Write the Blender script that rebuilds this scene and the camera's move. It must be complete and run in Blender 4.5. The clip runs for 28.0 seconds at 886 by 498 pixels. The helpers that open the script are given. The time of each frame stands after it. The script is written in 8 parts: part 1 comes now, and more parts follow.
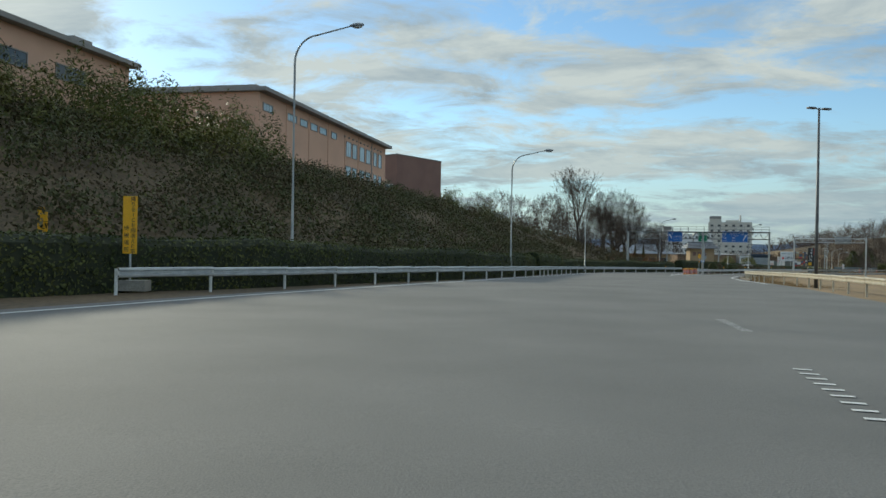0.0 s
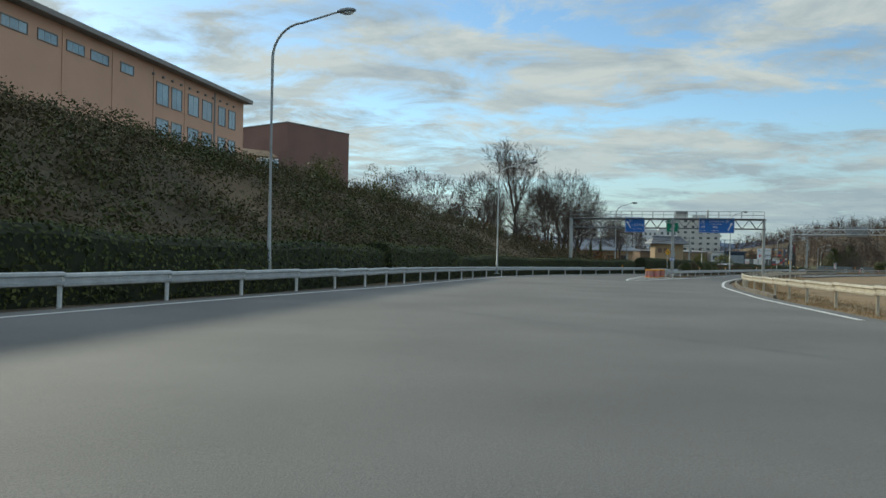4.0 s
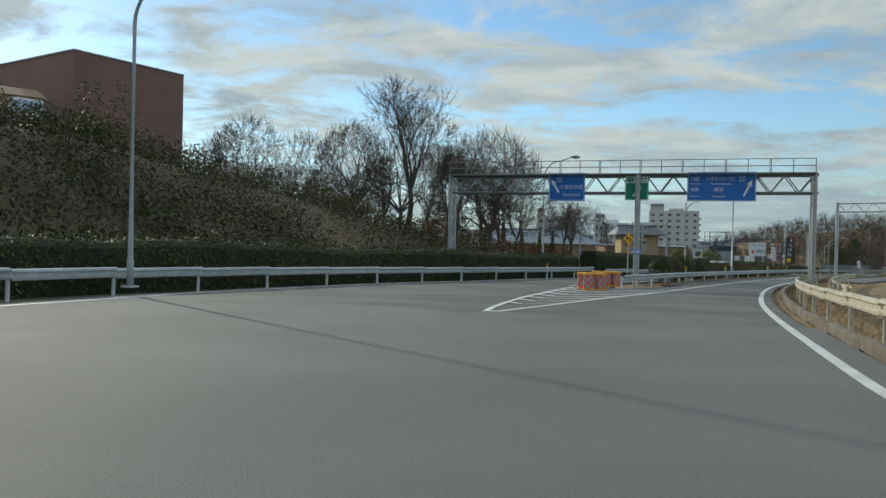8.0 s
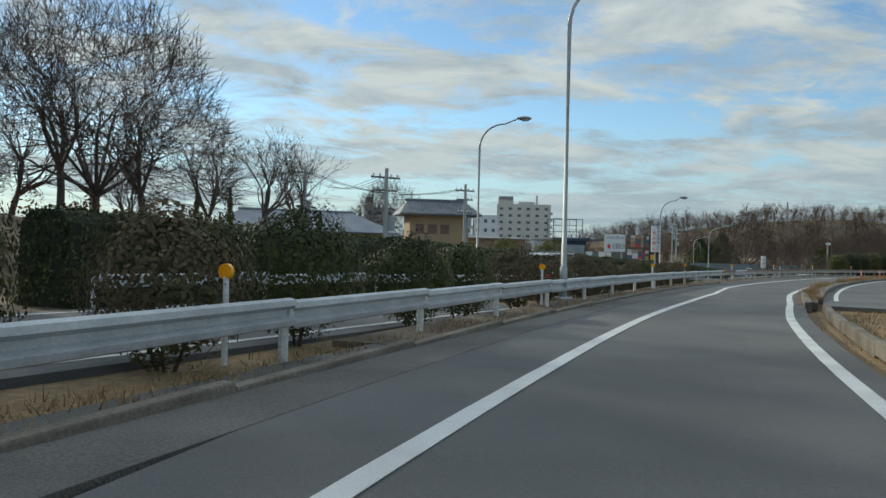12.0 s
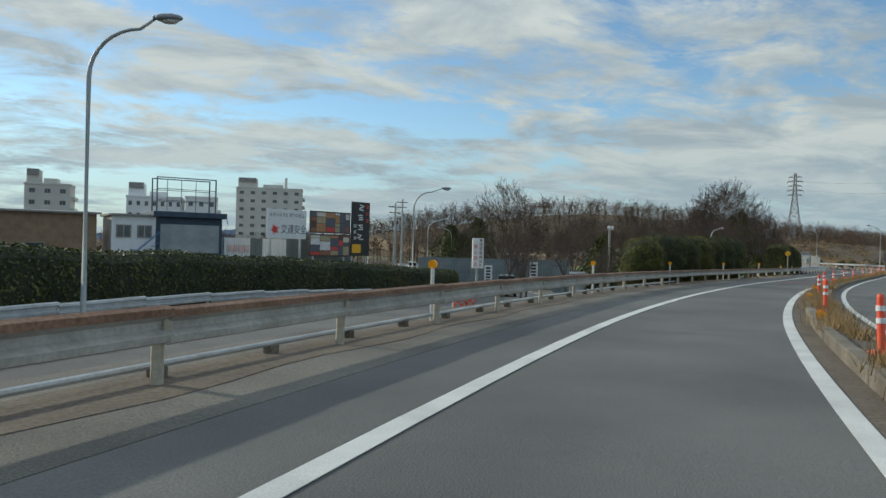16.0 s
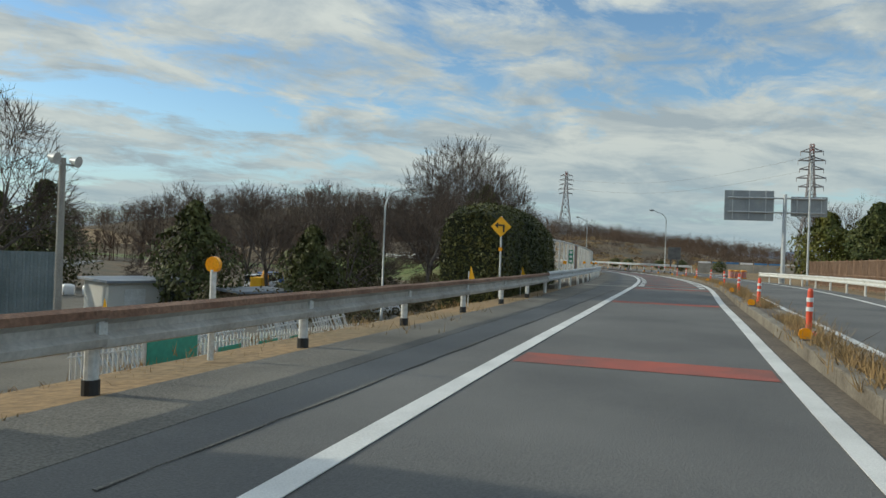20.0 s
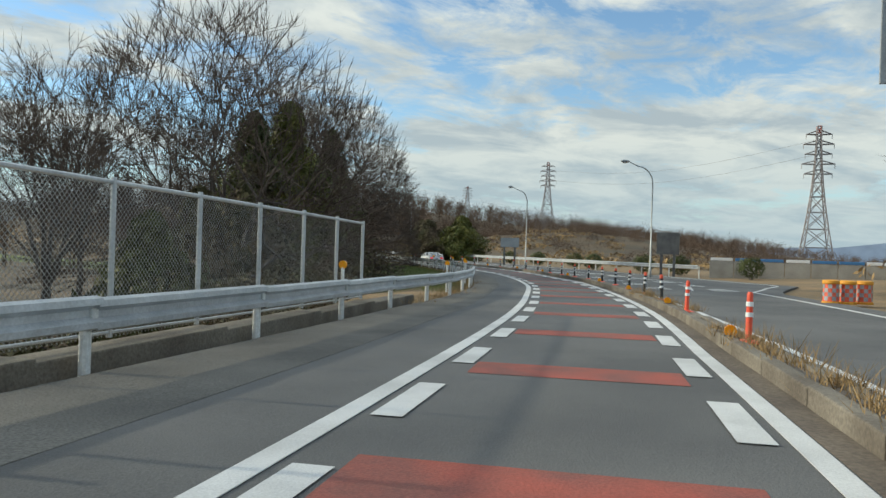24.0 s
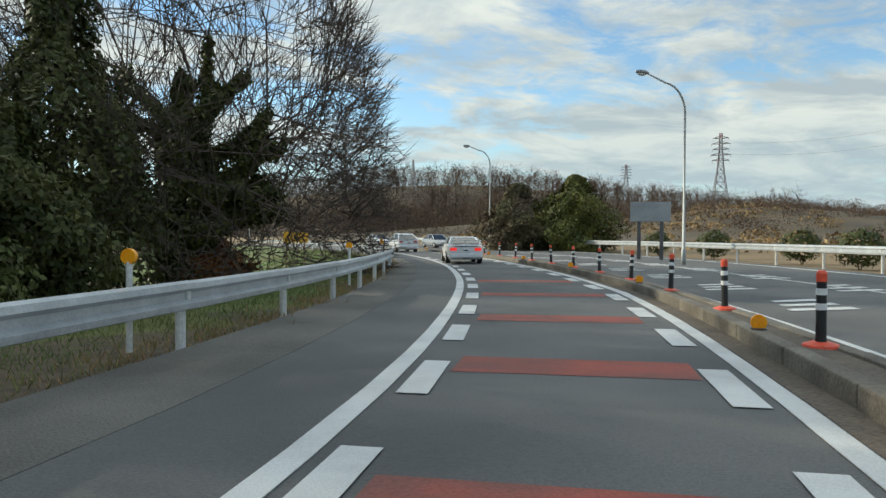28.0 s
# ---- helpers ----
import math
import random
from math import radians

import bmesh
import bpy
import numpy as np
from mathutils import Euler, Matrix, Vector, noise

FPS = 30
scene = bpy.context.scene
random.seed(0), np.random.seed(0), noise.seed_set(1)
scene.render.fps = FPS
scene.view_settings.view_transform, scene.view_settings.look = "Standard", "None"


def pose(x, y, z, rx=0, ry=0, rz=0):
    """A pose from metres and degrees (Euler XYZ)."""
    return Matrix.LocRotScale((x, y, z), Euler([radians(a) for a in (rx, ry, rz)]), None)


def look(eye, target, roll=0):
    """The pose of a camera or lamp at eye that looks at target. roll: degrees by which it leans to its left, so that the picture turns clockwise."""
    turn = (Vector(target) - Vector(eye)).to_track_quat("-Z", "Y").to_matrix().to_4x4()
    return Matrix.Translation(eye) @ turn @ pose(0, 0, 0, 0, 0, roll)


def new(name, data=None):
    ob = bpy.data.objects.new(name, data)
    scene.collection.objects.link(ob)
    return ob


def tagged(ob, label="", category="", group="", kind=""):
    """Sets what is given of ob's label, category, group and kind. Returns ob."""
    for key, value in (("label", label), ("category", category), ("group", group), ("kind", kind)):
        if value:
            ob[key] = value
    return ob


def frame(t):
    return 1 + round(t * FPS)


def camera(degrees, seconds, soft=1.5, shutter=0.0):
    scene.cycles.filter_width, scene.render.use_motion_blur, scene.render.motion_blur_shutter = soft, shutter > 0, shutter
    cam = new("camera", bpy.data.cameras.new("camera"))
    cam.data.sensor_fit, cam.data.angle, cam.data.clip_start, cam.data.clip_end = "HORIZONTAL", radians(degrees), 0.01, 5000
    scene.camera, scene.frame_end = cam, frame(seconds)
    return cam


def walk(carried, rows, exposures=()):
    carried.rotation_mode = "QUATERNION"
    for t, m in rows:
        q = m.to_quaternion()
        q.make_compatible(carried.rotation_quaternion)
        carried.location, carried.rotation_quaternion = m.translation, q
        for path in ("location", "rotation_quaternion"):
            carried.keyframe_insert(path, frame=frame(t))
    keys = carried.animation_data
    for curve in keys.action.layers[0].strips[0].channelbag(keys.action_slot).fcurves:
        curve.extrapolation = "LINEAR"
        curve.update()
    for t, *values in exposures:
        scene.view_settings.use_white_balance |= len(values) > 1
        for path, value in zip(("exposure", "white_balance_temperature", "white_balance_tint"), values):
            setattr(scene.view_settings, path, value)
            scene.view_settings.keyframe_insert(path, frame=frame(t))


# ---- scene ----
# ---- camera and its walk ----
cam = camera(60.27, 28.0)
PATH = [
    (0.0, pose(0.000, 0.000, 1.500, 89.801, -0.963, 0.034)),
    (0.5, pose(1.226, 4.132, 1.442, 89.805, -0.961, 0.014)),
    (1.0, pose(2.475, 8.364, 1.382, 89.801, -0.925, 0.057)),
    (1.5, pose(3.817, 12.817, 1.318, 89.778, -0.966, -0.010)),
    (2.0, pose(5.266, 17.421, 1.253, 89.745, -1.056, -0.500)),
    (2.5, pose(6.767, 22.066, 1.186, 89.711, -1.132, -1.275)),
    (3.0, pose(8.312, 26.703, 1.117, 89.789, -1.169, -1.757)),
    (3.5, pose(10.003, 31.594, 1.040, 89.724, -1.177, -2.221)),
    (4.0, pose(11.761, 36.582, 0.958, 89.658, -1.158, -2.408)),
    (4.5, pose(13.568, 41.674, 0.870, 89.630, -1.131, -2.509)),
    (5.0, pose(15.416, 46.872, 0.777, 89.643, -1.115, -2.498)),
    (5.5, pose(17.295, 52.177, 0.679, 89.659, -1.130, -2.406)),
    (6.0, pose(19.235, 57.579, 0.573, 89.585, -1.195, -2.422)),
    (6.5, pose(21.231, 63.157, 0.459, 89.587, -1.246, -2.680)),
    (7.0, pose(23.329, 68.879, 0.331, 89.569, -1.226, -3.148)),
    (7.5, pose(25.535, 74.663, 0.191, 89.524, -1.217, -3.537)),
    (8.0, pose(27.815, 80.571, 0.039, 89.542, -1.232, -4.073)),
    (8.5, pose(30.235, 86.613, -0.123, 89.556, -1.225, -4.592)),
    (9.0, pose(32.768, 92.819, -0.291, 89.587, -1.191, -5.024)),
    (9.5, pose(35.402, 99.130, -0.452, 89.611, -1.160, -5.686)),
    (10.0, pose(38.211, 105.428, -0.607, 89.609, -1.342, -6.747)),
    (10.5, pose(41.071, 111.545, -0.753, 89.631, -1.569, -8.261)),
    (11.0, pose(44.205, 117.681, -0.895, 89.677, -1.541, -10.079)),
    (11.5, pose(47.645, 123.837, -1.039, 89.764, -1.504, -12.099)),
    (12.0, pose(51.348, 129.942, -1.173, 89.777, -1.386, -14.185)),
    (12.5, pose(55.300, 135.968, -1.299, 89.807, -1.320, -16.199)),
    (13.0, pose(59.445, 141.925, -1.401, 89.829, -1.333, -18.148)),
    (13.5, pose(63.829, 147.761, -1.487, 89.870, -1.395, -20.130)),
    (14.0, pose(68.437, 153.469, -1.564, 89.922, -1.479, -22.153)),
    (14.5, pose(73.272, 159.035, -1.635, 89.965, -1.556, -24.202)),
    (15.0, pose(78.300, 164.479, -1.702, 89.974, -1.597, -25.795)),
    (15.5, pose(83.504, 169.811, -1.770, 89.970, -1.579, -27.545)),
    (16.0, pose(88.871, 174.955, -1.844, 89.813, -1.502, -29.362)),
    (16.5, pose(94.452, 179.911, -1.925, 89.881, -1.468, -31.341)),
    (17.0, pose(100.255, 184.698, -1.998, 90.194, -1.554, -33.525)),
    (17.5, pose(106.262, 189.339, -2.048, 90.431, -1.673, -35.723)),
    (18.0, pose(112.417, 193.750, -2.094, 90.502, -1.880, -37.963)),
    (18.5, pose(118.702, 197.849, -2.158, 90.337, -2.086, -40.001)),
    (19.0, pose(125.105, 201.730, -2.235, 90.205, -2.071, -41.937)),
    (19.5, pose(131.573, 205.460, -2.307, 90.160, -2.059, -43.559)),
    (20.0, pose(138.041, 209.039, -2.366, 90.083, -2.058, -44.915)),
    (20.5, pose(144.462, 212.465, -2.412, 89.888, -2.113, -46.030)),
    (21.0, pose(150.861, 215.845, -2.449, 89.929, -2.308, -46.988)),
    (21.5, pose(157.269, 219.057, -2.463, 89.947, -2.342, -47.648)),
    (22.0, pose(163.576, 222.256, -2.480, 89.980, -2.300, -48.152)),
    (22.5, pose(169.711, 225.479, -2.508, 90.085, -2.268, -48.353)),
    (23.0, pose(175.604, 228.743, -2.547, 90.129, -2.176, -47.186)),
    (23.5, pose(181.287, 232.104, -2.595, 90.098, -2.024, -46.237)),
    (24.0, pose(186.832, 235.518, -2.654, 89.979, -1.815, -45.592)),
    (24.5, pose(192.327, 238.889, -2.727, 89.737, -1.548, -45.164)),
    (25.0, pose(197.649, 242.499, -2.814, 89.316, -1.225, -43.553)),
    (25.5, pose(202.839, 246.180, -2.886, 88.947, -0.966, -41.914)),
    (26.0, pose(207.822, 249.794, -2.942, 88.956, -0.900, -40.385)),
    (26.5, pose(212.552, 253.482, -2.992, 88.951, -0.843, -39.020)),
    (27.0, pose(217.174, 257.290, -3.034, 88.994, -0.663, -37.282)),
    (27.5, pose(221.652, 261.365, -3.050, 88.999, -0.472, -35.426)),
    (28.0, pose(225.975, 265.585, -3.060, 88.974, -0.279, -33.390)),
]
walk(cam, PATH, [(0.0, 0.08, 6500, -2.0), (8.0, 0.05, 6500, -2.0), (12.0, 0.1, 6450, 0.0), (15.0, 0.05, 6450, 0.0), (19.0, 0.08, 6600, 0.0), (22.0, 0.17, 6650, -1.0), (25.0, 0.43, 6750, 1.0), (28.0, 0.45, 6750, 0.0)])

# ---- sky, sun, exposure ----
SUN_TO = Vector((-0.54, 0.84, 0.0)).normalized()
SUN_ELEV = radians(22)
world = bpy.data.worlds.new("sky")
scene.world = world
world.use_nodes = True
wn, wl = world.node_tree.nodes, world.node_tree.links
wn.clear()


def wnode(kind, **values):
    n = wn.new(kind)
    for k, v in values.items():
        n.inputs[int(k[1:])].default_value = v
    return n


def wmath(op, a, b=None, c=None):
    n = wn.new("ShaderNodeMath")
    n.operation = op
    for i, v in enumerate((a, b, c)):
        if v is None:
            continue
        if isinstance(v, (int, float)):
            n.inputs[i].default_value = v
        else:
            wl.new(v, n.inputs[i])
    return n.outputs[0]


sky = wn.new("ShaderNodeTexSky")
sky.sky_type, sky.sun_disc = "NISHITA", False
sky.sun_elevation = SUN_ELEV
sky.sun_rotation = math.atan2(SUN_TO.x, SUN_TO.y)
sky.air_density, sky.dust_density, sky.ozone_density = 1.0, 0.15, 2.0
tex = wn.new("ShaderNodeTexCoord")
split = wn.new("ShaderNodeSeparateXYZ")
wl.new(tex.outputs["Generated"], split.inputs[0])
up = wmath("MAXIMUM", split.outputs[2], 0.0)
deep = wmath("ADD", up, 0.13)
flat = wn.new("ShaderNodeCombineXYZ")
wl.new(wmath("DIVIDE", split.outputs[0], deep), flat.inputs[0])
wl.new(wmath("DIVIDE", split.outputs[1], deep), flat.inputs[1])
flat.inputs[2].default_value = 3.1


def wnoise(scale, detail, rough, distort, shift):
    mp = wn.new("ShaderNodeMapping")
    mp.inputs[1].default_value = shift
    mp.inputs[2].default_value = (0, 0, radians(28))
    mp.inputs[3].default_value = (1.0, 1.25, 1.0)
    wl.new(flat.outputs[0], mp.inputs[0])
    n = wn.new("ShaderNodeTexNoise")
    wl.new(mp.outputs[0], n.inputs["Vector"])
    n.inputs["Scale"].default_value, n.inputs["Detail"].default_value = scale, detail
    n.inputs["Roughness"].default_value, n.inputs["Distortion"].default_value = rough, distort
    return n.outputs[0]


def wramp(value, *stops):
    r = wn.new("ShaderNodeValToRGB")
    while len(r.color_ramp.elements) < len(stops):
        r.color_ramp.elements.new(0.5)
    for e, (p, c) in zip(r.color_ramp.elements, stops):
        e.position, e.color = p, (*c, 1)
    wl.new(value, r.inputs[0])
    return r.outputs[0]


big = wnoise(0.62, 7.0, 0.58, 0.35, (1.3, 0.4, 0.0))
fine = wnoise(2.6, 9.0, 0.66, 0.5, (4.0, 7.0, 0.0))
mass = wmath("ADD", wmath("MULTIPLY", big, 0.58), wmath("MULTIPLY", fine, 0.42))
# the cloud cover thickens towards the east
east = wmath("ADD", wmath("MULTIPLY", split.outputs[0], 0.985), wmath("MULTIPLY", split.outputs[1], 0.17))
mass = wmath("ADD", mass, wmath("MULTIPLY", wmath("MAXIMUM", wmath("SUBTRACT", east, 0.62), 0.0), 0.2))
cover = wramp(mass, (0.452, (0, 0, 0)), (0.54, (1, 1, 1)))
tone = wramp(wnoise(1.5, 8.0, 0.62, 0.4, (9.0, 2.0, 0.0)), (0.4, (2.5, 2.8, 3.15)), (0.6, (4.25, 4.3, 4.25)))
# an overcast dome is brighter towards the zenith
dome = wn.new("ShaderNodeMixRGB")
dome.blend_type = "MULTIPLY"
dome.inputs[0].default_value = 1.0
wl.new(tone, dome.inputs[1])
wl.new(wmath("ADD", wmath("MULTIPLY", wmath("MAXIMUM", wmath("SUBTRACT", up, 0.25), 0.0), 2.1), 0.93), dome.inputs[2])
tone = dome.outputs[0]
mix = wn.new("ShaderNodeMixRGB")
wl.new(wmath("MULTIPLY", cover, 0.92), mix.inputs[0])
clear = wn.new("ShaderNodeMixRGB")
clear.blend_type = "MULTIPLY"
clear.inputs[0].default_value = 1.0
clear.inputs[2].default_value = (0.78, 0.84, 0.92, 1)
wl.new(sky.outputs[0], clear.inputs[1])
wl.new(clear.outputs[0], mix.inputs[1])
wl.new(tone, mix.inputs[2])
# a grey-blue bank of far cloud along the horizon
bank = wn.new("ShaderNodeMixRGB")
low_sky = wmath("MULTIPLY", wmath("MAXIMUM", wmath("SUBTRACT", 1.0, wmath("MULTIPLY", up, 6.5)), 0.0), 0.85)
wl.new(low_sky, bank.inputs[0])
wl.new(mix.outputs[0], bank.inputs[1])
bank.inputs[2].default_value = (2.15, 2.75, 3.35, 1)
back = wn.new("ShaderNodeBackground")
back.inputs[1].default_value = 0.15
wl.new(bank.outputs[0], back.inputs[0])
wout = wn.new("ShaderNodeOutputWorld")
wl.new(back.outputs[0], wout.inputs[0])

sun = new("sun", bpy.data.lights.new("sun", "SUN"))
sun.data.energy, sun.data.angle, sun.data.color = 2.7, radians(1.0), (1.0, 0.9, 0.76)
sun_dir = Vector((SUN_TO.x * math.cos(SUN_ELEV), SUN_TO.y * math.cos(SUN_ELEV), math.sin(SUN_ELEV)))
sun.matrix_world = look(sun_dir * 300, (0, 0, 0))

# ---- materials ----


def material(name, colour, second=None, rough=0.8, metal=0.0, scale=4.0, bump=0.0, fine=40.0, vary=0.0, spread=(0.35, 0.65), glass=False, island=False, two=0.12):
    """A surface with two scales of variation: a broad blend of two colours and a fine grain, with relief."""
    m = bpy.data.materials.new(name)
    m.use_nodes = True
    n, l = m.node_tree.nodes, m.node_tree.links
    b = n["Principled BSDF"]
    b.inputs["Roughness"].default_value, b.inputs["Metallic"].default_value = rough, metal
    co = n.new("ShaderNodeTexCoord")
    broad = n.new("ShaderNodeTexNoise")
    broad.inputs["Scale"].default_value, broad.inputs["Detail"].default_value = scale, 5.0
    grain = n.new("ShaderNodeTexNoise")
    grain.inputs["Scale"].default_value, grain.inputs["Detail"].default_value = fine, 3.0
    for t in (broad, grain):
        l.new(co.outputs["Object"], t.inputs["Vector"])
    ramp = n.new("ShaderNodeValToRGB")
    ramp.color_ramp.elements[0].position, ramp.color_ramp.elements[1].position = spread
    ramp.color_ramp.elements[0].color = (*colour, 1)
    ramp.color_ramp.elements[1].color = (*(second or [min(1, c * 1.25) for c in colour]), 1)
    l.new(broad.outputs[0], ramp.inputs[0])
    shade = n.new("ShaderNodeMapRange")
    shade.inputs["From Min"].default_value, shade.inputs["From Max"].default_value = 0.3, 0.7
    shade.inputs["To Min"].default_value, shade.inputs["To Max"].default_value = 1 - two, 1 + two
    l.new(grain.outputs[0], shade.inputs[0])
    mul = n.new("ShaderNodeMixRGB")
    mul.blend_type = "MULTIPLY"
    mul.inputs[0].default_value = 1.0
    l.new(ramp.outputs[0], mul.inputs[1])
    l.new(shade.outputs[0], mul.inputs[2])
    last = mul.outputs[0]
    if vary:
        if island:
            geo = n.new("ShaderNodeNewGeometry")
            rnd = geo.outputs["Random Per Island"]
        else:
            info = n.new("ShaderNodeObjectInfo")
            rnd = info.outputs["Random"]
        mr = n.new("ShaderNodeMapRange")
        mr.inputs["To Min"].default_value, mr.inputs["To Max"].default_value = 1 - vary, 1 + vary
        l.new(rnd, mr.inputs[0])
        m2 = n.new("ShaderNodeMixRGB")
        m2.blend_type = "MULTIPLY"
        m2.inputs[0].default_value = 1.0
        l.new(last, m2.inputs[1])
        l.new(mr.outputs[0], m2.inputs[2])
        last = m2.outputs[0]
    l.new(last, b.inputs["Base Color"])
    if bump:
        bp = n.new("ShaderNodeBump")
        bp.inputs["Strength"].default_value, bp.inputs["Distance"].default_value = bump, 0.02
        l.new(grain.outputs[0], bp.inputs["Height"])
        l.new(bp.outputs[0], b.inputs["Normal"])
    if glass:
        b.inputs["Specular IOR Level"].default_value = 0.9
    return m


def glow(name, colour, strength):
    m = material(name, colour, rough=0.4)
    b = m.node_tree.nodes["Principled BSDF"]
    b.inputs["Emission Color"].default_value = (*colour, 1)
    b.inputs["Emission Strength"].default_value = strength
    return m


M_ASPHALT = material("asphalt_aged", (0.116, 0.115, 0.11), (0.155, 0.152, 0.145), 0.85, scale=0.22, bump=0.5, fine=55, two=0.2)
M_ASPHALT2 = material("asphalt_dark", (0.084, 0.084, 0.083), (0.138, 0.136, 0.13), 0.82, scale=0.3, bump=0.5, fine=60, two=0.2)
M_SHOULDER = material("asphalt_shoulder", (0.165, 0.155, 0.135), (0.095, 0.09, 0.08), 0.9, scale=0.5, bump=0.8, fine=45, two=0.35)
M_PAINT = material("road_paint", (0.48, 0.48, 0.465), (0.64, 0.64, 0.62), 0.6, scale=1.2, bump=0.2, fine=70, spread=(0.3, 0.6), two=0.12)
M_RED = material("red_road_paint", (0.34, 0.075, 0.05), (0.2, 0.07, 0.055), 0.8, scale=1.5, bump=0.3, fine=50, two=0.2)
M_CONC = material("concrete", (0.27, 0.25, 0.22), (0.36, 0.34, 0.3), 0.9, scale=0.8, bump=0.5, fine=25, two=0.2)
M_KERB = material("kerb_concrete", (0.12, 0.1, 0.077), (0.215, 0.19, 0.15), 0.9, scale=1.0, bump=0.5, fine=25, two=0.25)
M_GALV = material("galvanised_steel", (0.42, 0.44, 0.45), (0.55, 0.57, 0.58), 0.45, 0.35, scale=2.0, bump=0.1, fine=30, vary=0.08)
M_WHITEP = material("white_painted_steel", (0.6, 0.6, 0.57), (0.72, 0.72, 0.7), 0.5, 0.1, scale=2.5, bump=0.15, fine=30, vary=0.07, two=0.15)
M_RUST = material("rusted_steel", (0.15, 0.075, 0.045), (0.24, 0.14, 0.09), 0.8, 0.1, scale=1.6, bump=0.4, fine=24, vary=0.1, two=0.3)
M_RUSTF = material("dull_streaked_steel", (0.3, 0.27, 0.23), (0.46, 0.44, 0.4), 0.6, 0.15, scale=1.3, bump=0.2, fine=18, vary=0.1, spread=(0.3, 0.6), two=0.15)
M_CREAM = material("cream_painted_steel", (0.42, 0.37, 0.28), (0.55, 0.5, 0.4), 0.55, 0.05, scale=2.5, bump=0.15, fine=30, vary=0.07, two=0.15)
M_POLE = material("lamp_pole_steel", (0.33, 0.35, 0.35), (0.42, 0.44, 0.44), 0.5, 0.3, scale=1.2, bump=0.1, fine=25)
# darker copy of the pole steel: backlit shade put into the truss colour
M_GANTRY = material("shaded_truss_steel", (0.15, 0.16, 0.17), (0.21, 0.22, 0.23), 0.6, 0.3, scale=1.5, bump=0.1, fine=25)
M_DARKPOLE = material("dark_steel", (0.09, 0.09, 0.095), (0.14, 0.14, 0.14), 0.5, 0.4, scale=2, fine=25)
M_HEAD = material("lamp_housing", (0.2, 0.22, 0.23), (0.3, 0.31, 0.32), 0.4, 0.3)
M_LENS = material("lamp_lens", (0.5, 0.5, 0.48), rough=0.15, glass=True)
M_BLUE = material("blue_sign", (0.016, 0.13, 0.45), (0.02, 0.15, 0.5), 0.4, scale=1.5, fine=20, two=0.05)
M_GREEN = material("green_sign", (0.0, 0.2, 0.1), (0.0, 0.24, 0.12), 0.4, scale=1.5, fine=20, two=0.05)
M_SIGNW = material("white_sign", (0.74, 0.74, 0.73), (0.8, 0.8, 0.8), 0.4, scale=2, fine=20, two=0.06)
M_SIGNG = material("grey_sign_back", (0.27, 0.29, 0.3), (0.36, 0.38, 0.39), 0.5, 0.2, scale=0.8, fine=20)
M_YELLOW = material("yellow_sign", (0.85, 0.42, 0.015), (0.9, 0.48, 0.02), 0.45, scale=2, fine=20, two=0.06)
M_ORANGE = material("orange_reflector", (0.95, 0.33, 0.01), (1.0, 0.42, 0.02), 0.25, scale=8, fine=40)
M_BLACK = material("black_paint", (0.015, 0.015, 0.016), (0.03, 0.03, 0.03), 0.5, scale=2, fine=20)
M_REDP = material("red_paint", (0.6, 0.03, 0.025), (0.7, 0.045, 0.03), 0.5, scale=2, fine=20)
M_BOLL = material("red_bollard", (0.85, 0.09, 0.04), (0.75, 0.11, 0.05), 0.5, scale=3, fine=30, vary=0.12)
M_DRUM = material("orange_drum", (0.85, 0.15, 0.08), (0.78, 0.13, 0.07), 0.55, scale=3, fine=25)
M_DRUMG = material("grey_reflector_square", (0.32, 0.33, 0.34), (0.42, 0.42, 0.42), 0.4, scale=4, fine=25)
M_DRUMY = material("amber_lid", (0.8, 0.36, 0.03), (0.65, 0.28, 0.03), 0.6, scale=3, fine=25)
M_BARK = material("bark", (0.07, 0.058, 0.05), (0.12, 0.1, 0.085), 0.95, scale=3, bump=0.6, fine=14, two=0.3)
M_TWIG = material("winter_twigs", (0.078, 0.061, 0.051), (0.118, 0.091, 0.075), 0.95, scale=0.5, fine=6, two=0.2)
M_WOOD = material("winter_wood_far", (0.092, 0.064, 0.047), (0.142, 0.096, 0.068), 0.95, scale=0.03, fine=0.4, two=0.3, vary=0.25, island=True)
M_LEAF = material("evergreen_leaf", (0.045, 0.055, 0.018), (0.09, 0.09, 0.027), 0.55, scale=0.7, fine=5, vary=0.35, island=True, two=0.3)
M_LEAFY = material("yellowing_leaf", (0.13, 0.12, 0.025), (0.07, 0.085, 0.02), 0.5, scale=0.6, fine=4, vary=0.35, island=True, two=0.3)
M_HEDGE = material("clipped_hedge_leaf", (0.042, 0.058, 0.018), (0.095, 0.1, 0.028), 0.55, scale=0.35, fine=3, vary=0.35, island=True, two=0.3)
M_BAMBOO = material("bamboo_leaf", (0.15, 0.14, 0.035), (0.075, 0.09, 0.022), 0.55, scale=0.25, fine=3, vary=0.3, island=True, two=0.3)
M_SHRUB = material("brown_shrub", (0.13, 0.095, 0.06), (0.075, 0.078, 0.034), 0.8, scale=0.3, fine=3, vary=0.35, island=True, two=0.3)
M_RUSSET = material("russet_leaf", (0.22, 0.08, 0.03), (0.14, 0.08, 0.03), 0.7, scale=0.6, fine=4, vary=0.3, island=True, two=0.3)
M_DRY = material("dry_grass_blade", (0.36, 0.24, 0.11), (0.24, 0.16, 0.075), 0.9, scale=0.8, fine=8, vary=0.3, island=True, two=0.25)
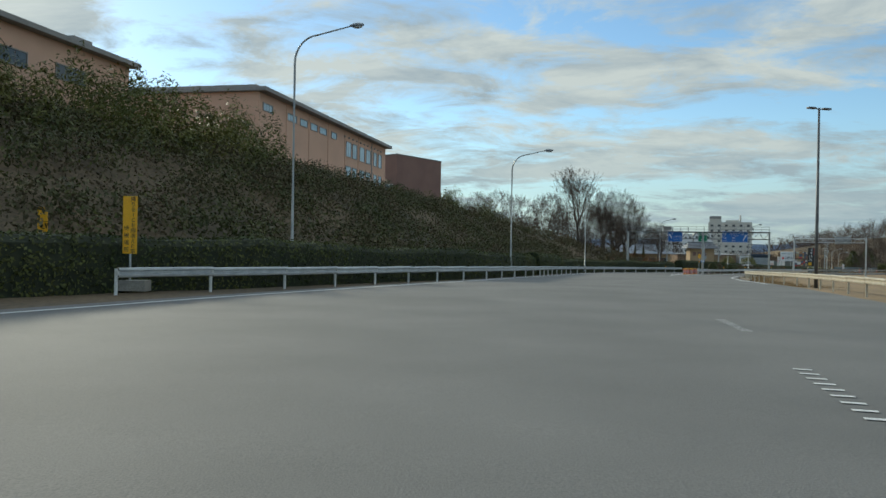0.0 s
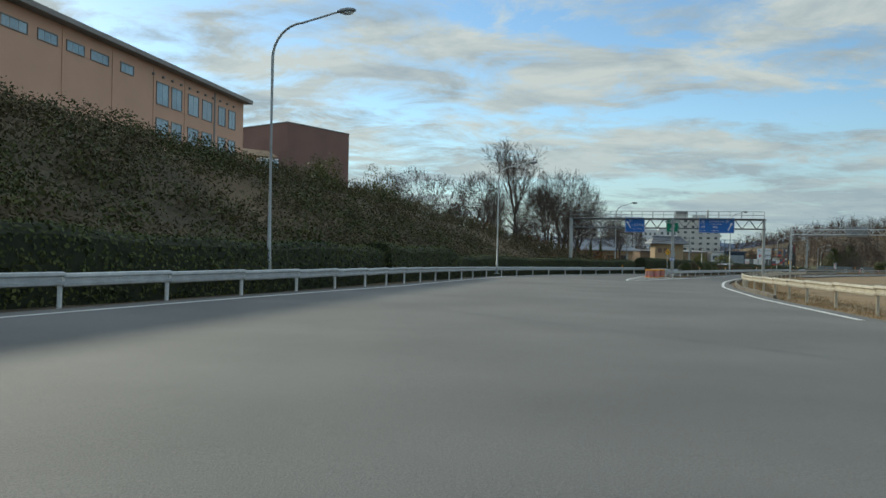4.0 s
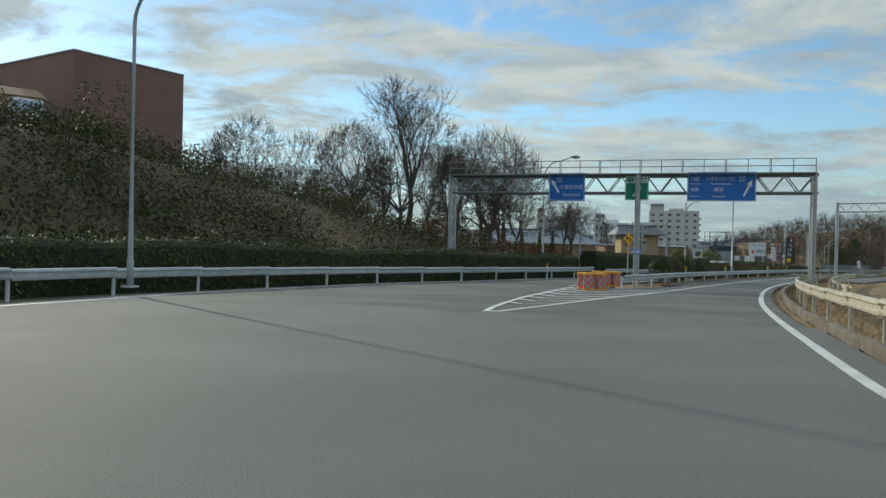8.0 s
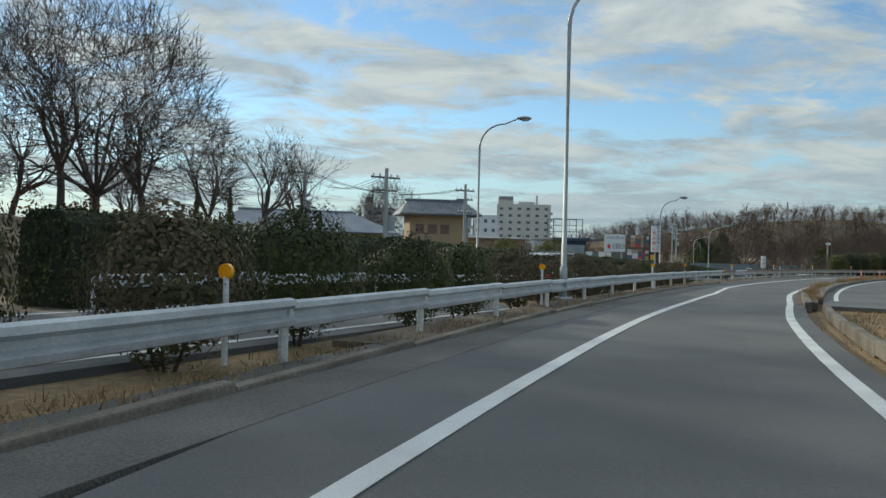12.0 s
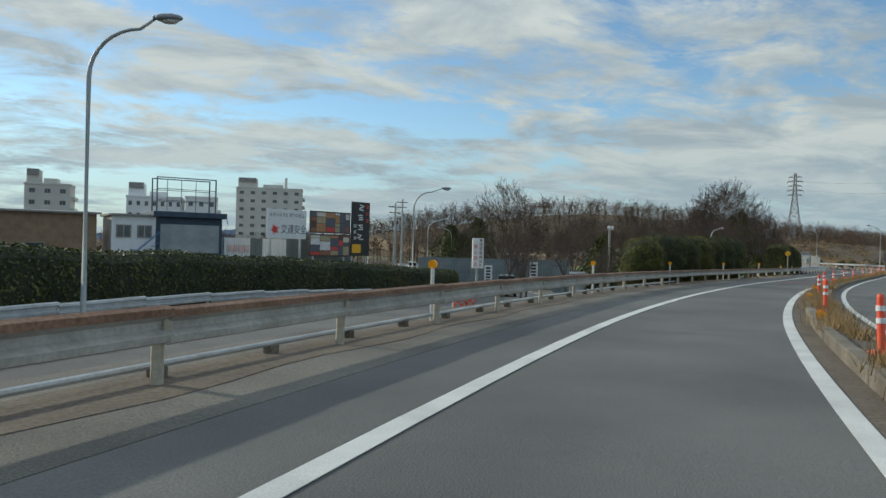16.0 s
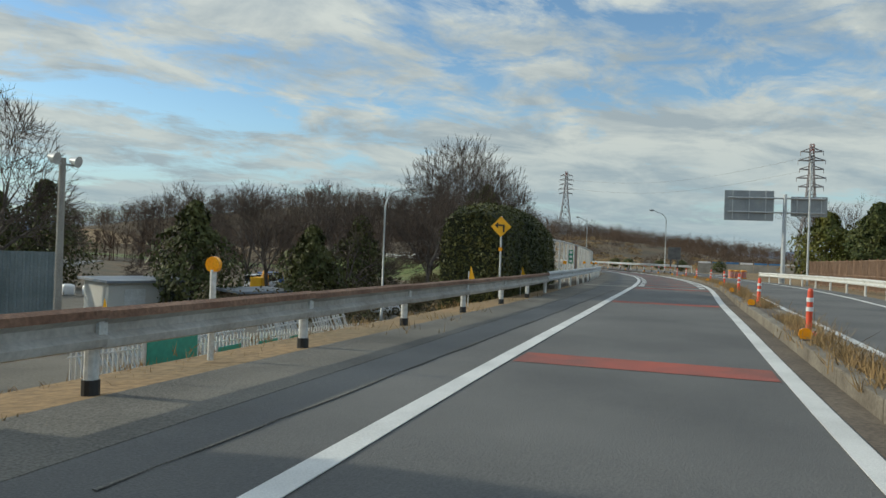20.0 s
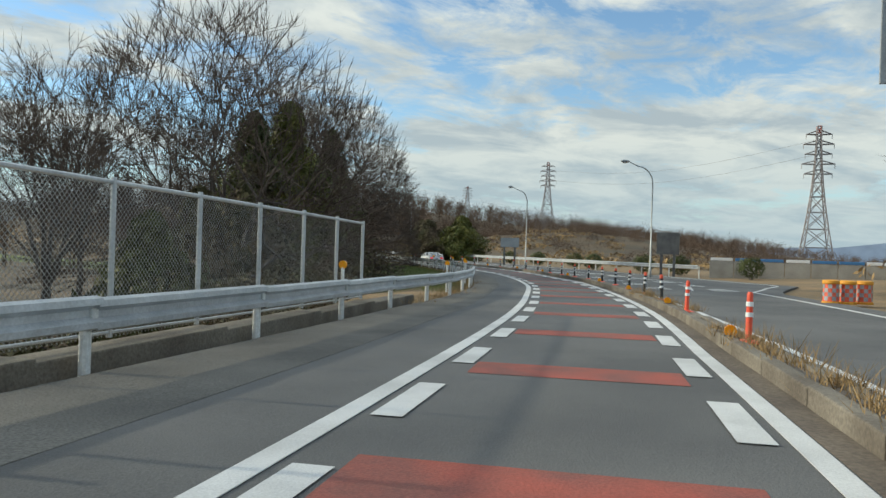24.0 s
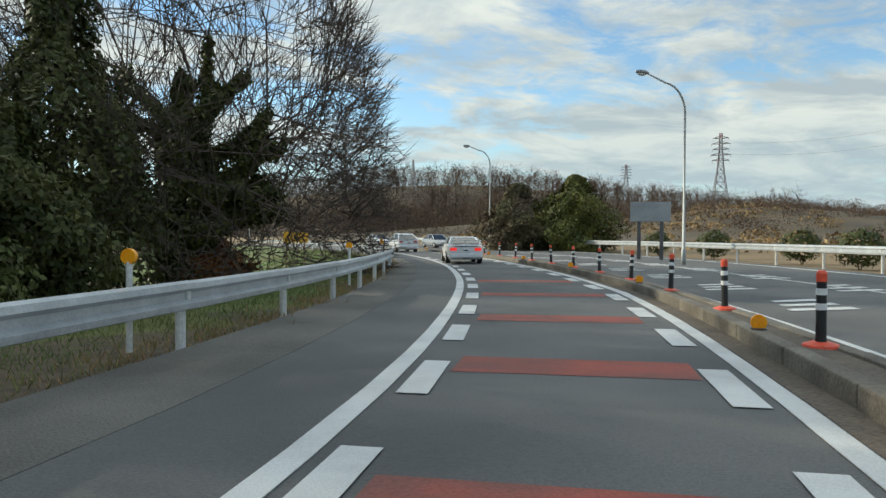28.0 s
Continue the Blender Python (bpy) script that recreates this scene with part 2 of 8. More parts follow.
M_GRASS = material("green_grass_blade", (0.1, 0.16, 0.03), (0.16, 0.17, 0.05), 0.8, scale=0.5, fine=6, vary=0.3, island=True, two=0.25)
M_G_DRY = material("dry_grass_ground", (0.27, 0.175, 0.085), (0.18, 0.13, 0.07), 0.95, scale=0.35, bump=0.8, fine=9, two=0.3)
M_G_GREEN = material("grass_bank_ground", (0.075, 0.12, 0.024), (0.13, 0.13, 0.04), 0.95, scale=0.16, bump=0.8, fine=9, two=0.3)
M_G_WOOD = material("leaf_litter_ground", (0.075, 0.06, 0.038), (0.13, 0.09, 0.05), 0.95, scale=0.1, bump=0.8, fine=5, two=0.35)
M_G_YARD = material("gravel_yard_ground", (0.16, 0.145, 0.12), (0.09, 0.082, 0.066), 0.95, scale=0.15, bump=0.6, fine=12, two=0.25)
M_SALMON = material("salmon_render", (0.62, 0.39, 0.28), (0.68, 0.43, 0.31), 0.85, scale=0.25, bump=0.1, fine=14, two=0.06)
M_BROWN = material("maroon_cladding", (0.22, 0.128, 0.106), (0.255, 0.15, 0.122), 0.75, scale=0.3, bump=0.1, fine=14, two=0.06)
M_TRIMW = material("cornice_grey", (0.24, 0.23, 0.22), (0.3, 0.29, 0.28), 0.7, scale=0.5, fine=14)
M_WINB = material("window_pane_blue", (0.24, 0.38, 0.48), (0.32, 0.46, 0.55), 0.12, scale=0.5, fine=6, glass=True, vary=0.15)
M_WIND = material("window_pane_dark", (0.03, 0.04, 0.05), (0.06, 0.075, 0.085), 0.1, scale=0.5, fine=6, glass=True, vary=0.2)
M_PLASTER = material("white_plaster", (0.55, 0.53, 0.48), (0.63, 0.61, 0.56), 0.85, scale=0.25, bump=0.1, fine=14, two=0.08)
M_OCHRE = material("ochre_plaster", (0.42, 0.3, 0.18), (0.48, 0.35, 0.21), 0.9, scale=0.4, bump=0.1, fine=14, two=0.08)
M_TILE = material("grey_roof_tile", (0.1, 0.11, 0.125), (0.17, 0.18, 0.2), 0.55, scale=1.0, bump=0.3, fine=10, vary=0.12)
M_ROOFL = material("pale_metal_roof", (0.2, 0.22, 0.25), (0.28, 0.3, 0.33), 0.55, 0.2, scale=0.4, fine=10)
M_WALLG = material("grey_green_panel", (0.16, 0.19, 0.19), (0.22, 0.25, 0.25), 0.7, scale=0.8, bump=0.2, fine=12, vary=0.1)
M_MESHW = material("fence_wire", (0.3, 0.3, 0.29), (0.38, 0.38, 0.36), 0.6, 0.3, scale=3, fine=30)
M_BROWNF = material("brown_fence", (0.2, 0.12, 0.075), (0.28, 0.18, 0.12), 0.8, scale=1.5, fine=20, vary=0.1)
M_CARW = material("white_car_paint", (0.72, 0.73, 0.74), (0.76, 0.77, 0.78), 0.2, scale=1, fine=10, two=0.02)
M_CARK = material("black_car_paint", (0.02, 0.022, 0.026), (0.03, 0.032, 0.036), 0.2, scale=1, fine=10, two=0.02)
M_CARS = material("silver_car_paint", (0.4, 0.41, 0.42), (0.44, 0.45, 0.46), 0.25, 0.5, scale=1, fine=10, two=0.02)
M_CARB = material("blue_truck_paint", (0.03, 0.11, 0.32), (0.04, 0.13, 0.36), 0.35, scale=1, fine=10)
M_GLASS = material("tinted_car_glass", (0.015, 0.018, 0.02), (0.03, 0.034, 0.038), 0.06, scale=1, fine=10, glass=True, two=0.02)
M_TYRE = material("tyre_rubber", (0.018, 0.018, 0.018), (0.03, 0.03, 0.03), 0.85, scale=4, fine=30)
M_RIM = material("alloy_rim", (0.45, 0.46, 0.47), (0.5, 0.5, 0.5), 0.3, 0.7)
M_TAIL = glow("tail_lamp", (0.75, 0.02, 0.015), 0.6)
M_TAILOFF = material("tail_lamp_off", (0.4, 0.015, 0.015), rough=0.2)
M_PLATE = material("number_plate", (0.66, 0.68, 0.66), rough=0.5)
M_PYLON = material("pylon_steel", (0.24, 0.22, 0.22), (0.32, 0.29, 0.29), 0.6, 0.3, scale=0.1, fine=3)
M_PYLONR = material("pylon_red_steel", (0.4, 0.13, 0.11), (0.46, 0.18, 0.15), 0.6, 0.2, scale=0.1, fine=3)
M_TEAL = material("green_sheet", (0.03, 0.27, 0.2), (0.05, 0.33, 0.25), 0.6, scale=0.6, fine=12)
M_TIMBER = material("weathered_timber", (0.24, 0.16, 0.1), (0.32, 0.22, 0.14), 0.85, scale=1.5, bump=0.3, fine=15)
M_PINK = material("faded_pink_lettering", (0.6, 0.42, 0.4), rough=0.6)
M_CAPD = material("dark_blue_cladding", (0.03, 0.05, 0.085), (0.045, 0.07, 0.11), 0.6, scale=1.5, fine=12, two=0.15)
M_CAPB = material("blue_cap", (0.05, 0.16, 0.36), (0.06, 0.2, 0.42), 0.5, scale=2, fine=15)
# blue of the distance haze is put into the mountain colour
M_MOUNT = material("hazed_mountain", (0.2, 0.26, 0.36), (0.24, 0.31, 0.42), 1.0, scale=0.002, fine=0.02)
M_DIRT = material("gutter_dirt", (0.095, 0.075, 0.058), (0.15, 0.12, 0.09), 0.95, scale=0.9, bump=0.6, fine=20, two=0.3)
M_TAN = material("tan_board", (0.36, 0.26, 0.16), (0.28, 0.2, 0.12), 0.8, scale=2, fine=15)

for m in (M_LEAF, M_LEAFY, M_HEDGE, M_BAMBOO, M_SHRUB, M_RUSSET, M_WOOD, M_TWIG):
    m.node_tree.nodes["Principled BSDF"].inputs["Specular IOR Level"].default_value = 0.2

# ---- the ramp's line: a point every 20 m, from 60 m behind the start ----
REF = [(-17.06, -57.52, 0.46), (-11.38, -38.35, 0.32), (-5.69, -19.17, 0.19), (0.00, 0.00, 0.05), (5.84, 19.13, -0.22), (12.29, 38.06, -0.52),
       (18.99, 56.90, -0.87), (25.93, 75.66, -1.29), (33.38, 94.22, -1.74), (41.61, 112.43, -2.13), (51.38, 129.87, -2.47), (62.80, 146.28, -2.74),
       (75.69, 161.57, -2.95), (89.84, 175.68, -3.14), (105.22, 188.44, -3.31), (121.77, 199.65, -3.48), (139.12, 209.58, -3.64), (156.84, 218.85, -3.74),
       (174.52, 228.19, -3.83), (191.60, 238.60, -4.01), (208.00, 250.05, -4.22), (223.23, 262.97, -4.33), (236.93, 277.52, -4.39), (248.21, 294.01, -4.42),
       (256.77, 312.06, -4.43), (262.40, 331.23, -4.43), (264.96, 351.04, -4.43), (264.40, 371.01, -4.44)]


def spline(points, step):
    """A smooth line through the points, sampled step times between each two."""
    p = np.array(points, float)
    p = np.vstack([2 * p[0] - p[1], p, 2 * p[-1] - p[-2]])
    out = []
    for i in range(1, len(p) - 2):
        a, b, c, d = p[i - 1:i + 3]
        for k in range(step):
            t = k / step
            out.append(0.5 * (2 * b + (c - a) * t + (2 * a - 5 * b + 4 * c - d) * t * t + (3 * b - a - 3 * c + d) * t ** 3))
    out.append(p[-2])
    return np.array(out)


LINE = spline(REF, 20)
S0 = -60.0
SMAX = S0 + len(LINE) - 1
TAN = np.gradient(LINE[:, :2], axis=0)
TAN /= np.linalg.norm(TAN, axis=1)[:, None]


def at(s, u=0.0, dz=0.0):
    """The place s metres along the ramp, u metres to its right, dz above its surface."""
    k = min(max(s - S0, 0), len(LINE) - 1.001)
    i, f = int(k), k - int(k)
    p = LINE[i] * (1 - f) + LINE[i + 1] * f
    t = TAN[i] * (1 - f) + TAN[i + 1] * f
    return Vector((p[0] + t[1] * u, p[1] - t[0] * u, p[2] + dz))


def heading(s):
    k = min(max(int(round(s - S0)), 0), len(LINE) - 1)
    return math.degrees(math.atan2(TAN[k][1], TAN[k][0]))


def knots(*pairs):
    xs, ys = zip(*pairs)
    return lambda s: float(np.interp(s, xs, ys))


LEFT_LINE = knots((106, -5.3), (110.4, -4.62), (117.2, -3.71), (120, -3.28), (124.7, -2.68), (131, -2.3), (142, -1.88), (150, -1.82), (158, -1.8), (166, -1.69), (174, -1.72), (182, -2.28), (190, -2.3), (198, -2.22), (206, -2.19), (214, -2.15), (222, -2.03), (235, -1.93), (257, -1.92), (264, -2), (272.5, -2.1), (281, -2.18), (293, -2.29), (301, -2.26), (318, -2), (332, -1.74), (342, -1.62), (350.7, -1.38), (357, -1.44), (362, -1.54), (368.8, -1.73), (371, -1.83), (373.2, -1.95), (377, -2.17), (381, -2.34), (393, -2.75), (410, -3.1), (480, -3.3))
RIGHT_LINE = knots((30, 7), (57, 5.4), (75, 3.4), (95, 2.25), (126, 2), (144, 1.61), (152, 1.45), (160, 1.32), (168, 1.32), (176, 1.03), (184, 1.04), (192, 1), (200, 1.04), (208, 1.1), (216, 1.16), (224, 1.27), (232, 1.33), (240, 1.33), (265, 1.25), (286, 1.17), (294, 1.24), (302, 1.36), (326, 1.58), (334, 1.8), (342, 1.89), (350, 1.95), (358, 2.02), (366, 1.58), (374, 1.52), (382, 1.47), (400, 0.6), (420, 0.3), (480, 0.2))
FAR_LINE = knots((-60, -14.6), (20, -13.9), (45, -12.9), (75, -13.4), (95, -15.5), (110, -16.9), (120, -17.2), (128, -16.4), (137, -14.4), (146, -12.8))
LEFT_RAIL = knots((134, -5.15), (139, -5.05), (152, -4.75), (165, -4.6), (180, -4.75), (192, -4.92), (198, -4.8), (228, -4.8), (242, -4.7), (266, -4.62), (281, -4.6), (300, -5.1),
                  (316, -5.2), (333, -4.8), (340, -4.3), (348, -4.05), (360, -4.2), (371, -4.66), (378, -4.9), (390, -5.3), (480, -5.9))
FAR_RAIL = knots((21, -18.6), (30, -16.6), (45, -15.4), (54, -14.4), (65, -14.45), (73, -15.0), (84, -16.5), (103, -18.4), (112, -18.0), (121, -17.0), (133, -15.0), (139, -14.2), (146, -13.6))
RIGHT_RAIL = knots((30, 9.4), (57, 7.7), (62, 7.3), (74, 5.4), (94.5, 3.8), (118, 3.65), (150, 3.6), (170, 3.5))

# the road that leaves to the left: x, y, z, half width
LROAD = spline([(*at(104, -11.5), 5.9), (*at(118, -12.1), 4.8), (*at(133, -11.3), 3.6), (*at(150, -9.9, -0.1), 3.6), (*at(180, -9.7, -0.55), 3.8),
                (*at(205, -10.8, -1.0), 3.8), (99.6, 203.1, -4.7, 3.7), (111.8, 213.5, -5.3, 3.6), (123.1, 224.8, -6.0, 3.6),
                (132.8, 239.0, -6.5, 3.8), (140.8, 256.0, -6.9, 4.0), (149.1, 279.2, -7.2, 4.5), (160.9, 309.7, -7.4, 5), (176.9, 344.7, -7.5, 6), (200.9, 389.7, -7.5, 6)], 14)
for row in LROAD:
    k = int(np.argmin((LINE[:, 0] - row[0]) ** 2 + (LINE[:, 1] - row[1]) ** 2))
    if k + S0 < 150:
        row[2] += (LINE[k][2] - 0.008 - row[2]) * min(1.0, (150 - k - S0) / 16)
LT = np.gradient(LROAD[:, :2], axis=0)
LT /= np.linalg.norm(LT, axis=1)[:, None]


def lat(i, u, dz=0.0):
    """A place beside the left road's sample i: u metres right of its middle."""
    p, t = LROAD[i], LT[i]
    return Vector((p[0] + t[1] * u, p[1] - t[0] * u, p[2] + dz))


# ---- building helpers ----


def mesh_of(name, verts, faces, mats, which=None, smooth=False):
    me = bpy.data.meshes.new(name)
    me.from_pydata([tuple(v) for v in verts], [], faces)
    for m in (mats if isinstance(mats, (list, tuple)) else [mats]):
        me.materials.append(m)
    if which is not None:
        me.polygons.foreach_set("material_index", which)
    if smooth:
        me.polygons.foreach_set("use_smooth", [True] * len(me.polygons))
    me.update()
    return me


def mesh_from(bm, name, mats, smooth=False):
    me = bpy.data.meshes.new(name)
    bmesh.ops.recalc_face_normals(bm, faces=bm.faces)
    bm.to_mesh(me)
    bm.free()
    for m in (mats if isinstance(mats, (list, tuple)) else [mats]):
        me.materials.append(m)
    if smooth:
        me.polygons.foreach_set("use_smooth", [True] * len(me.polygons))
    return me


def part(name, bm, mat, parent, label="", m=None, smooth=False):
    """One mesh object under a thing or a part."""
    me = bm if isinstance(bm, bpy.types.Mesh) else mesh_from(bm, name, mat, smooth)
    ob = new(name, me)
    ob.parent = parent
    if m is not None:
        ob.matrix_basis = m
    if label:
        tagged(ob, label)
    return ob


def thing(name, m, label, category, group="", kind=""):
    e = new(name)
    e.empty_display_size = 0.3
    e.matrix_basis = m
    return tagged(e, label, category, group, kind)


def single(name, me, label, category="", group="", kind="", m=None):
    ob = new(name, me)
    if m is not None:
        ob.matrix_basis = m
    return tagged(ob, label, category, group, kind)


def box(bm, c, size, rz=0.0, bevel=0.0, rx=0.0, ry=0.0):
    r = bmesh.ops.create_cube(bm, size=1.0, matrix=pose(*c, rx, ry, rz) @ Matrix.Diagonal((*size, 1)))
    if bevel:
        edges = {e for v in r["verts"] for e in v.link_edges}
        bmesh.ops.bevel(bm, geom=list(edges), offset=bevel, segments=2, affect="EDGES", profile=0.6)
    return bm


def rod(bm, a, b, r0, r1=None, seg=10, cap=True):
    a, b = Vector(a), Vector(b)
    d = b - a
    m = Matrix.Translation((a + b) / 2) @ d.to_track_quat("Z", "Y").to_matrix().to_4x4()
    bmesh.ops.create_cone(bm, cap_ends=cap, segments=seg, radius1=r0, radius2=r0 if r1 is None else r1, depth=max(d.length, 1e-4), matrix=m)
    return bm


def tube(bm, pts, radii, seg=10):
    """A round tube along a line of points."""
    rings = []
    pts = [Vector(p) for p in pts]
    for i, p in enumerate(pts):
        d = (pts[min(i + 1, len(pts) - 1)] - pts[max(i - 1, 0)]).normalized()
        q = d.to_track_quat("Z", "Y")
        r = radii[i] if isinstance(radii, (list, tuple)) else radii
        rings.append([bm.verts.new(p + q @ Vector((r * math.cos(6.2832 * k / seg), r * math.sin(6.2832 * k / seg), 0))) for k in range(seg)])
    for a, b in zip(rings, rings[1:]):
        for k in range(seg):
            bm.faces.new((a[k], a[(k + 1) % seg], b[(k + 1) % seg], b[k]))
    bm.faces.new(rings[0][::-1])
    bm.faces.new(rings[-1])
    return bm


def nb():
    return bmesh.new()


def ribbon(name, rows, mat, depth=0.12, label="", category="", kind="structure"):
    """A strip with thickness: rows of (left place, right place), top faces and skirts."""
    v, f = [], []
    for a, b in rows:
        v += [a, b, Vector(b) - Vector((0, 0, depth)), Vector(a) - Vector((0, 0, depth))]
    for i in range(len(rows) - 1):
        o, p = 4 * i, 4 * i + 4
        f += [(o, o + 1, p + 1, p), (o + 1, o + 2, p + 2, p + 1), (o + 3, o, p, p + 3)]
    n = len(v)
    f += [(0, 3, 2, 1), (n - 4, n - 3, n - 2, n - 1)]
    return single(name, mesh_of(name, v, f, mat), label, category, "", kind)


def steps(a, b, d):
    n = max(1, round((b - a) / d))
    return [a + (b - a) * i / n for i in range(n + 1)]


def words(body, size, mat, parent, m, depth=0.004, align="CENTER", stretch=1.0, label=""):
    """Lettering in the built-in font, as a mesh."""
    cu = bpy.data.curves.new("lettering", "FONT")
    cu.body, cu.size, cu.extrude, cu.align_x, cu.align_y = body, size, depth, align, "CENTER"
    cu.resolution_u = 3
    tmp = bpy.data.objects.new("lettering", cu)
    scene.collection.objects.link(tmp)
    me = bpy.data.meshes.new_from_object(tmp.evaluated_get(bpy.context.evaluated_depsgraph_get()))
    bpy.data.objects.remove(tmp)
    bpy.data.curves.remove(cu)
    me.materials.clear()
    me.materials.append(mat)
    ob = new("lettering", me)
    ob.parent = parent
    ob.matrix_basis = m @ Matrix.Diagonal((stretch, 1, 1, 1))
    return ob


# ---- ground ----


def smooth(a, b, x):
    t = np.clip((x - a) / (b - a), 0, 1)
    return t * t * (3 - 2 * t)


def along(X, Y):
    """s and u of many places."""
    d = (X[:, None] - LINE[None, ::2, 0]) ** 2 + (Y[:, None] - LINE[None, ::2, 1]) ** 2
    i = np.argmin(d, 1) * 2
    dx, dy = X - LINE[i, 0], Y - LINE[i, 1]
    return i + S0 + dx * TAN[i, 0] + dy * TAN[i, 1], dx * TAN[i, 1] - dy * TAN[i, 0], np.sqrt(d.min(1)), LINE[i, 2]


def ground_z(X, Y):
    X, Y = np.asarray(X, float), np.asarray(Y, float)
    s, u, d, zr = along(X, Y)
    j = np.argmin((X[:, None] - LROAD[None, :, 0]) ** 2 + (Y[:, None] - LROAD[None, :, 1]) ** 2, 1)
    dl = np.hypot(X - LROAD[j, 0], Y - LROAD[j, 1]) - LROAD[j, 3] - 1.6
    zl = LROAD[j, 2] - 0.12
    low = np.interp(Y, [-80, 0, 60, 150, 200, 235, 265, 400, 5000], [1.2, 0, -1.0, -2.9, -4.6, -7.0, -8.0, -8.3, -9])
    low = low + np.where(u > 0, np.interp(s, [150, 230, 300, 340], [0, 0.8, 3.2, 3.6]) * smooth(260, 10, u), 0)
    # wooded bank on the left of the first stretch
    rise = np.interp(s, [-60, 5, 45, 90, 125, 150, 175, 205], [10.5, 10, 10, 10.5, 9.5, 6, 3.2, 0])
    foot = -u - np.interp(s, [0, 60, 110, 145, 205], [18.8, 18.3, 21.5, 18.5, 16])
    low = low + rise * smooth(0, 24, foot) + np.interp(s, [110, 160], [3.5, 0]) * smooth(20, 46, foot)
    # wooded ridge in the distance and the scrub slope to its right
    for cx, cy, h, a, b in ((370, 660, 12, 90, 60), (480, 640, 27, 120, 75), (640, 640, 20, 140, 90), (780, 560, 13, 160, 110), (420, 470, 9, 80, 42), (520, 380, 8, 90, 60), (385, 372, 9, 55, 45)):
        low = low + h * np.exp(-((X - cx) / a) ** 2 - ((Y - cy) / b) ** 2)
    left_edge = np.interp(s, [-60, 104, 125, 134, 150, 200, 300, 480], [-17, -18.5, -7.4, -6.8, -6.2, -5.6, -6.0, -6.7])
    right_edge = np.interp(s, [-60, 57, 100, 160, 230, 330, 366, 480], [16, 12, 8, 9, 9, 12.5, 14, 14])
    out = np.maximum(np.maximum(left_edge - u, u - right_edge), 0)
    out = np.where((s < S0 + 1) | (s > SMAX - 1), np.maximum(out, d), out)
    w1 = 1 - smooth(0.0, np.where(u < 0, np.interp(s, [0, 205, 235, 296, 315, 335, 360], [6, 6, 3.6, 3.6, 5, 9, 16]), 14.0), out)
    w2 = 1 - smooth(0.0, 6.0, np.maximum(dl, 0))
    z = low * (1 - np.maximum(w1, w2)) + np.maximum(w1, w2) * (w1 * (zr - 0.14) + w2 * zl) / np.maximum(w1 + w2, 1e-6)
    return z, s, u, dl


def gz(x, y):
    return float(ground_z([x], [y])[0][0])


def spaced(lo, hi, fine, out):
    a = list(np.arange(lo, hi + 0.1, fine))
    d = fine
    left, right = [], []
    p, q = lo, hi
    while p > -out or q < out:
        d *= 1.22
        p, q = p - d, q + d
        left.append(p)
        right.append(q)
    return np.array(left[::-1] + a + right)


gx, gy_ = spaced(-70, 330, 2.5, 4500), spaced(-60, 420, 2.5, 4500)
GX, GY = np.meshgrid(gx, gy_)
Zg = np.concatenate([ground_z(a, b)[0] for a, b in zip(np.array_split(GX.ravel(), 12), np.array_split(GY.ravel(), 12))])
nx, ny = len(gx), len(gy_)
gverts = np.stack([GX.ravel(), GY.ravel(), Zg], 1)
ii, jj = np.meshgrid(np.arange(nx - 1), np.arange(ny - 1))
k0 = (jj * nx + ii).ravel()
gfaces = np.stack([k0, k0 + 1, k0 + nx + 1, k0 + nx], 1)
mid = gverts[gfaces].mean(1)
res = [ground_z(a, b) for a, b in zip(np.array_split(mid[:, 0], 12), np.array_split(mid[:, 1], 12))]
fs, fu = np.concatenate([r[1] for r in res]), np.concatenate([r[2] for r in res])
kind = np.full(len(mid), 2)
kind[(fu > 0) & (fu < 60) & (fs < 330)] = 0
kind[(fu < 0) & (fu > -12) & (fs > 120) & (fs < 345)] = 0
kind[(fu < -2) & (fu > -12) & (fs > 180) & (fs < 240)] = 2
kind[(fu < -6) & (fu > -16) & (fs > 372)] = 1
kind[(fu < -6) & (fu > -24) & (fs > 395)] = 1
kind[(fu > 5) & (fu < 40) & (fs > 330)] = 0
kind[(fu < -16) & (fu > -75) & (fs > 246) & (fs < 335)] = 3
kind[(fu < -22) & (fu > -120) & (fs > 200) & (fs < 246)] = 3
ground = single("ground", mesh_of("ground", gverts, gfaces.tolist(), [M_G_DRY, M_G_GREEN, M_G_WOOD, M_G_YARD], kind.astype(int).tolist(), True),
                "winter ground of dry grass, leaf litter and gravel reaching the horizon", "ground", "", "structure")

# ---- roads, lines, kerbs ----
ribbon("road_apron", [(at(s, FAR_LINE(s) - 0.9), at(s, RIGHT_LINE(max(s, 30)) + 0.7)) for s in steps(-60, 106, 4)], M_ASPHALT, 0.2, "wide worn grey asphalt carriageway after the toll gate", "road")
ramp = ribbon("ramp_road", [(at(s, knots((106, -5.5), (126, -6.0), (134, -3.6), (142, -3.0))(s) if s < 142 else LEFT_LINE(s) - 1.35), at(s, RIGHT_LINE(s) + 0.45)) for s in steps(106, SMAX, 3)],
              M_ASPHALT2, 0.2, "single-lane ramp of dark asphalt with painted edge lines", "road")
ribbon("ramp_shoulder", [(at(s, LEFT_RAIL(s) + 0.15, 0.005), at(s, LEFT_LINE(s) - 1.35, 0.005)) for s in steps(138, SMAX, 3)], M_SHOULDER, 0.2, "worn pale shoulder strip stained with dust", "road")
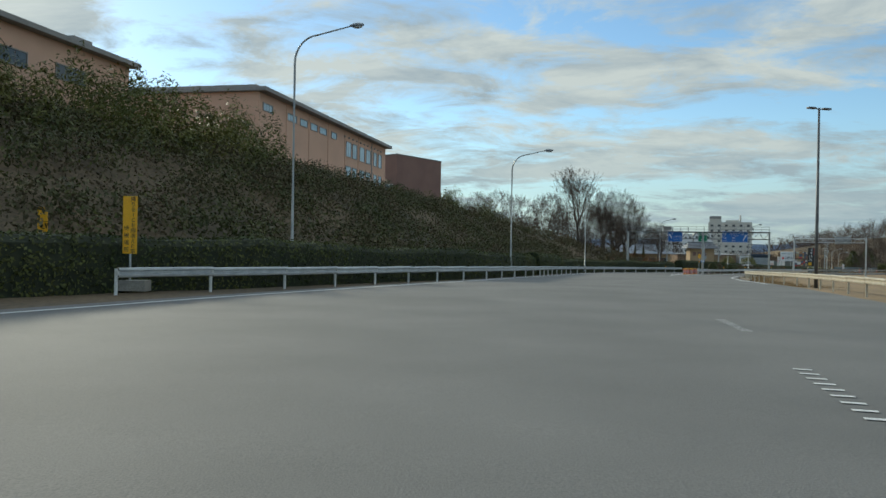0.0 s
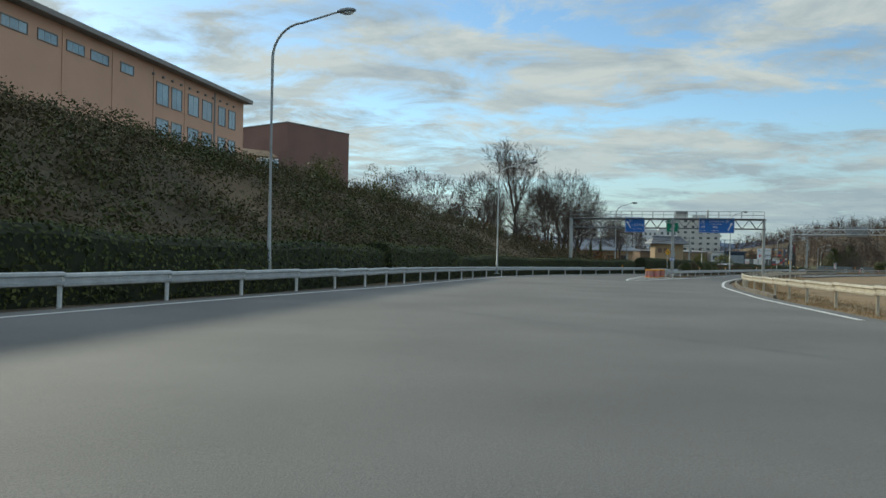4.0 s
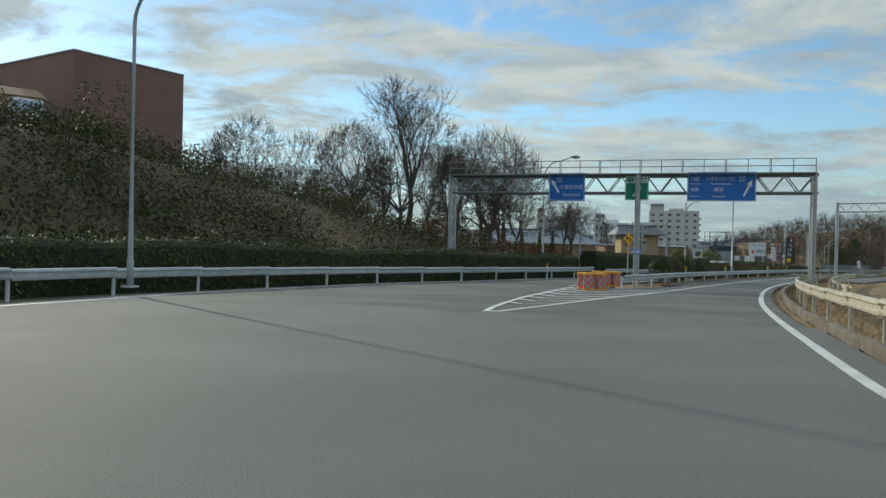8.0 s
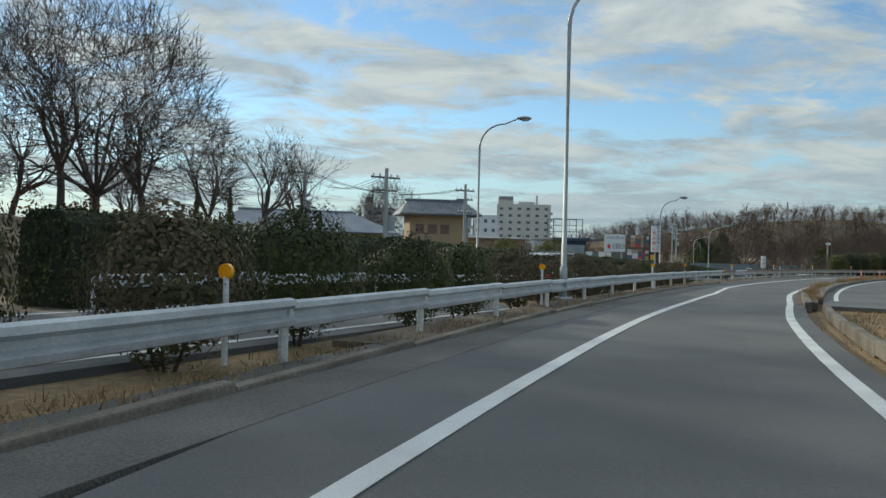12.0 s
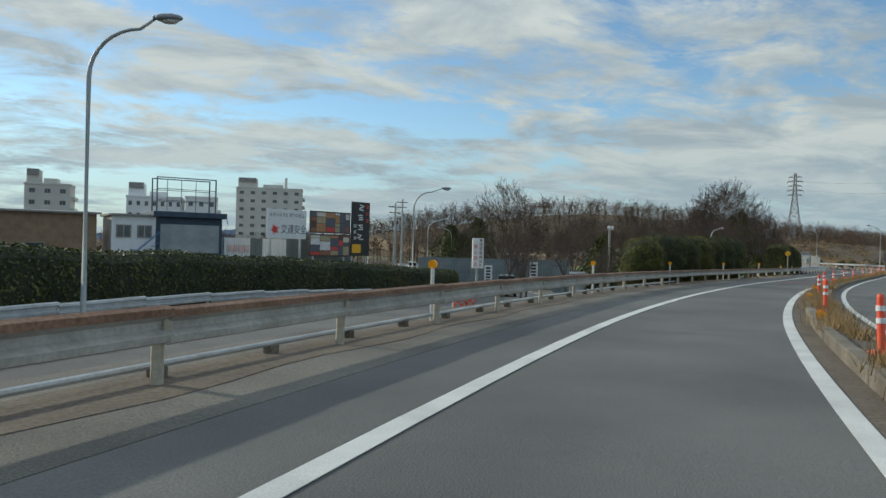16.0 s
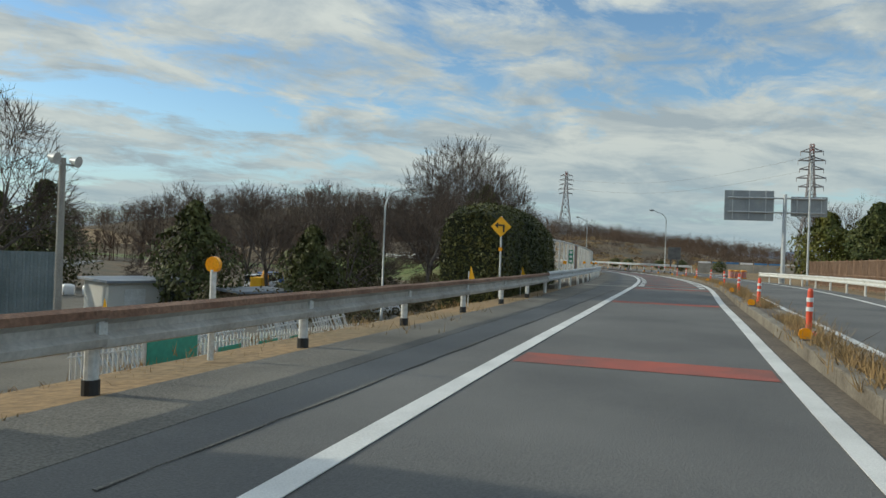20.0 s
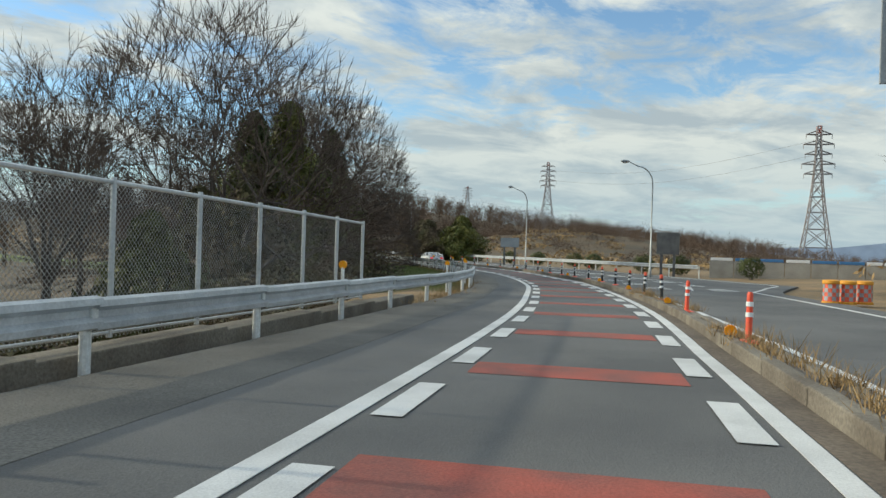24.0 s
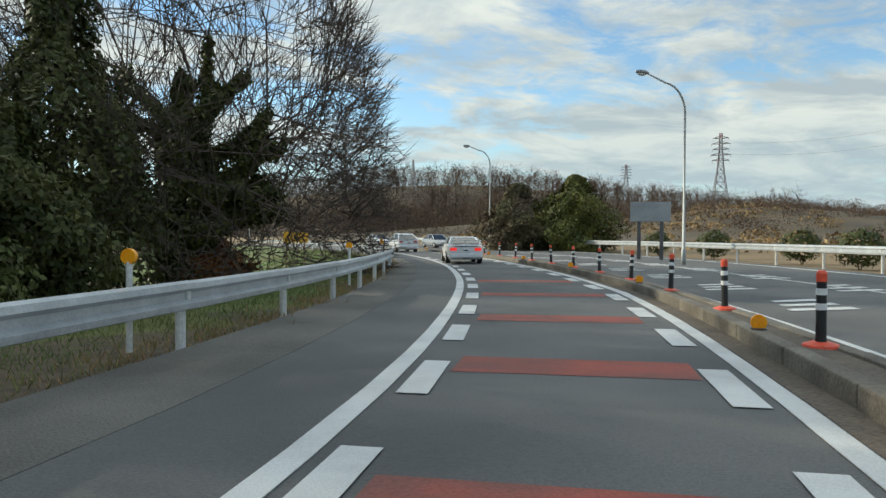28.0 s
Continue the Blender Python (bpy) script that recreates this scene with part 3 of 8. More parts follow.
ribbon("verge_soil", [(at(s, LEFT_RAIL(s) - 0.5, 0.012), at(s, LEFT_RAIL(s) + 0.42 + 0.1 * math.sin(s * 1.3), 0.012)) for s in steps(150, 262, 1.0)], M_DIRT, 0.1, "brown soil and litter gathered along the foot of the crash barrier", "pavement")
NL = len(LROAD)
ribbon("gore_pavement", [(at(s, -13.5, -0.012), at(s, knots((104, -4.5), (131, -6.2))(s), -0.012)) for s in steps(104, 130.5, 2)], M_ASPHALT2, 0.2, "asphalt nose where the two roads part", "road")
ribbon("left_road", [(lat(i, -LROAD[i][3], 0.004), lat(i, LROAD[i][3], 0.004)) for i in range(0, NL, 2)], M_ASPHALT2, 0.2, "asphalt road bending away below the ramp", "road")
ROAD_R = knots((160, 5.6), (200, 6.6), (289, 7.9), (330, 9.2), (352, 10.6), (358, 13.6), (363, 16.6), (371, 15.0), (380, 14.0), (390, 13.1), (403, 13.2), (425, 14.0), (480, 17.5))
ROAD_L = knots((160, 2.6), (222, 2.7), (245, 2.85), (271, 2.75), (305, 2.75), (335, 3.0), (352, 3.35), (365, 3.3), (376, 2.95), (400, 2.3), (480, 2.0))
ribbon("right_road", [(at(s, ROAD_L(s) - 0.3, 0.0), at(s, ROAD_R(s), 0.0)) for s in steps(168, SMAX, 3)], M_ASPHALT2, 0.2, "opposite ramp lanes of grey asphalt", "road")


def line(name, a, b, fn, width, label, dz=0.008, s_step=2.0, mat=M_PAINT):
    return ribbon(name, [(at(s, fn(s) - width / 2, dz), at(s, fn(s) + width / 2, dz)) for s in steps(a, b, s_step)], mat, 0.006, label, "road marking")


line("edge_line_left", 106.2, SMAX, LEFT_LINE, 0.2, "solid white line along the left edge of the ramp", 0.012)
line("edge_line_right", 62, SMAX, RIGHT_LINE, 0.2, "solid white line along the right edge of the ramp", 0.012)
line("edge_line_far", -60, 108, FAR_LINE, 0.16, "thin white line beside the guardrail")
GORE_LINE = knots((106.1, -5.64), (108.8, -6.07), (111.1, -6.32), (115, -6.72), (118.7, -7.0), (126, -7.65))
line("gore_line", 106.1, 127, GORE_LINE, 0.2, "white line along the painted nose island")
ribbon("nose_tip", [(at(105.9, -5.74, 0.009), at(106.0, -5.2, 0.009)), (at(106.25, -5.74, 0.009), at(106.35, -5.2, 0.009))], M_PAINT, 0.006, "short white stroke closing the tip of the nose island", "road marking")
ribbon("left_road_line_left", [(lat(i, -LROAD[i][3] + 0.5, 0.014), lat(i, -LROAD[i][3] + 0.66, 0.014)) for i in range(0, NL, 2)], M_PAINT, 0.006, "white edge line of the lower road", "road marking")
ribbon("left_road_line_right", [(lat(i, LROAD[i][3] - 0.66, 0.014), lat(i, LROAD[i][3] - 0.5, 0.014)) for i in range(24, NL, 2)], M_PAINT, 0.006, "white edge line of the lower road", "road marking")
line("opposite_line_left", 172, SMAX, lambda s: ROAD_L(s) + 0.15, 0.16, "white line beside the kerbed divider", 0.01)
line("opposite_line_right", 250, SMAX, lambda s: ROAD_R(s) - knots((250, 1.3), (480, 1.0))(s), 0.18, "white line along the outer edge of the opposite lanes", 0.01)
line("opposite_lane_line", 352, SMAX, lambda s: (ROAD_R(s) + ROAD_L(s)) / 2 - 0.4, 0.12, "thin white line between the opposite lanes", 0.01)

# kerbs and the soil strip between the two directions
KERB_A, KERB_B = (lambda s: RIGHT_LINE(s) + 0.42), (lambda s: ROAD_L(s) - 0.28)


def kerb(name, fn, a, b, width, height, label, piece_len=2.0, mat=M_KERB):
    e = thing(name, Matrix(), label, "kerb", "", "structure")
    for i, s in enumerate(steps(a, b, piece_len)[:-1]):
        bm = nb()
        p, q = at(s + 0.012, fn(s)), at(s + piece_len - 0.012, fn(s + piece_len))
        d = (q - p)
        box(bm, ((p + q) / 2 + Vector((0, 0, height / 2 - 0.06))), (d.length, width, height + 0.12), math.degrees(math.atan2(d.y, d.x)), 0.025)
        part("kerb_stone", bm, mat, e)
    return e


kerb("kerb_ramp_side", lambda s: KERB_A(s) + 0.1, 166, 440, 0.2, 0.2, "weathered concrete kerb along the divider")
kerb("kerb_far_side", lambda s: KERB_B(s) - 0.1, 172, 440, 0.2, 0.16, "weathered concrete kerb facing the opposite lanes", 4.0)
ribbon("divider_soil", [(at(s, KERB_A(s) + 0.2, 0.15), at(s, KERB_B(s) - 0.2, 0.13)) for s in steps(167, 440, 3)], M_DIRT, 0.25, "narrow divider strip of dark soil and old asphalt", "pavement")
ribbon("gutter_strip", [(at(s, RIGHT_LINE(s) + 0.13, 0.006), at(s, KERB_A(s) + 0.02, 0.006)) for s in steps(168, 440, 2)], M_DIRT, 0.05, "brown dirt collected along the foot of the kerb", "pavement")
kerb("kerb_verge_right", lambda s: RIGHT_LINE(s) + 1.0, 78, 166, 0.18, 0.14, "low concrete kerb beside the dry grass verge", 4.0)
kerb("kerb_verge_left", lambda s: LEFT_RAIL(s) + 0.75, 138, 190, 0.16, 0.08, "low dark kerb under the guardrail", 4.0)
kerb("kerb_bridge", lambda s: LEFT_RAIL(s) - 0.45, 290, 336, 0.5, 0.16, "stained concrete bridge kerb under the fence", 4.0, M_KERB)

# nose island: chevrons between its two lines
for k in range(-4, 4):
    s = 118.7 + 2.06 * k
    wide = LEFT_LINE(s) - GORE_LINE(s)
    vu, f = GORE_LINE(s) + 0.36 * wide, min(1.0, wide / 3.3)
    ends = [(s, GORE_LINE(s) + 0.08), (s + 0.75 * f, GORE_LINE(s) + 0.06), (s - 0.45 * f, vu + 0.1), (s - 0.85 * f, vu - 0.08)]
    arm = [(s - 0.85 * f, vu - 0.08), (s - 0.45 * f, vu + 0.1), (s + 2.1 * f, LEFT_LINE(s + 2.1 * f) - 0.08), (s + 1.4 * f, LEFT_LINE(s + 1.4 * f) - 0.08)]
    v = [at(p, q, 0.016) for p, q in ends + arm[2:]]
    part("chevron_stripe", mesh_of("chevron_stripe", v, [(0, 1, 2, 3), (3, 2, 4, 5)], M_PAINT), None, ramp)

# paired white blocks inside the edge lines, and red bars across the lane
for k in range(-11, 24):
    s = 333.46 + 3.31 * k if k > -4 else 320.22 + 3.2 * (k + 4)
    for fn, a, b in ((LEFT_LINE, 0.2, 0.47), (RIGHT_LINE, -0.49, -0.2)):
        v = [at(s, fn(s) + a, 0.013), at(s, fn(s) + b, 0.013), at(s + 1.68, fn(s + 1.68) + b, 0.013), at(s + 1.68, fn(s + 1.68) + a, 0.013)]
        part("painted_block", mesh_of("painted_block", v, [(0, 1, 2, 3)], M_PAINT), None, ramp)
for s in (252.6, 267.9, 282.3, 294.9, 299.6, 304.3, 308.9, 313.5, 318.1, 322.8, 327.6, 332.6, 337.2, 341.7, 345.9, 349.7, 353.5, 357.9, 362.4, 366.8, 371.0, 375.6, 380.7, 386):
    k = 0.14 if s < 296 else 0.52
    v = [at(s, LEFT_LINE(s) + k, 0.005), at(s, RIGHT_LINE(s) - k, 0.005), at(s + 0.95, RIGHT_LINE(s) - k, 0.005), at(s + 0.95, LEFT_LINE(s) + k, 0.005)]
    part("red_bar", mesh_of("red_bar", v, [(0, 1, 2, 3)], M_RED), None, ramp)
# worn white guide marks on the opposite lanes
opp = bpy.data.objects["right_road"]
for k in range(13):
    s = 352 + 5.2 * k
    for u0, w in ((ROAD_L(s) + 1.0, 1.4), (ROAD_L(s) + 4.2, 1.4)):
        v = []
        f = []
        for j in range(3):
            o = len(v)
            v += [at(s + 0.9 * j, u0 + 0.15 * j, 0.012), at(s + 0.9 * j + 0.35, u0 + 0.15 * j, 0.012), at(s + 0.9 * j + 1.0, u0 + w, 0.012), at(s + 0.9 * j + 0.55, u0 + w, 0.012)]
            f.append((o, o + 3, o + 2, o + 1))
        part("slow_marking", mesh_of("slow_marking", v, f, M_PAINT), None, opp)
# short dashes across the lane seam and one lane dash near the start
apron = bpy.data.objects["road_apron"]
for s0, ds, u0, du in ((17.2, 0.375, 1.47, 0.048), (7.9, 0.42, 1.86, 0.018)):
    for k in range(9):
        s, u = s0 + ds * k, u0 - du * k
        v = [at(s, u - 0.12, 0.01), at(s, u + 0.12, 0.01), at(s + 0.1, u + 0.12, 0.01), at(s + 0.1, u - 0.12, 0.01)]
        part("seam_dash", mesh_of("seam_dash", v, [(0, 1, 2, 3)], M_PAINT), None, apron)
# expansion joint at the bridge head, and the sealed seam of the shoulder
part("expansion_joint", mesh_of("expansion_joint", [at(296.4, -4.6, 0.009), at(296.4, 1.5, 0.009), at(297.0, 1.5, 0.009), at(297.0, -4.6, 0.009)], [(0, 1, 2, 3)], M_CONC), None, ramp)
part("joint_gap", mesh_of("joint_gap", [at(296.66, -4.6, 0.0145), at(296.66, 1.5, 0.0145), at(296.72, 1.5, 0.0145), at(296.72, -4.6, 0.0145)], [(0, 1, 2, 3)], M_BLACK), None, ramp)
ribbon("shoulder_seam", [(at(s, -2.79 + 0.03 * math.sin(s * 1.7), 0.012), at(s, -2.77 + 0.02 * math.sin(s * 1.5), 0.012)) for s in steps(262, 292, 0.5)], M_SHOULDER, 0.006, "pale crumbling seam in the shoulder asphalt", "road marking")
# earth shoulder that carries the old barrier above the yard
ribbon("verge", [(at(s, LEFT_RAIL(s) - 1.5, -0.05 - 0.25 * max(0, (194 - s) / 10)), at(s, LEFT_RAIL(s) + 0.16, -0.25 * max(0, (194 - s) / 10))) for s in steps(184, 238, 2)], M_SHOULDER, 1.3, "dusty old asphalt strip under the crash barrier", "verge")
ribbon("verge", [(at(s, LEFT_RAIL(s) - 0.85, -0.06), at(s, LEFT_RAIL(s) + 0.16, 0.0)) for s in steps(238, 296, 2)], M_G_DRY, 1.3, "dry weedy earth strip under the crash barrier", "verge")

# ---- guardrails ----


def beam_mesh(length, mat):
    prof = [(-0.03, -0.175), (0.05, -0.15), (0.06, -0.085), (-0.022, -0.035), (-0.022, 0.035), (0.06, 0.085), (0.05, 0.15), (-0.03, 0.175)]
    v, f = [], []
    for x in (0.0, length):
        v += [(x, -a, z) for a, z in prof] + [(x, -a + 0.006, z) for a, z in prof]
    n = len(prof)
    for k in range(n - 1):
        f += [(k, k + 1, 2 * n + k + 1, 2 * n + k), (n + k, 3 * n + k, 3 * n + k + 1, n + k + 1)]
    if isinstance(mat, tuple):
        return mesh_of("rail_beam", v, f, mat, [1 if i // 2 >= n - 3 else 0 for i in range(len(f))])
    return mesh_of("rail_beam", v, f, mat)


def post_mesh(h, mat, r=0.06):
    bm = nb()
    rod(bm, (0, 0, -0.3), (0, 0, h), r, seg=10)
    box(bm, (0, -0.075, h - 0.14), (0.1, 0.07, 0.16), bevel=0.008)
    return mesh_from(bm, "post", mat)


def guardrail(name, places, label, mats, face=1, top=0.76, post_every=1, post_mat=M_WHITEP):
    """places: ends of the beams on the ground; the beam faces to the right of the run (face=1) or to its left."""
    e = thing(name, Matrix(), label, "guardrail")
    posts = post_mesh(top - 0.04, post_mat)
    cache = {}
    for i in range(len(places) - 1):
        p, q = places[i], places[i + 1]
        d = q - p
        mat = mats(i) if callable(mats) else mats
        key = (round(d.length, 1), mat[0].name if isinstance(mat, tuple) else mat.name)
        if key not in cache:
            cache[key] = beam_mesh(d.length + 0.03, mat)
        x = d.normalized()
        y = Vector((-x.y, x.x, 0)).normalized() * face
        z = x.cross(y) * face
        rot = Matrix(((x.x, y.x, 0, 0), (x.y, y.y, 0, 0), (x.z, 0, 1, 0), (0, 0, 0, 1)))
        part("rail_beam", cache[key], None, e, m=Matrix.Translation(p + Vector((0, 0, top - 0.175)) - y * 0.1) @ rot)
        if i % post_every == 0:
            part("post", posts, None, e, m=Matrix.Translation(p) @ rot)
    return e


def run(fn, a, b, d, dz=0.0):
    return [at(s, fn(s), dz) for s in steps(a, b, d)]


guardrail("guardrail", [at(128.3, -5.3), at(132.0, -5.2)] + run(LEFT_RAIL, 136, 180, 4), "galvanised steel crash barrier on white posts beside dry grass", M_GALV, top=0.72)
guardrail("guardrail", run(LEFT_RAIL, 180, 264, 3.5), "rust-streaked old crash barrier with cream posts", lambda i: M_GALV if i in (0, 1, 2, 3, 5) else (M_RUSTF, M_RUST), top=0.72, post_mat=M_CREAM)
old = guardrail("guardrail", run(LEFT_RAIL, 264, 286, 3.67), "rust-topped crash barrier on white posts with black feet", (M_RUSTF, M_RUST), top=0.72)
FOOT = mesh_from(rod(nb(), (0, 0, -0.1), (0, 0, 0.12), 0.075, seg=12), "post_foot", M_BLACK)
for p in run(LEFT_RAIL, 264, 286, 3.67)[:-1]:
    part("post_foot", FOOT, None, old, m=Matrix.Translation(p))
guardrail("guardrail", run(LEFT_RAIL, 286, 470, 3.9), "bright galvanised crash barrier following the bend", M_GALV, top=0.76)
guardrail("guardrail", run(FAR_RAIL, 21.5, 149.5, 4, 0.06), "galvanised crash barrier in front of the clipped hedge", M_GALV)
guardrail("guardrail", [lat(i, -LROAD[i][3] - 0.7) for i in range(44, 118, 3)], "galvanised crash barrier along the lower road", M_GALV)
guardrail("guardrail", run(RIGHT_RAIL, 40, 158, 4, 0.1), "cream painted crash barrier on the dry grass verge", M_CREAM, face=-1, post_mat=M_CREAM)
guardrail("guardrail", [at(s, RIGHT_RAIL(s) + 1.6, 0.05) for s in steps(120, 166, 4)], "second cream crash barrier facing the other road", M_CREAM, face=1, post_mat=M_CREAM)
guardrail("guardrail", [at(s, ROAD_R(s) + 0.9, 0.0) for s in steps(286, 336, 4)], "white painted crash barrier beyond the opposite lane", M_WHITEP, face=-1)
guardrail("guardrail", [at(s, ROAD_R(s) + knots((378, 2.4), (394, 0.9), (480, 0.6))(s), 0.05) for s in steps(378, 480, 4)], "long galvanised crash barrier outside the bend", M_GALV, face=-1, top=0.95)

# low pipe rail on concrete blocks beside the ramp
pr = thing("pipe_rail", Matrix(), "low galvanised pipe rail on small concrete feet", "rail")
for s in steps(197, 240, 2.0)[:-1]:
    bm = nb()
    tube(bm, [at(s, LEFT_RAIL(s) - 0.27, 0.13), at(s + 2.0, LEFT_RAIL(s + 2.0) - 0.27, 0.13)], 0.035, 8)
    part("pipe", bm, M_GALV, pr)
    bm = nb()
    c = at(s, LEFT_RAIL(s) - 0.27, 0.05)
    box(bm, c, (0.16, 0.14, 0.14), heading(s), 0.02)
    part("foot_block", bm, M_KERB, pr)

# ---- lamps, posts and signs ----


def lamp_meshes(h, arm, bend=1.6):
    pts, rad = [(0, 0, 0), (0, 0, 0.9), (0, 0, 0.92), (0, 0, h - bend)], [0.11, 0.105, 0.085, 0.062]
    for k in range(1, 9):
        a = k / 8 * math.pi / 2
        pts.append((bend * 0.85 * (1 - math.cos(a)), 0, h - bend + bend * 0.82 * math.sin(a)))
        rad.append(0.06 - 0.002 * k)
    pts.append((arm, 0, h + 0.02))
    rad.append(0.035)
    pole = mesh_from(tube(nb(), pts, rad, 10), "pole", M_POLE, True)
    bm = nb()
    bmesh.ops.create_uvsphere(bm, u_segments=14, v_segments=8, radius=1.0, matrix=Matrix.Translation((arm + 0.32, 0, h + 0.03)) @ Matrix.Diagonal((0.4, 0.17, 0.12, 1)))
    box(bm, (arm + 0.02, 0, h + 0.03), (0.22, 0.12, 0.1), bevel=0.02)
    head = mesh_from(bm, "lamp_head", M_HEAD, True)
    bm = nb()
    bmesh.ops.create_uvsphere(bm, u_segments=12, v_segments=6, radius=1.0, matrix=Matrix.Translation((arm + 0.36, 0, h - 0.05)) @ Matrix.Diagonal((0.26, 0.13, 0.09, 1)))
    lens = mesh_from(bm, "lens", M_LENS, True)
    bm = nb()
    box(bm, (0, 0, 0.03), (0.4, 0.4, 0.06), bevel=0.01)
    return pole, head, lens, mesh_from(bm, "base_plate", M_GALV)


LAMPS = {}


def street_lamp(x, y, z, h, arm, rz, label="grey steel street lamp with a curved arm"):
    key = (h, arm)
    if key not in LAMPS:
        LAMPS[key] = lamp_meshes(h, arm)
    pole, head, lens, plate = LAMPS[key]
    e = thing("street_lamp", pose(x, y, z, rz=rz), label, "street lamp", "street lamps")
    p = part("pole", pole, None, e)
    hd = part("lamp_head", head, None, e)
    part("lens", lens, None, hd)
    part("base_plate", plate, None, e)
    return e


street_lamp(-8.0, 40.3, 0.2, 12.5, 3.3, -20, "tall grey street lamp rising behind the hedge")
street_lamp(6.0, 67.9, -0.6, 10.6, 3.0, -22, "tall grey street lamp rising behind the hedge")
street_lamp(19.6, 105.6, -1.6, 10.0, 2.9, -25, "tall grey street lamp rising behind the hedge")
street_lamp(40.6, 143.2, -2.7, 10.0, 2.2, -20, "grey street lamp behind the gantry")
street_lamp(60.03, 150.19, -2.6, 9.4, 2.1, 8, "grey street lamp on the strip behind the guardrail")
street_lamp(63.5, 170.3, -4.0, 9.9, 2.1, -20, "grey street lamp beside the lower road")
street_lamp(90.55, 197.7, -5.3, 9.4, 1.8, -30, "grey street lamp above the clipped hedge")
street_lamp(116.25, 228.43, -6.6, 9.3, 2.2, -28, "grey street lamp at the bend of the lower road")
street_lamp(138.25, 267.04, -7.4, 9.3, 2.2, -15, "grey street lamp far along the lower road")
street_lamp(160.86, 299.73, -7.6, 9.3, 2.2, 175, "grey street lamp far along the lower road")
street_lamp(158, 332, -7.6, 9.3, 2.2, 0, "grey street lamp far along the lower road")
street_lamp(169.31, 245.69, -7.4, 9.0, 2.9, 15, "grey street lamp standing among the scrub")
street_lamp(241.46, 266.04, -4.6, 9.2, 2.2, 152, "grey street lamp outside the bend")
street_lamp(256.06, 290.04, -4.6, 9.1, 2.6, 178, "grey street lamp outside the bend")
street_lamp(270.06, 324.34, -4.6, 9.9, 2.5, 182, "grey street lamp outside the bend")
street_lamp(262.86, 371.74, -4.6, 9.6, 2.4, 215, "grey street lamp far round the bend")

# tall pole with two lamp heads
e = thing("street_lamp", pose(26.0, 53.2, gz(26.0, 53.2) - 0.05, rz=15), "tall pole with two flat lamp heads on the verge", "street lamp", "street lamps")
part("pole", tube(nb(), [(0, 0, 0), (0, 0, 4), (0, 0, 12.6)], [0.13, 0.11, 0.07], 10), M_DARKPOLE, e, smooth=True)
for sx in (-1, 1):
    bm = nb()
    rod(bm, (0, 0, 12.5), (0.35 * sx, 0, 12.55), 0.04)
    box(bm, (0.62 * sx, 0, 12.56), (0.62, 0.3, 0.13), bevel=0.03)
    part("lamp_head", bm, M_DARKPOLE, e)
# slim straight pole on the right
e = thing("street_lamp", pose(200.87, 231.33, gz(200.87, 231.33) - 0.1), "slim straight grey pole with a small lamp on top", "street lamp", "street lamps")
part("pole", tube(nb(), [(0, 0, 0), (0, 0, 9.9)], [0.09, 0.06], 8), M_GALV, e)
bm = nb()
box(bm, (0.15, 0, 9.9), (0.55, 0.25, 0.12), bevel=0.03)
part("lamp_head", bm, M_HEAD, e)

# ---- overhead sign gantry ----
GA, GB = at(133.3, -18.2), Vector((53.3, 124.9, -2.6))
gd = GB - GA
glen, grz = math.hypot(gd.x, gd.y), math.degrees(math.atan2(gd.y, gd.x))
TOP, BOT = 7.1, 6.0
gan = thing("sign_gantry", pose(GA.x, GA.y, -2.5, rz=grz), "galvanised truss gantry across the ramps carrying blue and green signs", "gantry")
for x in (0.0, glen):
    for y in (-0.45, 0.45):
        part("column", rod(nb(), (x, y, -0.2), (x, y, TOP + 0.15), 0.14, 0.14, 14), M_POLE, gan, smooth=False)
    for z in np.arange(0.8, 6.6, 1.5):
        bm = nb()
        rod(bm, (x, -0.45, z), (x, 0.45, z + 0.75), 0.045, seg=8)
        rod(bm, (x, 0.45, z + 0.75), (x, -0.45, z + 1.5), 0.045, seg=8)
        part("column_brace", bm, M_POLE, gan)
midx = (Vector((42.9, 126.6, 0)) - Vector((GA.x, GA.y, 0))).dot(Vector((gd.x, gd.y, 0)).normalized())
midx += 0.05
for y in (-1.0, -0.25):
    part("column", rod(nb(), (midx, y, -0.1), (midx, y, TOP), 0.17, 0.16, 14), M_POLE, gan)
for z in np.arange(0.4, 6.4, 1.3):
    bm = nb()
    rod(bm, (midx, -1.0, z), (midx, -0.25, z + 0.65), 0.05, seg=8)
    rod(bm, (midx, -0.25, z + 0.65), (midx, -1.0, z + 1.3), 0.05, seg=8)
    part("column_brace", bm, M_POLE, gan)
for y in (-0.45, 0.45):
    for z, r in ((TOP, 0.085), (BOT, 0.075)):
        part("chord", rod(nb(), (-0.2, y, z), (glen + 0.2, y, z), r, seg=10), M_GANTRY, gan)
nbay = 14
for k in range(nbay):
    x0, x1 = glen * k / nbay, glen * (k + 1) / nbay
    xm = (x0 + x1) / 2
    for y in (-0.45, 0.45):
        part("diagonal", rod(rod(nb(), (x0, y, TOP), (xm, y, BOT), 0.035, seg=8), (xm, y, BOT), (x1, y, TOP), 0.035, seg=8), M_GANTRY, gan)
    part("cross_tie", rod(rod(nb(), (x0, -0.45, TOP), (x1, 0.45, TOP), 0.03, seg=6), (xm, -0.45, BOT), (xm, 0.45, BOT), 0.03, seg=6), M_GANTRY, gan)
deck = nb()
box(deck, (glen / 2, -0.75, TOP + 0.05), (glen, 0.5, 0.05))
part("walkway", deck, M_GANTRY, gan)
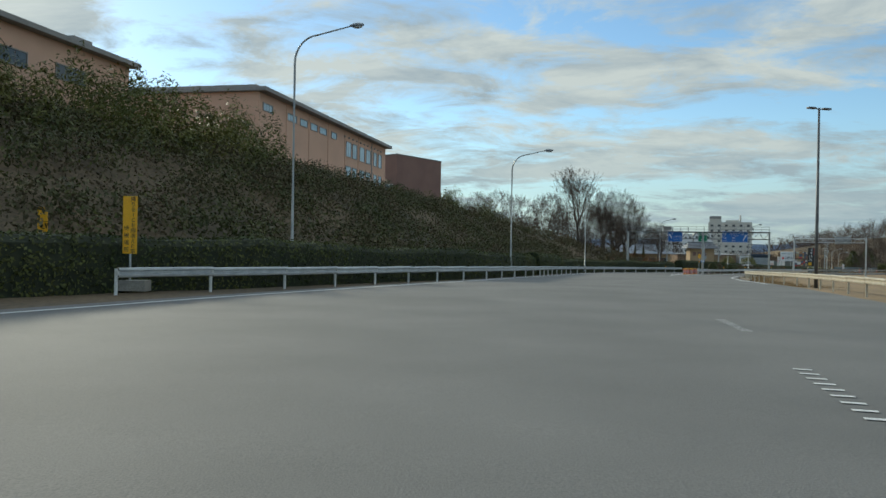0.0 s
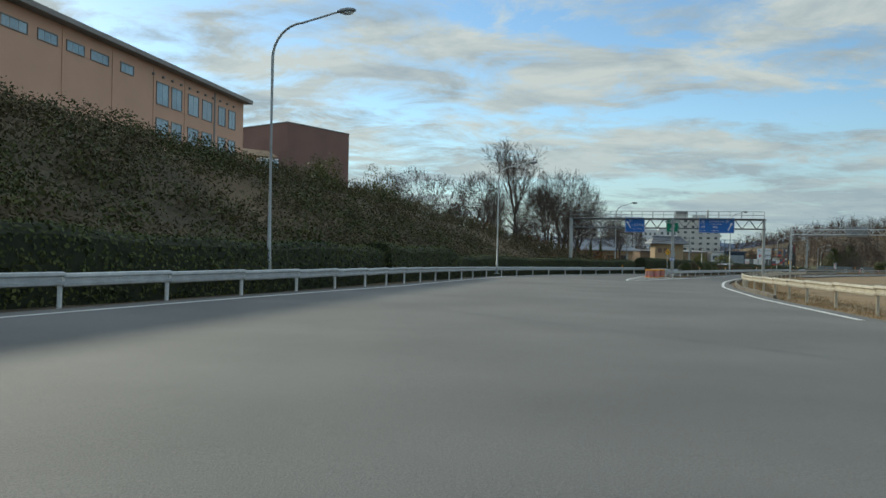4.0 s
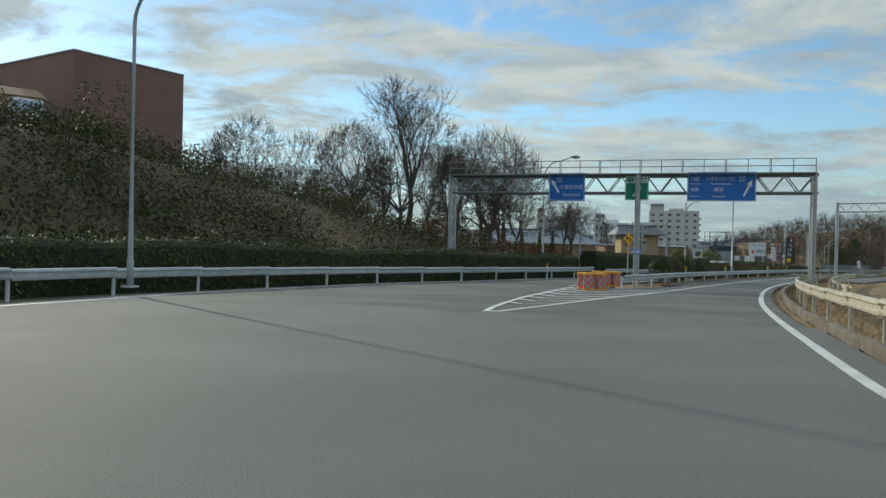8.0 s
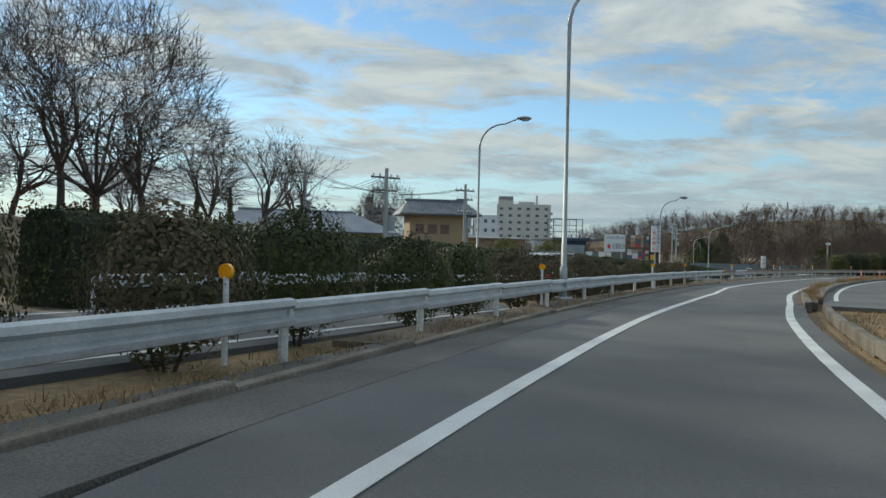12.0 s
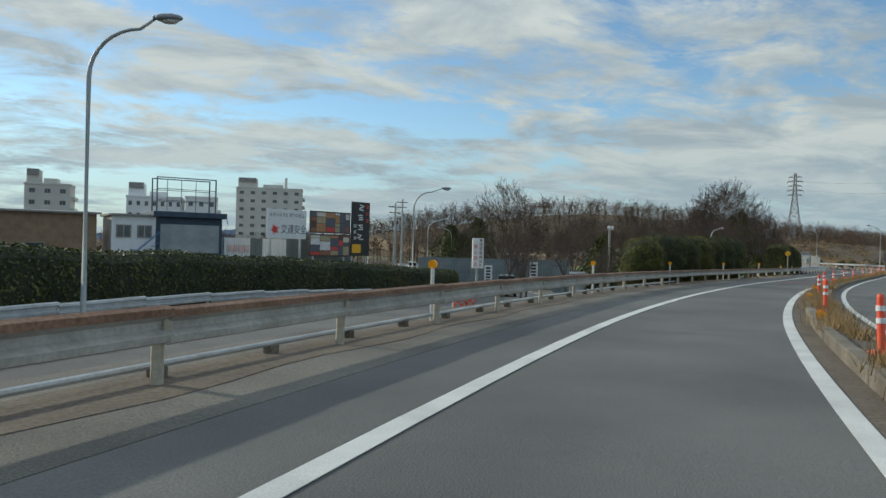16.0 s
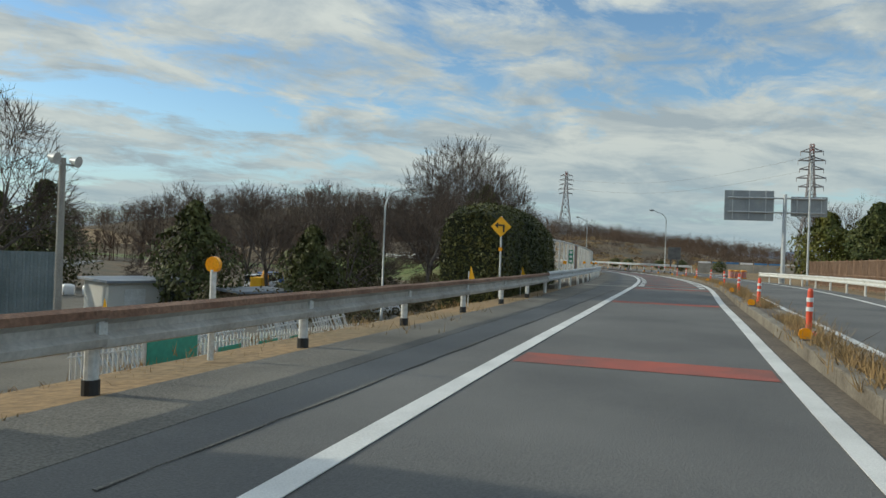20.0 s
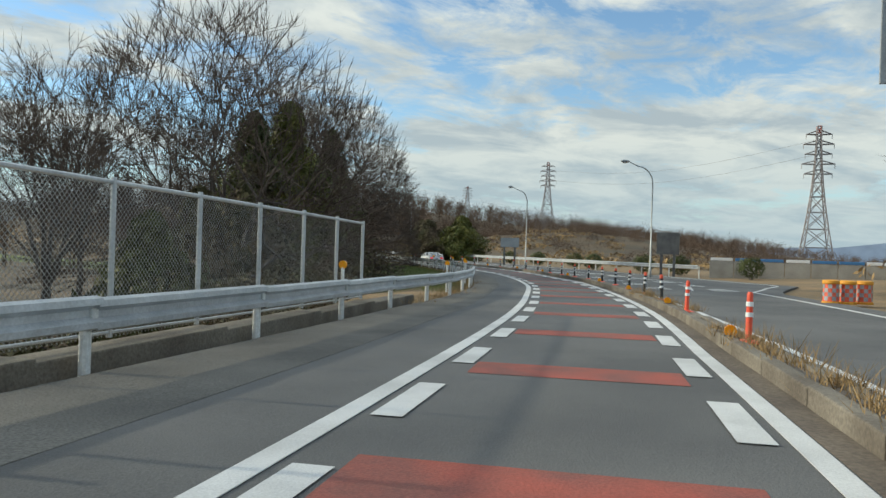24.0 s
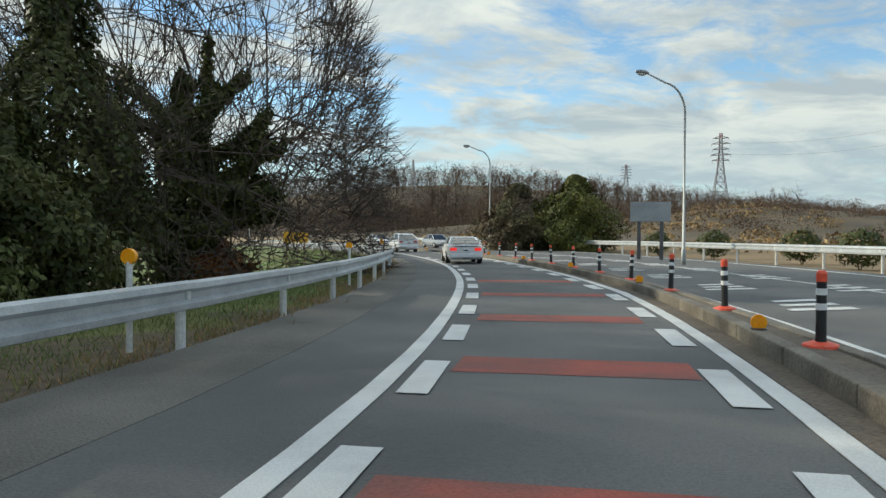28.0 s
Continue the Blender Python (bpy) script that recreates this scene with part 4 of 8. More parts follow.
for k in range(9):
    x0, x1 = glen * k / 9 + 0.04, glen * (k + 1) / 9 - 0.04
    bm = nb()
    for z in (TOP + 0.08, TOP + 0.5, TOP + 0.92):
        rod(bm, (x0, -0.98, z), (x1, -0.98, z), 0.024, seg=6)
    for f in (0, 0.5, 1):
        rod(bm, (x0 + (x1 - x0) * f, -0.98, TOP), (x0 + (x1 - x0) * f, -0.98, TOP + 0.94), 0.024, seg=6)
    part("railing_panel", bm, M_GANTRY, gan)


def panel(parent, cx, cz, w, h, mat, y=-0.62, name="sign_panel", label="", corner=0.12, border=True):
    bm = nb()
    box(bm, (cx, y, cz), (w, 0.06, h), bevel=0.02)
    p = part(name, bm, mat, parent, label)
    if border:
        b = nb()
        for dx, dz, sw, sh in ((0, h / 2 - 0.05, w - 0.1, 0.025), (0, -h / 2 + 0.05, w - 0.1, 0.025), (w / 2 - 0.05, 0, 0.025, h - 0.1), (-w / 2 + 0.05, 0, 0.025, h - 0.1)):
            box(b, (cx + dx, y - 0.034, cz + dz), (sw, 0.008, sh))
        part("border", b, M_SIGNW, p)
    return p


def arrow(parent, cx, cz, length, ang, mat=M_SIGNW, y=-0.66, thick=0.12):
    """A flat arrow that points at ang degrees from upright, clockwise."""
    a = math.radians(ang)
    pts = [(-thick / 2, -length / 2), (thick / 2, -length / 2), (thick / 2, length * 0.2), (thick * 1.5, length * 0.12), (0, length / 2), (-thick * 1.5, length * 0.12), (-thick / 2, length * 0.2)]
    bm = nb()
    vs = [bm.verts.new((cx + px * math.cos(a) + pz * math.sin(a), y, cz - px * math.sin(a) + pz * math.cos(a))) for px, pz in pts]
    bm.faces.new(vs[:3] + vs[6:])
    bm.faces.new(vs[2:7])
    return part("arrow", bm, mat, parent)


def sign_text(parent, txt, x, z, size, mat=M_SIGNW, y=-0.665, stretch=1.0, align="CENTER"):
    return words(txt, size, mat, parent, Matrix.Translation((x, y, z)) @ pose(0, 0, 0, 90), 0.003, align, stretch)


gax = lambda px, py: (Vector((px, py, 0)) - Vector((GA.x, GA.y, 0))).dot(Vector((gd.x, gd.y, 0)).normalized())
xL0 = gax(38.3, 130.15)
b1 = panel(gan, xL0 + 1.12, 6.36, 2.35, 1.82, M_BLUE, label="blue direction sign with white lettering and an arrow")
arrow(b1, xL0 + 0.36, 6.42, 1.0, -30)
sign_text(b1, "八王子市街", xL0 + 1.42, 6.33, 0.3)
sign_text(b1, "Central Hachioji", xL0 + 1.42, 5.86, 0.2, stretch=0.85)
sh = nb()
box(sh, (xL0 + 0.62, -0.66, 6.86), (0.3, 0.01, 0.3), bevel=0.004)
part("route_shield", sh, M_SIGNW, b1)
part("shield_face", box(nb(), (xL0 + 0.62, -0.665, 6.86), (0.25, 0.01, 0.25)), M_BLUE, b1)
sign_text(b1, "16", xL0 + 0.62, 6.86, 0.18, M_SIGNW, y=-0.674)
xG = gax(43.85, 127.1) - 0.72
b2 = panel(gan, xG, 6.3, 1.45, 1.55, M_GREEN, label="green expressway sign with a white arrow")
w = nb()
box(w, (xG, -0.656, 6.82), (1.34, 0.012, 0.42))
part("name_plate", w, M_SIGNW, b2)
sign_text(b2, "圏央道", xG + 0.27, 6.9, 0.24, M_GREEN, y=-0.668)
sign_text(b2, "KEN-O EXP", xG + 0.27, 6.69, 0.13, M_GREEN, y=-0.668)
g4 = nb()
box(g4, (xG - 0.42, -0.664, 6.83), (0.4, 0.006, 0.3), bevel=0.002)
part("route_shield", g4, M_GREEN, b2)
sign_text(b2, "C4", xG - 0.42, 6.83, 0.24, M_SIGNW, y=-0.672)
arrow(b2, xG + 0.02, 6.1, 0.85, 38)
xR1 = gax(49.62, 125.01) + 0.14
b3 = panel(gan, xR1 - 1.95, 6.37, 4.0, 1.8, M_BLUE, label="wide blue direction sign with white lettering and an arrow")
for txt, tx, tz, sz in (("川越", -3.5, 6.84, 0.28), ("Kawagoe", -3.5, 6.56, 0.17), ("昭島", -3.5, 6.17, 0.28), ("Akishima", -3.5, 5.77, 0.17), ("八王子バイパス", -1.98, 6.84, 0.27), ("Hachioji By-pass", -1.98, 6.54, 0.2),
                         ("横浜", -2.1, 6.15, 0.32), ("Yokohama", -2.1, 5.76, 0.2)):
    sign_text(b3, txt, xR1 + tx, tz, sz, stretch=0.9)
sh = nb()
box(sh, (xR1 - 0.75, -0.66, 6.86), (0.3, 0.01, 0.3), bevel=0.004)
part("route_shield", sh, M_SIGNW, b3)
part("shield_face", box(nb(), (xR1 - 0.75, -0.665, 6.86), (0.25, 0.01, 0.25)), M_BLUE, b3)
sign_text(b3, "16", xR1 - 0.75, 6.86, 0.18, M_SIGNW, y=-0.674)
arrow(b3, xR1 - 0.42, 6.28, 1.1, 25)
for x, y, z in ((midx, -0.52, 2.25), (0.0, 0.05, 2.0)):
    s = thing("arrow_sign", pose(GA.x, GA.y, -2.5, rz=grz) @ Matrix.Translation((x, y, z)), "small blue one-way sign with a white arrow", "sign", "arrow signs")
    p = panel(s, 0, 0, 0.62, 0.36, M_BLUE, border=True, name="plate")
    arrow(p, 0, 0, 0.5, 90, thick=0.1)
# plain far gantry
fg = thing("sign_gantry", pose(65.3, 142.1, gz(65.3, 142.1), rz=-42), "grey cantilever gantry over the other road", "gantry")
part("column", rod(nb(), (0, 0, -0.2), (0, 0, 7.0), 0.13, seg=12), M_GALV, fg)
part("column", rod(nb(), (12, 0, -0.2), (12, 0, 7.0), 0.13, seg=12), M_GALV, fg)
for z in (6.9, 6.2):
    part("chord", rod(nb(), (-0.1, 0, z), (12.1, 0, z), 0.06, seg=8), M_GALV, fg)
for k in range(9):
    x = k * 12 / 9
    part("diagonal", rod(rod(nb(), (x, 0, 6.9), (x + 0.67, 0, 6.2), 0.03, seg=6), (x + 0.67, 0, 6.2), (x + 1.33, 0, 6.9), 0.03, seg=6), M_GALV, fg)
panel(fg, 8.2, 6.6, 2.6, 1.3, M_SIGNG, y=0.2, border=False, label="grey back of a sign board")
# cantilever sign seen from behind
e = thing("direction_sign", pose(208.65, 236.23, gz(208.65, 236.23) - 0.05, rz=heading(332) - 90), "grey backs of two direction signs on a steel post", "sign")
part("post", rod(nb(), (0, 0, 0), (0, 0, 8.1), 0.2, 0.16, 14), M_GALV, e)
for z in (7.75, 6.45):
    part("arm", rod(nb(), (-4.9, 0, z), (3.4, 0, z), 0.075, seg=10), M_GALV, e)
for cx, w, h in ((-3.05, 4.3, 2.75), (2.1, 3.1, 1.8)):
    p = panel(e, cx, 7.05, w, h, M_SIGNG, y=0.2, border=False, label="grey metal back of a sign panel")
    for dx in (-w / 3, 0, w / 3):
        part("stiffener", box(nb(), (cx + dx, 0.13, 7.15), (0.08, 0.07, h - 0.1)), M_GALV, p)
# yellow diamond warning signs


def diamond(x, y, z, h, rz, label, k=1.0):
    e = thing("warning_sign", pose(x, y, z, rz=rz) @ Matrix.Diagonal((k, k, k, 1)), label, "sign", "warning signs")
    part("post", rod(nb(), (0, 0, 0), (0, 0, h + 0.45), 0.04, seg=8), M_GALV, e)
    bm = nb()
    box(bm, (0, -0.06, h), (0.62, 0.02, 0.62), ry=45, bevel=0.006)
    p = part("plate", bm, M_YELLOW, e)
    bm = nb()
    for c, s_ in (((0.12, -0.08, h - 0.1), (0.07, 0.008, 0.26)), ((0.0, -0.08, h + 0.06), (0.3, 0.008, 0.07))):
        box(bm, c, s_)
    vs = [bm.verts.new(q) for q in ((-0.28, -0.08, h + 0.06), (-0.12, -0.08, h + 0.2), (-0.12, -0.08, h - 0.08))]
    bm.faces.new(vs)
    part("bend_symbol", bm, M_BLACK, p)
    part("reflector", rod(nb(), (0, -0.05, h - 0.95), (0, -0.08, h - 0.95), 0.09, seg=14), M_ORANGE, e)
    return e


q = at(279.5, -4.86)
diamond(q.x, q.y, q.z + 0.13, 2.95, heading(279) - 90, "yellow diamond sign with a black left-bend arrow", 0.66)
q = at(137.5, -7.05)
diamond(q.x, q.y, q.z, 3.0, heading(137) - 35, "yellow diamond sign seen edge-on behind the gantry")
# tall yellow notice on a concrete base, and a small one
q = at(22.9, -19.15)
e = thing("yellow_sign", pose(q.x, q.y, q.z, rz=0), "tall yellow notice board with black characters on a concrete base", "sign")
part("base_block", box(nb(), (0, 0, 0.14), (1.35, 0.6, 0.4), bevel=0.03), M_CONC, e)
part("post", rod(nb(), (0, 0, 0.3), (0, 0, 3.2), 0.04, seg=8), M_GALV, e)
p = part("board", box(nb(), (0, -0.06, 2.35), (0.52, 0.03, 2.1), bevel=0.008), M_YELLOW, e)
for i, ch in enumerate("降りるICを間違えた車"):
    words(ch, 0.19, M_BLACK, p, Matrix.Translation((0.12, -0.08, 3.28 - 0.19 * i)) @ pose(0, 0, 0, 90), 0.002)
for i, ch in enumerate("待機場所"):
    words(ch, 0.19, M_BLACK, p, Matrix.Translation((-0.12, -0.08, 2.22 - 0.26 * i)) @ pose(0, 0, 0, 90), 0.002)
e = thing("yellow_sign", pose(-16.8, 32.0, gz(-16.8, 32.0), rz=0), "small faded yellow notice on a stub post", "sign")
part("post", rod(nb(), (0, 0, 0), (0, 0, 0.8), 0.04, seg=8), M_GALV, e)
part("board", box(nb(), (0, -0.05, 0.85), (0.42, 0.03, 1.05), bevel=0.008), M_YELLOW, e)
# two-post board on the outside of the bend
for cx, cy, rz, h, w, lab in ((260.9, 296.4, 75, 1.15, 2.3, "pale grey back of a small road sign on two posts"), (247.46, 267.74, 60, 1.9, 1.9, "dark back of a square road sign on two posts")):
    e = thing("road_sign", pose(cx, cy, gz(cx, cy), rz=rz - 90 - 38), lab, "sign")
    for sx in (-1, 1):
        part("post", box(nb(), (sx * w * 0.28, 0, 1.7), (0.22, 0.12, 3.6), bevel=0.02), M_DARKPOLE, e)
    part("panel", box(nb(), (0, -0.1, 2.95), (w, 0.05, h), bevel=0.015), M_SIGNG if w > 2 else M_DARKPOLE, e)

# ---- delineators, bollards, drums ----
bm = nb()
rod(bm, (0, 0, 0), (0, 0, 1.0), 0.036, seg=10)
dpost = mesh_from(bm, "post", M_WHITEP)
bm = nb()
rod(bm, (0, -0.03, 1.06), (0, 0.03, 1.06), 0.088, seg=16)
dref = mesh_from(bm, "reflector", M_ORANGE)


def delineator(p, rz):
    e = thing("delineator", Matrix.Translation(p) @ pose(0, 0, 0, rz=rz), "white delineator post with a round orange reflector", "delineator", "delineators along the guardrail")
    part("post", dpost, None, e)
    part("reflector", dref, None, e)


for s in (147.3, 160.5, 177, 184.9, 198.3, 212, 225.5, 239, 253.2, 266.1, 294.1, 306.5, 318, 330, 342.2, 351.3, 361, 371.5, 384, 396, 408):
    p = at(s, LEFT_RAIL(s) - 0.3, 0.0)
    delineator(p, heading(s) - 90)
delineator(at(137, -12.6, 0.0), heading(137) - 90)


def turned(profile, mat, name, seg=14):
    v, f = [], []
    for r, z in profile:
        v += [(r * math.cos(6.28319 * k / seg), r * math.sin(6.28319 * k / seg), z) for k in range(seg)]
    for i in range(len(profile) - 1):
        for k in range(seg):
            f.append((i * seg + k, i * seg + (k + 1) % seg, (i + 1) * seg + (k + 1) % seg, (i + 1) * seg + k))
    f += [tuple(range(seg))[::-1], tuple(range((len(profile) - 1) * seg, len(profile) * seg))]
    return mesh_of(name, v, f, mat, smooth=False)


B_BASE = turned([(0.19, 0), (0.18, 0.03), (0.09, 0.06)], M_BOLL, "foot")
B_RED = turned([(0.055, 0.05), (0.05, 0.1), (0.045, 0.74), (0.03, 0.78)], M_BOLL, "tube")
B_BLK = turned([(0.06, 0.05), (0.055, 0.1), (0.05, 0.74), (0.035, 0.78)], M_BLACK, "tube")
B_TOP = turned([(0.055, 0.7), (0.055, 0.79), (0.035, 0.82)], M_BOLL, "cap")
B_BANDS = [turned([(0.058, z), (0.056, z + 0.07)], M_SIGNW, "band") for z in (0.4, 0.56)]


def bollard(p, black):
    e = thing("bollard", Matrix.Translation(p) @ pose(0, 0, 0, random.uniform(-3, 3), random.uniform(-3, 3), random.uniform(0, 360)),
              "black flexible bollard with white bands and a red foot" if black else "red-orange flexible bollard with pale bands", "bollard", "bollards along the divider")
    part("foot", B_BASE, None, e)
    part("tube", B_BLK if black else B_RED, None, e)
    for b in B_BANDS:
        part("band", b, None, e)
    if black:
        part("cap", B_TOP, None, e)


for s in (210, 219.3, 228.3, 237.4, 246.4, 255.5, 264.2, 272.9, 282, 291, 300, 309, 318.6, 326.5, 333.7):
    bollard(at(s, (KERB_A(s) + KERB_B(s)) / 2, 0.14), False)
for k in range(20):
    s = 339.1 + 4.17 * k
    bollard(at(s, (KERB_A(s) + KERB_B(s)) / 2 + 0.1, 0.14), True)
stud_base = turned([(0.1, 0), (0.09, 0.03)], M_BLACK, "stud_base", 12)
for k in range(26):
    s = 206 + 9.3 * k
    e = thing("road_stud", Matrix.Translation(at(s, KERB_A(s) + 0.12, 0.19)) @ pose(0, 0, 0, rz=heading(s) - 90), "round amber reflector standing on the kerb", "reflector", "kerb reflectors")
    part("stud_base", stud_base, None, e)
    part("disc", rod(nb(), (0, -0.02, 0.1), (0, 0.02, 0.1), 0.095, seg=14), M_ORANGE, e)

DBODY = turned([(0.3, 0), (0.31, 0.05), (0.28, 0.08), (0.262, 0.78), (0.27, 0.8)], M_DRUM, "drum_body", 24)
DLID = turned([(0.3, 0.8), (0.31, 0.84), (0.3, 0.93), (0.24, 0.96)], M_DRUMY, "drum_lid", 24)
DFOOT = turned([(0.33, 0), (0.33, 0.08), (0.29, 0.1)], M_DRUMY, "drum_foot", 24)


def squares():
    v, f = [], []
    for row in range(4):
        for k in range(12):
            if (k + row) % 2:
                continue
            o = len(v)
            for a, z in ((k, row), (k + 1, row), (k + 1, row + 1), (k, row + 1)):
                r = 0.295 - 0.02 * (z / 4)
                v.append((r * math.cos(6.28319 * a / 12), r * math.sin(6.28319 * a / 12), 0.13 + 0.165 * z))
            f.append((o, o + 1, o + 2, o + 3))
    return mesh_of("reflective_sheet", v, f, M_DRUMG)


DSQ = squares()


def drum(p, scale=1.0):
    e = thing("crash_drum", Matrix.Translation(p) @ pose(0, 0, 0, rz=random.uniform(0, 360)) @ Matrix.Diagonal((scale * 1.06, scale * 1.06, scale, 1)),
              "orange crash cushion drum with a grey chequer and amber lid", "drum", "crash drums at the nose")
    part("drum_body", DBODY, None, e)
    part("reflective_sheet", DSQ, None, e)
    part("drum_lid", DLID, None, e)
    part("drum_foot", DFOOT, None, e)


for s, u in ((124.95, -6.66), (124.5, -6.23), (124.72, -5.66), (130.7, -7.3), (130.78, -6.72), (131.02, -6.2)):
    drum(at(s, u, 0.0), 0.92)
for p in ((105.15, 202.43, -4.62), (106.05, 203.03, -4.62)):
    drum(Vector(p), 0.95)
for k in range(3):
    q = at(345 + 0.3 * k, 10.0 + 0.75 * k)
    drum(Vector((q.x, q.y, gz(q.x, q.y) + 0.1)), 0.95)

# ---- plants ----


def skin(segs, sides, mat, name, tip=False):
    """Tapered prisms along many (a, b, ra, rb) pieces."""
    a = np.array([s[0] for s in segs]); b = np.array([s[1] for s in segs])
    ra = np.array([s[2] for s in segs]); rb = np.array([s[3] for s in segs])
    d = b - a
    d /= np.linalg.norm(d, axis=1)[:, None] + 1e-9
    ref = np.where(np.abs(d[:, 2:3]) > 0.9, np.array([[1.0, 0, 0]]), np.array([[0, 0, 1.0]]))
    x = np.cross(d, ref)
    x /= np.linalg.norm(x, axis=1)[:, None] + 1e-9
    y = np.cross(d, x)
    v = np.empty((len(segs), 2 * sides, 3))
    for k in range(sides):
        c, s = math.cos(6.28319 * k / sides), math.sin(6.28319 * k / sides)
        o = x * c + y * s
        v[:, k] = a + o * ra[:, None]
        v[:, sides + k] = b + o * rb[:, None]
    if tip:
        v = np.concatenate([v[:, :sides], b[:, None]], 1)
        base = (np.arange(len(segs)) * (sides + 1))[:, None]
        cone = np.array([(k, (k + 1) % sides, sides) for k in range(sides)])
        return mesh_of(name, v.reshape(-1, 3), (base[:, :, None] + cone[None]).reshape(-1, 3).tolist(), mat)
    base = (np.arange(len(segs)) * 2 * sides)[:, None]
    quads = np.array([(k, (k + 1) % sides, sides + (k + 1) % sides, sides + k) for k in range(sides)])
    f = (base[:, :, None] + quads[None]).reshape(-1, 4)
    return mesh_of(name, v.reshape(-1, 3), f.tolist(), mat)


def grow(rng, height, spread, levels, forks, trunk, rise=0.5, lean=0.0):
    """The limbs of a bare tree: thick pieces and thin twigs."""
    thick, thin, tips = [], [], []

    def limb(p, d, length, r, level):
        n = 3 if level < 2 else (1 if level == levels else 2)
        q = np.array(p)
        dd = np.array(d, float)
        for k in range(n):
            dd = dd + rng.normal(0, 0.09 + 0.03 * level, 3)
            dd[2] += rise * (0.12 if level else 0.0)
            dd /= np.linalg.norm(dd)
            e = q + dd * length / n
            r1 = r * (1 - 0.28 / n * (1 if level else 0.6))
            (thick if level < 3 else tips if level == levels else thin).append((q, e, r, r1))
            if level and level < levels and k < n - 1 and rng.random() < 0.75:
                side(e, dd, length * 0.62, r1 * 0.5, level + 1)
            q, r = e, r1
        if level < levels:
            for _ in range(forks if level else forks + 2):
                side(q, dd, length * rng.uniform(0.62, 0.85), r * rng.uniform(0.5, 0.66), level + 1)

    def side(p, d, length, r, level):
        o = rng.normal(0, 1, 3)
        o -= d * np.dot(o, d)
        o /= np.linalg.norm(o) + 1e-9
        a = spread * rng.uniform(0.6, 1.25)
        nd = d * math.cos(a) + o * math.sin(a)
        limb(p, nd, length, max(r, 0.008), level)

    limb((0, 0, -0.3), (lean, 0, 1), height * trunk, height * 0.019, 0)
    return thick, thin, tips


def bare_tree(seed, height, spread, levels, forks, trunk, rise=0.5, droop=0.0):
    rng = np.random.default_rng(seed)
    thick, thin, tips = grow(rng, height, spread, levels, forks, trunk, rise)
    top = max(max(s[1][2] for s in tips), 1)
    k = height / top
    thick = [(a * k, b * k, r * k, q * k) for a, b, r, q in thick]
    thin = [(a * k, b * k, max(r * k, 0.012), max(q * k, 0.008)) for a, b, r, q in thin]
    tips = [(a * k, b * k, max(r * k, 0.013), 0) for a, b, r, q in tips]
    if droop:
        # the outermost branches hang in a long arc
        def hang(p):
            return np.array([p[0], p[1], p[2] - droop * max(0.0, math.hypot(p[0], p[1]) - 2.0) ** 2])
        thick, thin, tips = ([(hang(a), hang(b), r, q) for a, b, r, q in rows] for rows in (thick, thin, tips))
    return skin(thick, 5, M_BARK, "trunk"), skin(thin, 3, M_TWIG, "branchwork"), skin(tips, 3, M_TWIG, "twigs", True)


FAN_LIMBS = {}


def fan_tree(seed, height, width, fork, limbs, splits, twigs, open_=1.25, thick=0.02):
    """A tree whose limbs fan out from a low fork to a domed crown."""
    rng = np.random.default_rng(seed)
    z0 = height * fork
    H, W = height - z0, width
    n = len(splits)
    frac = [0.16 + 0.84 * ((k + 1) / (n + 1)) ** 0.8 for k in range(n + 1)]
    heavy, fine_, tips = [], [], []

    def spot(d, f):
        c = max(d[2], 0.02)
        r = 1 / math.sqrt((c / H) ** 2 + ((1 - c * c) / W ** 2 if c < 1 else 0))
        q = d * r * f
        q[2] += 0.12 * W * math.sin(math.pi * min(f, 1.0)) * (1 - c) - 0.06 * W * f * f * (1 - c)
        return q + np.array([0, 0, z0])

    def turn(d, a):
        o = rng.normal(0, 1, 3)
        o -= d * np.dot(o, d)
        o /= np.linalg.norm(o) + 1e-9
        e = d * math.cos(a) + o * math.sin(a)
        e[2] = max(e[2], -0.02)
        return e / np.linalg.norm(e)

    def branch(p, d, level, r):
        f = frac[level] * rng.uniform(0.93, 1.05)
        q = spot(d, f) + rng.normal(0, 0.012 * height, 3) * (1 if level else 0.4)
        r1 = r * 0.72
        (heavy if level < 2 else fine_).append((p, q, r, r1))
        if level == n:
            for _ in range(twigs):
                k = rng.uniform(0.2, 1.0)
                b = p + (q - p) * k
                tips.append((b, b + turn(d, rng.uniform(0.1, 0.75)) * height * rng.uniform(0.03, 0.06), max(r1 * 0.8, 0.014), 0))
            tips.append((q, q + d * height * 0.03, r1, 0))
            return
        for _ in range(splits[level]):
            branch(q, turn(d, abs(rng.normal(0.0, 0.5 / (level + 1.6))) + 0.06), level + 1, max(r1 * (0.62 if level < 2 else 0.7), 0.017))

    r0 = height * thick
    heavy.append((np.array([0, 0, -0.4]), np.array([0, 0, z0]), r0 * 1.25, r0))
    for k in range(limbs):
        th = open_ * ((k + 0.6) / limbs) ** 0.62
        a = k * 2.39996 + rng.normal(0, 0.2)
        d = np.array([math.sin(th) * math.cos(a), math.sin(th) * math.sin(a), math.cos(th)])
        branch(np.array([0, 0, z0 * rng.uniform(0.75, 1.0)]), d, 0, r0 * rng.uniform(0.4, 0.6))
    FAN_LIMBS[seed] = heavy
    return skin(heavy, 6, M_BARK, "trunk"), skin(fine_, 3, M_TWIG, "branchwork"), skin(tips, 3, M_TWIG, "twigs", True)


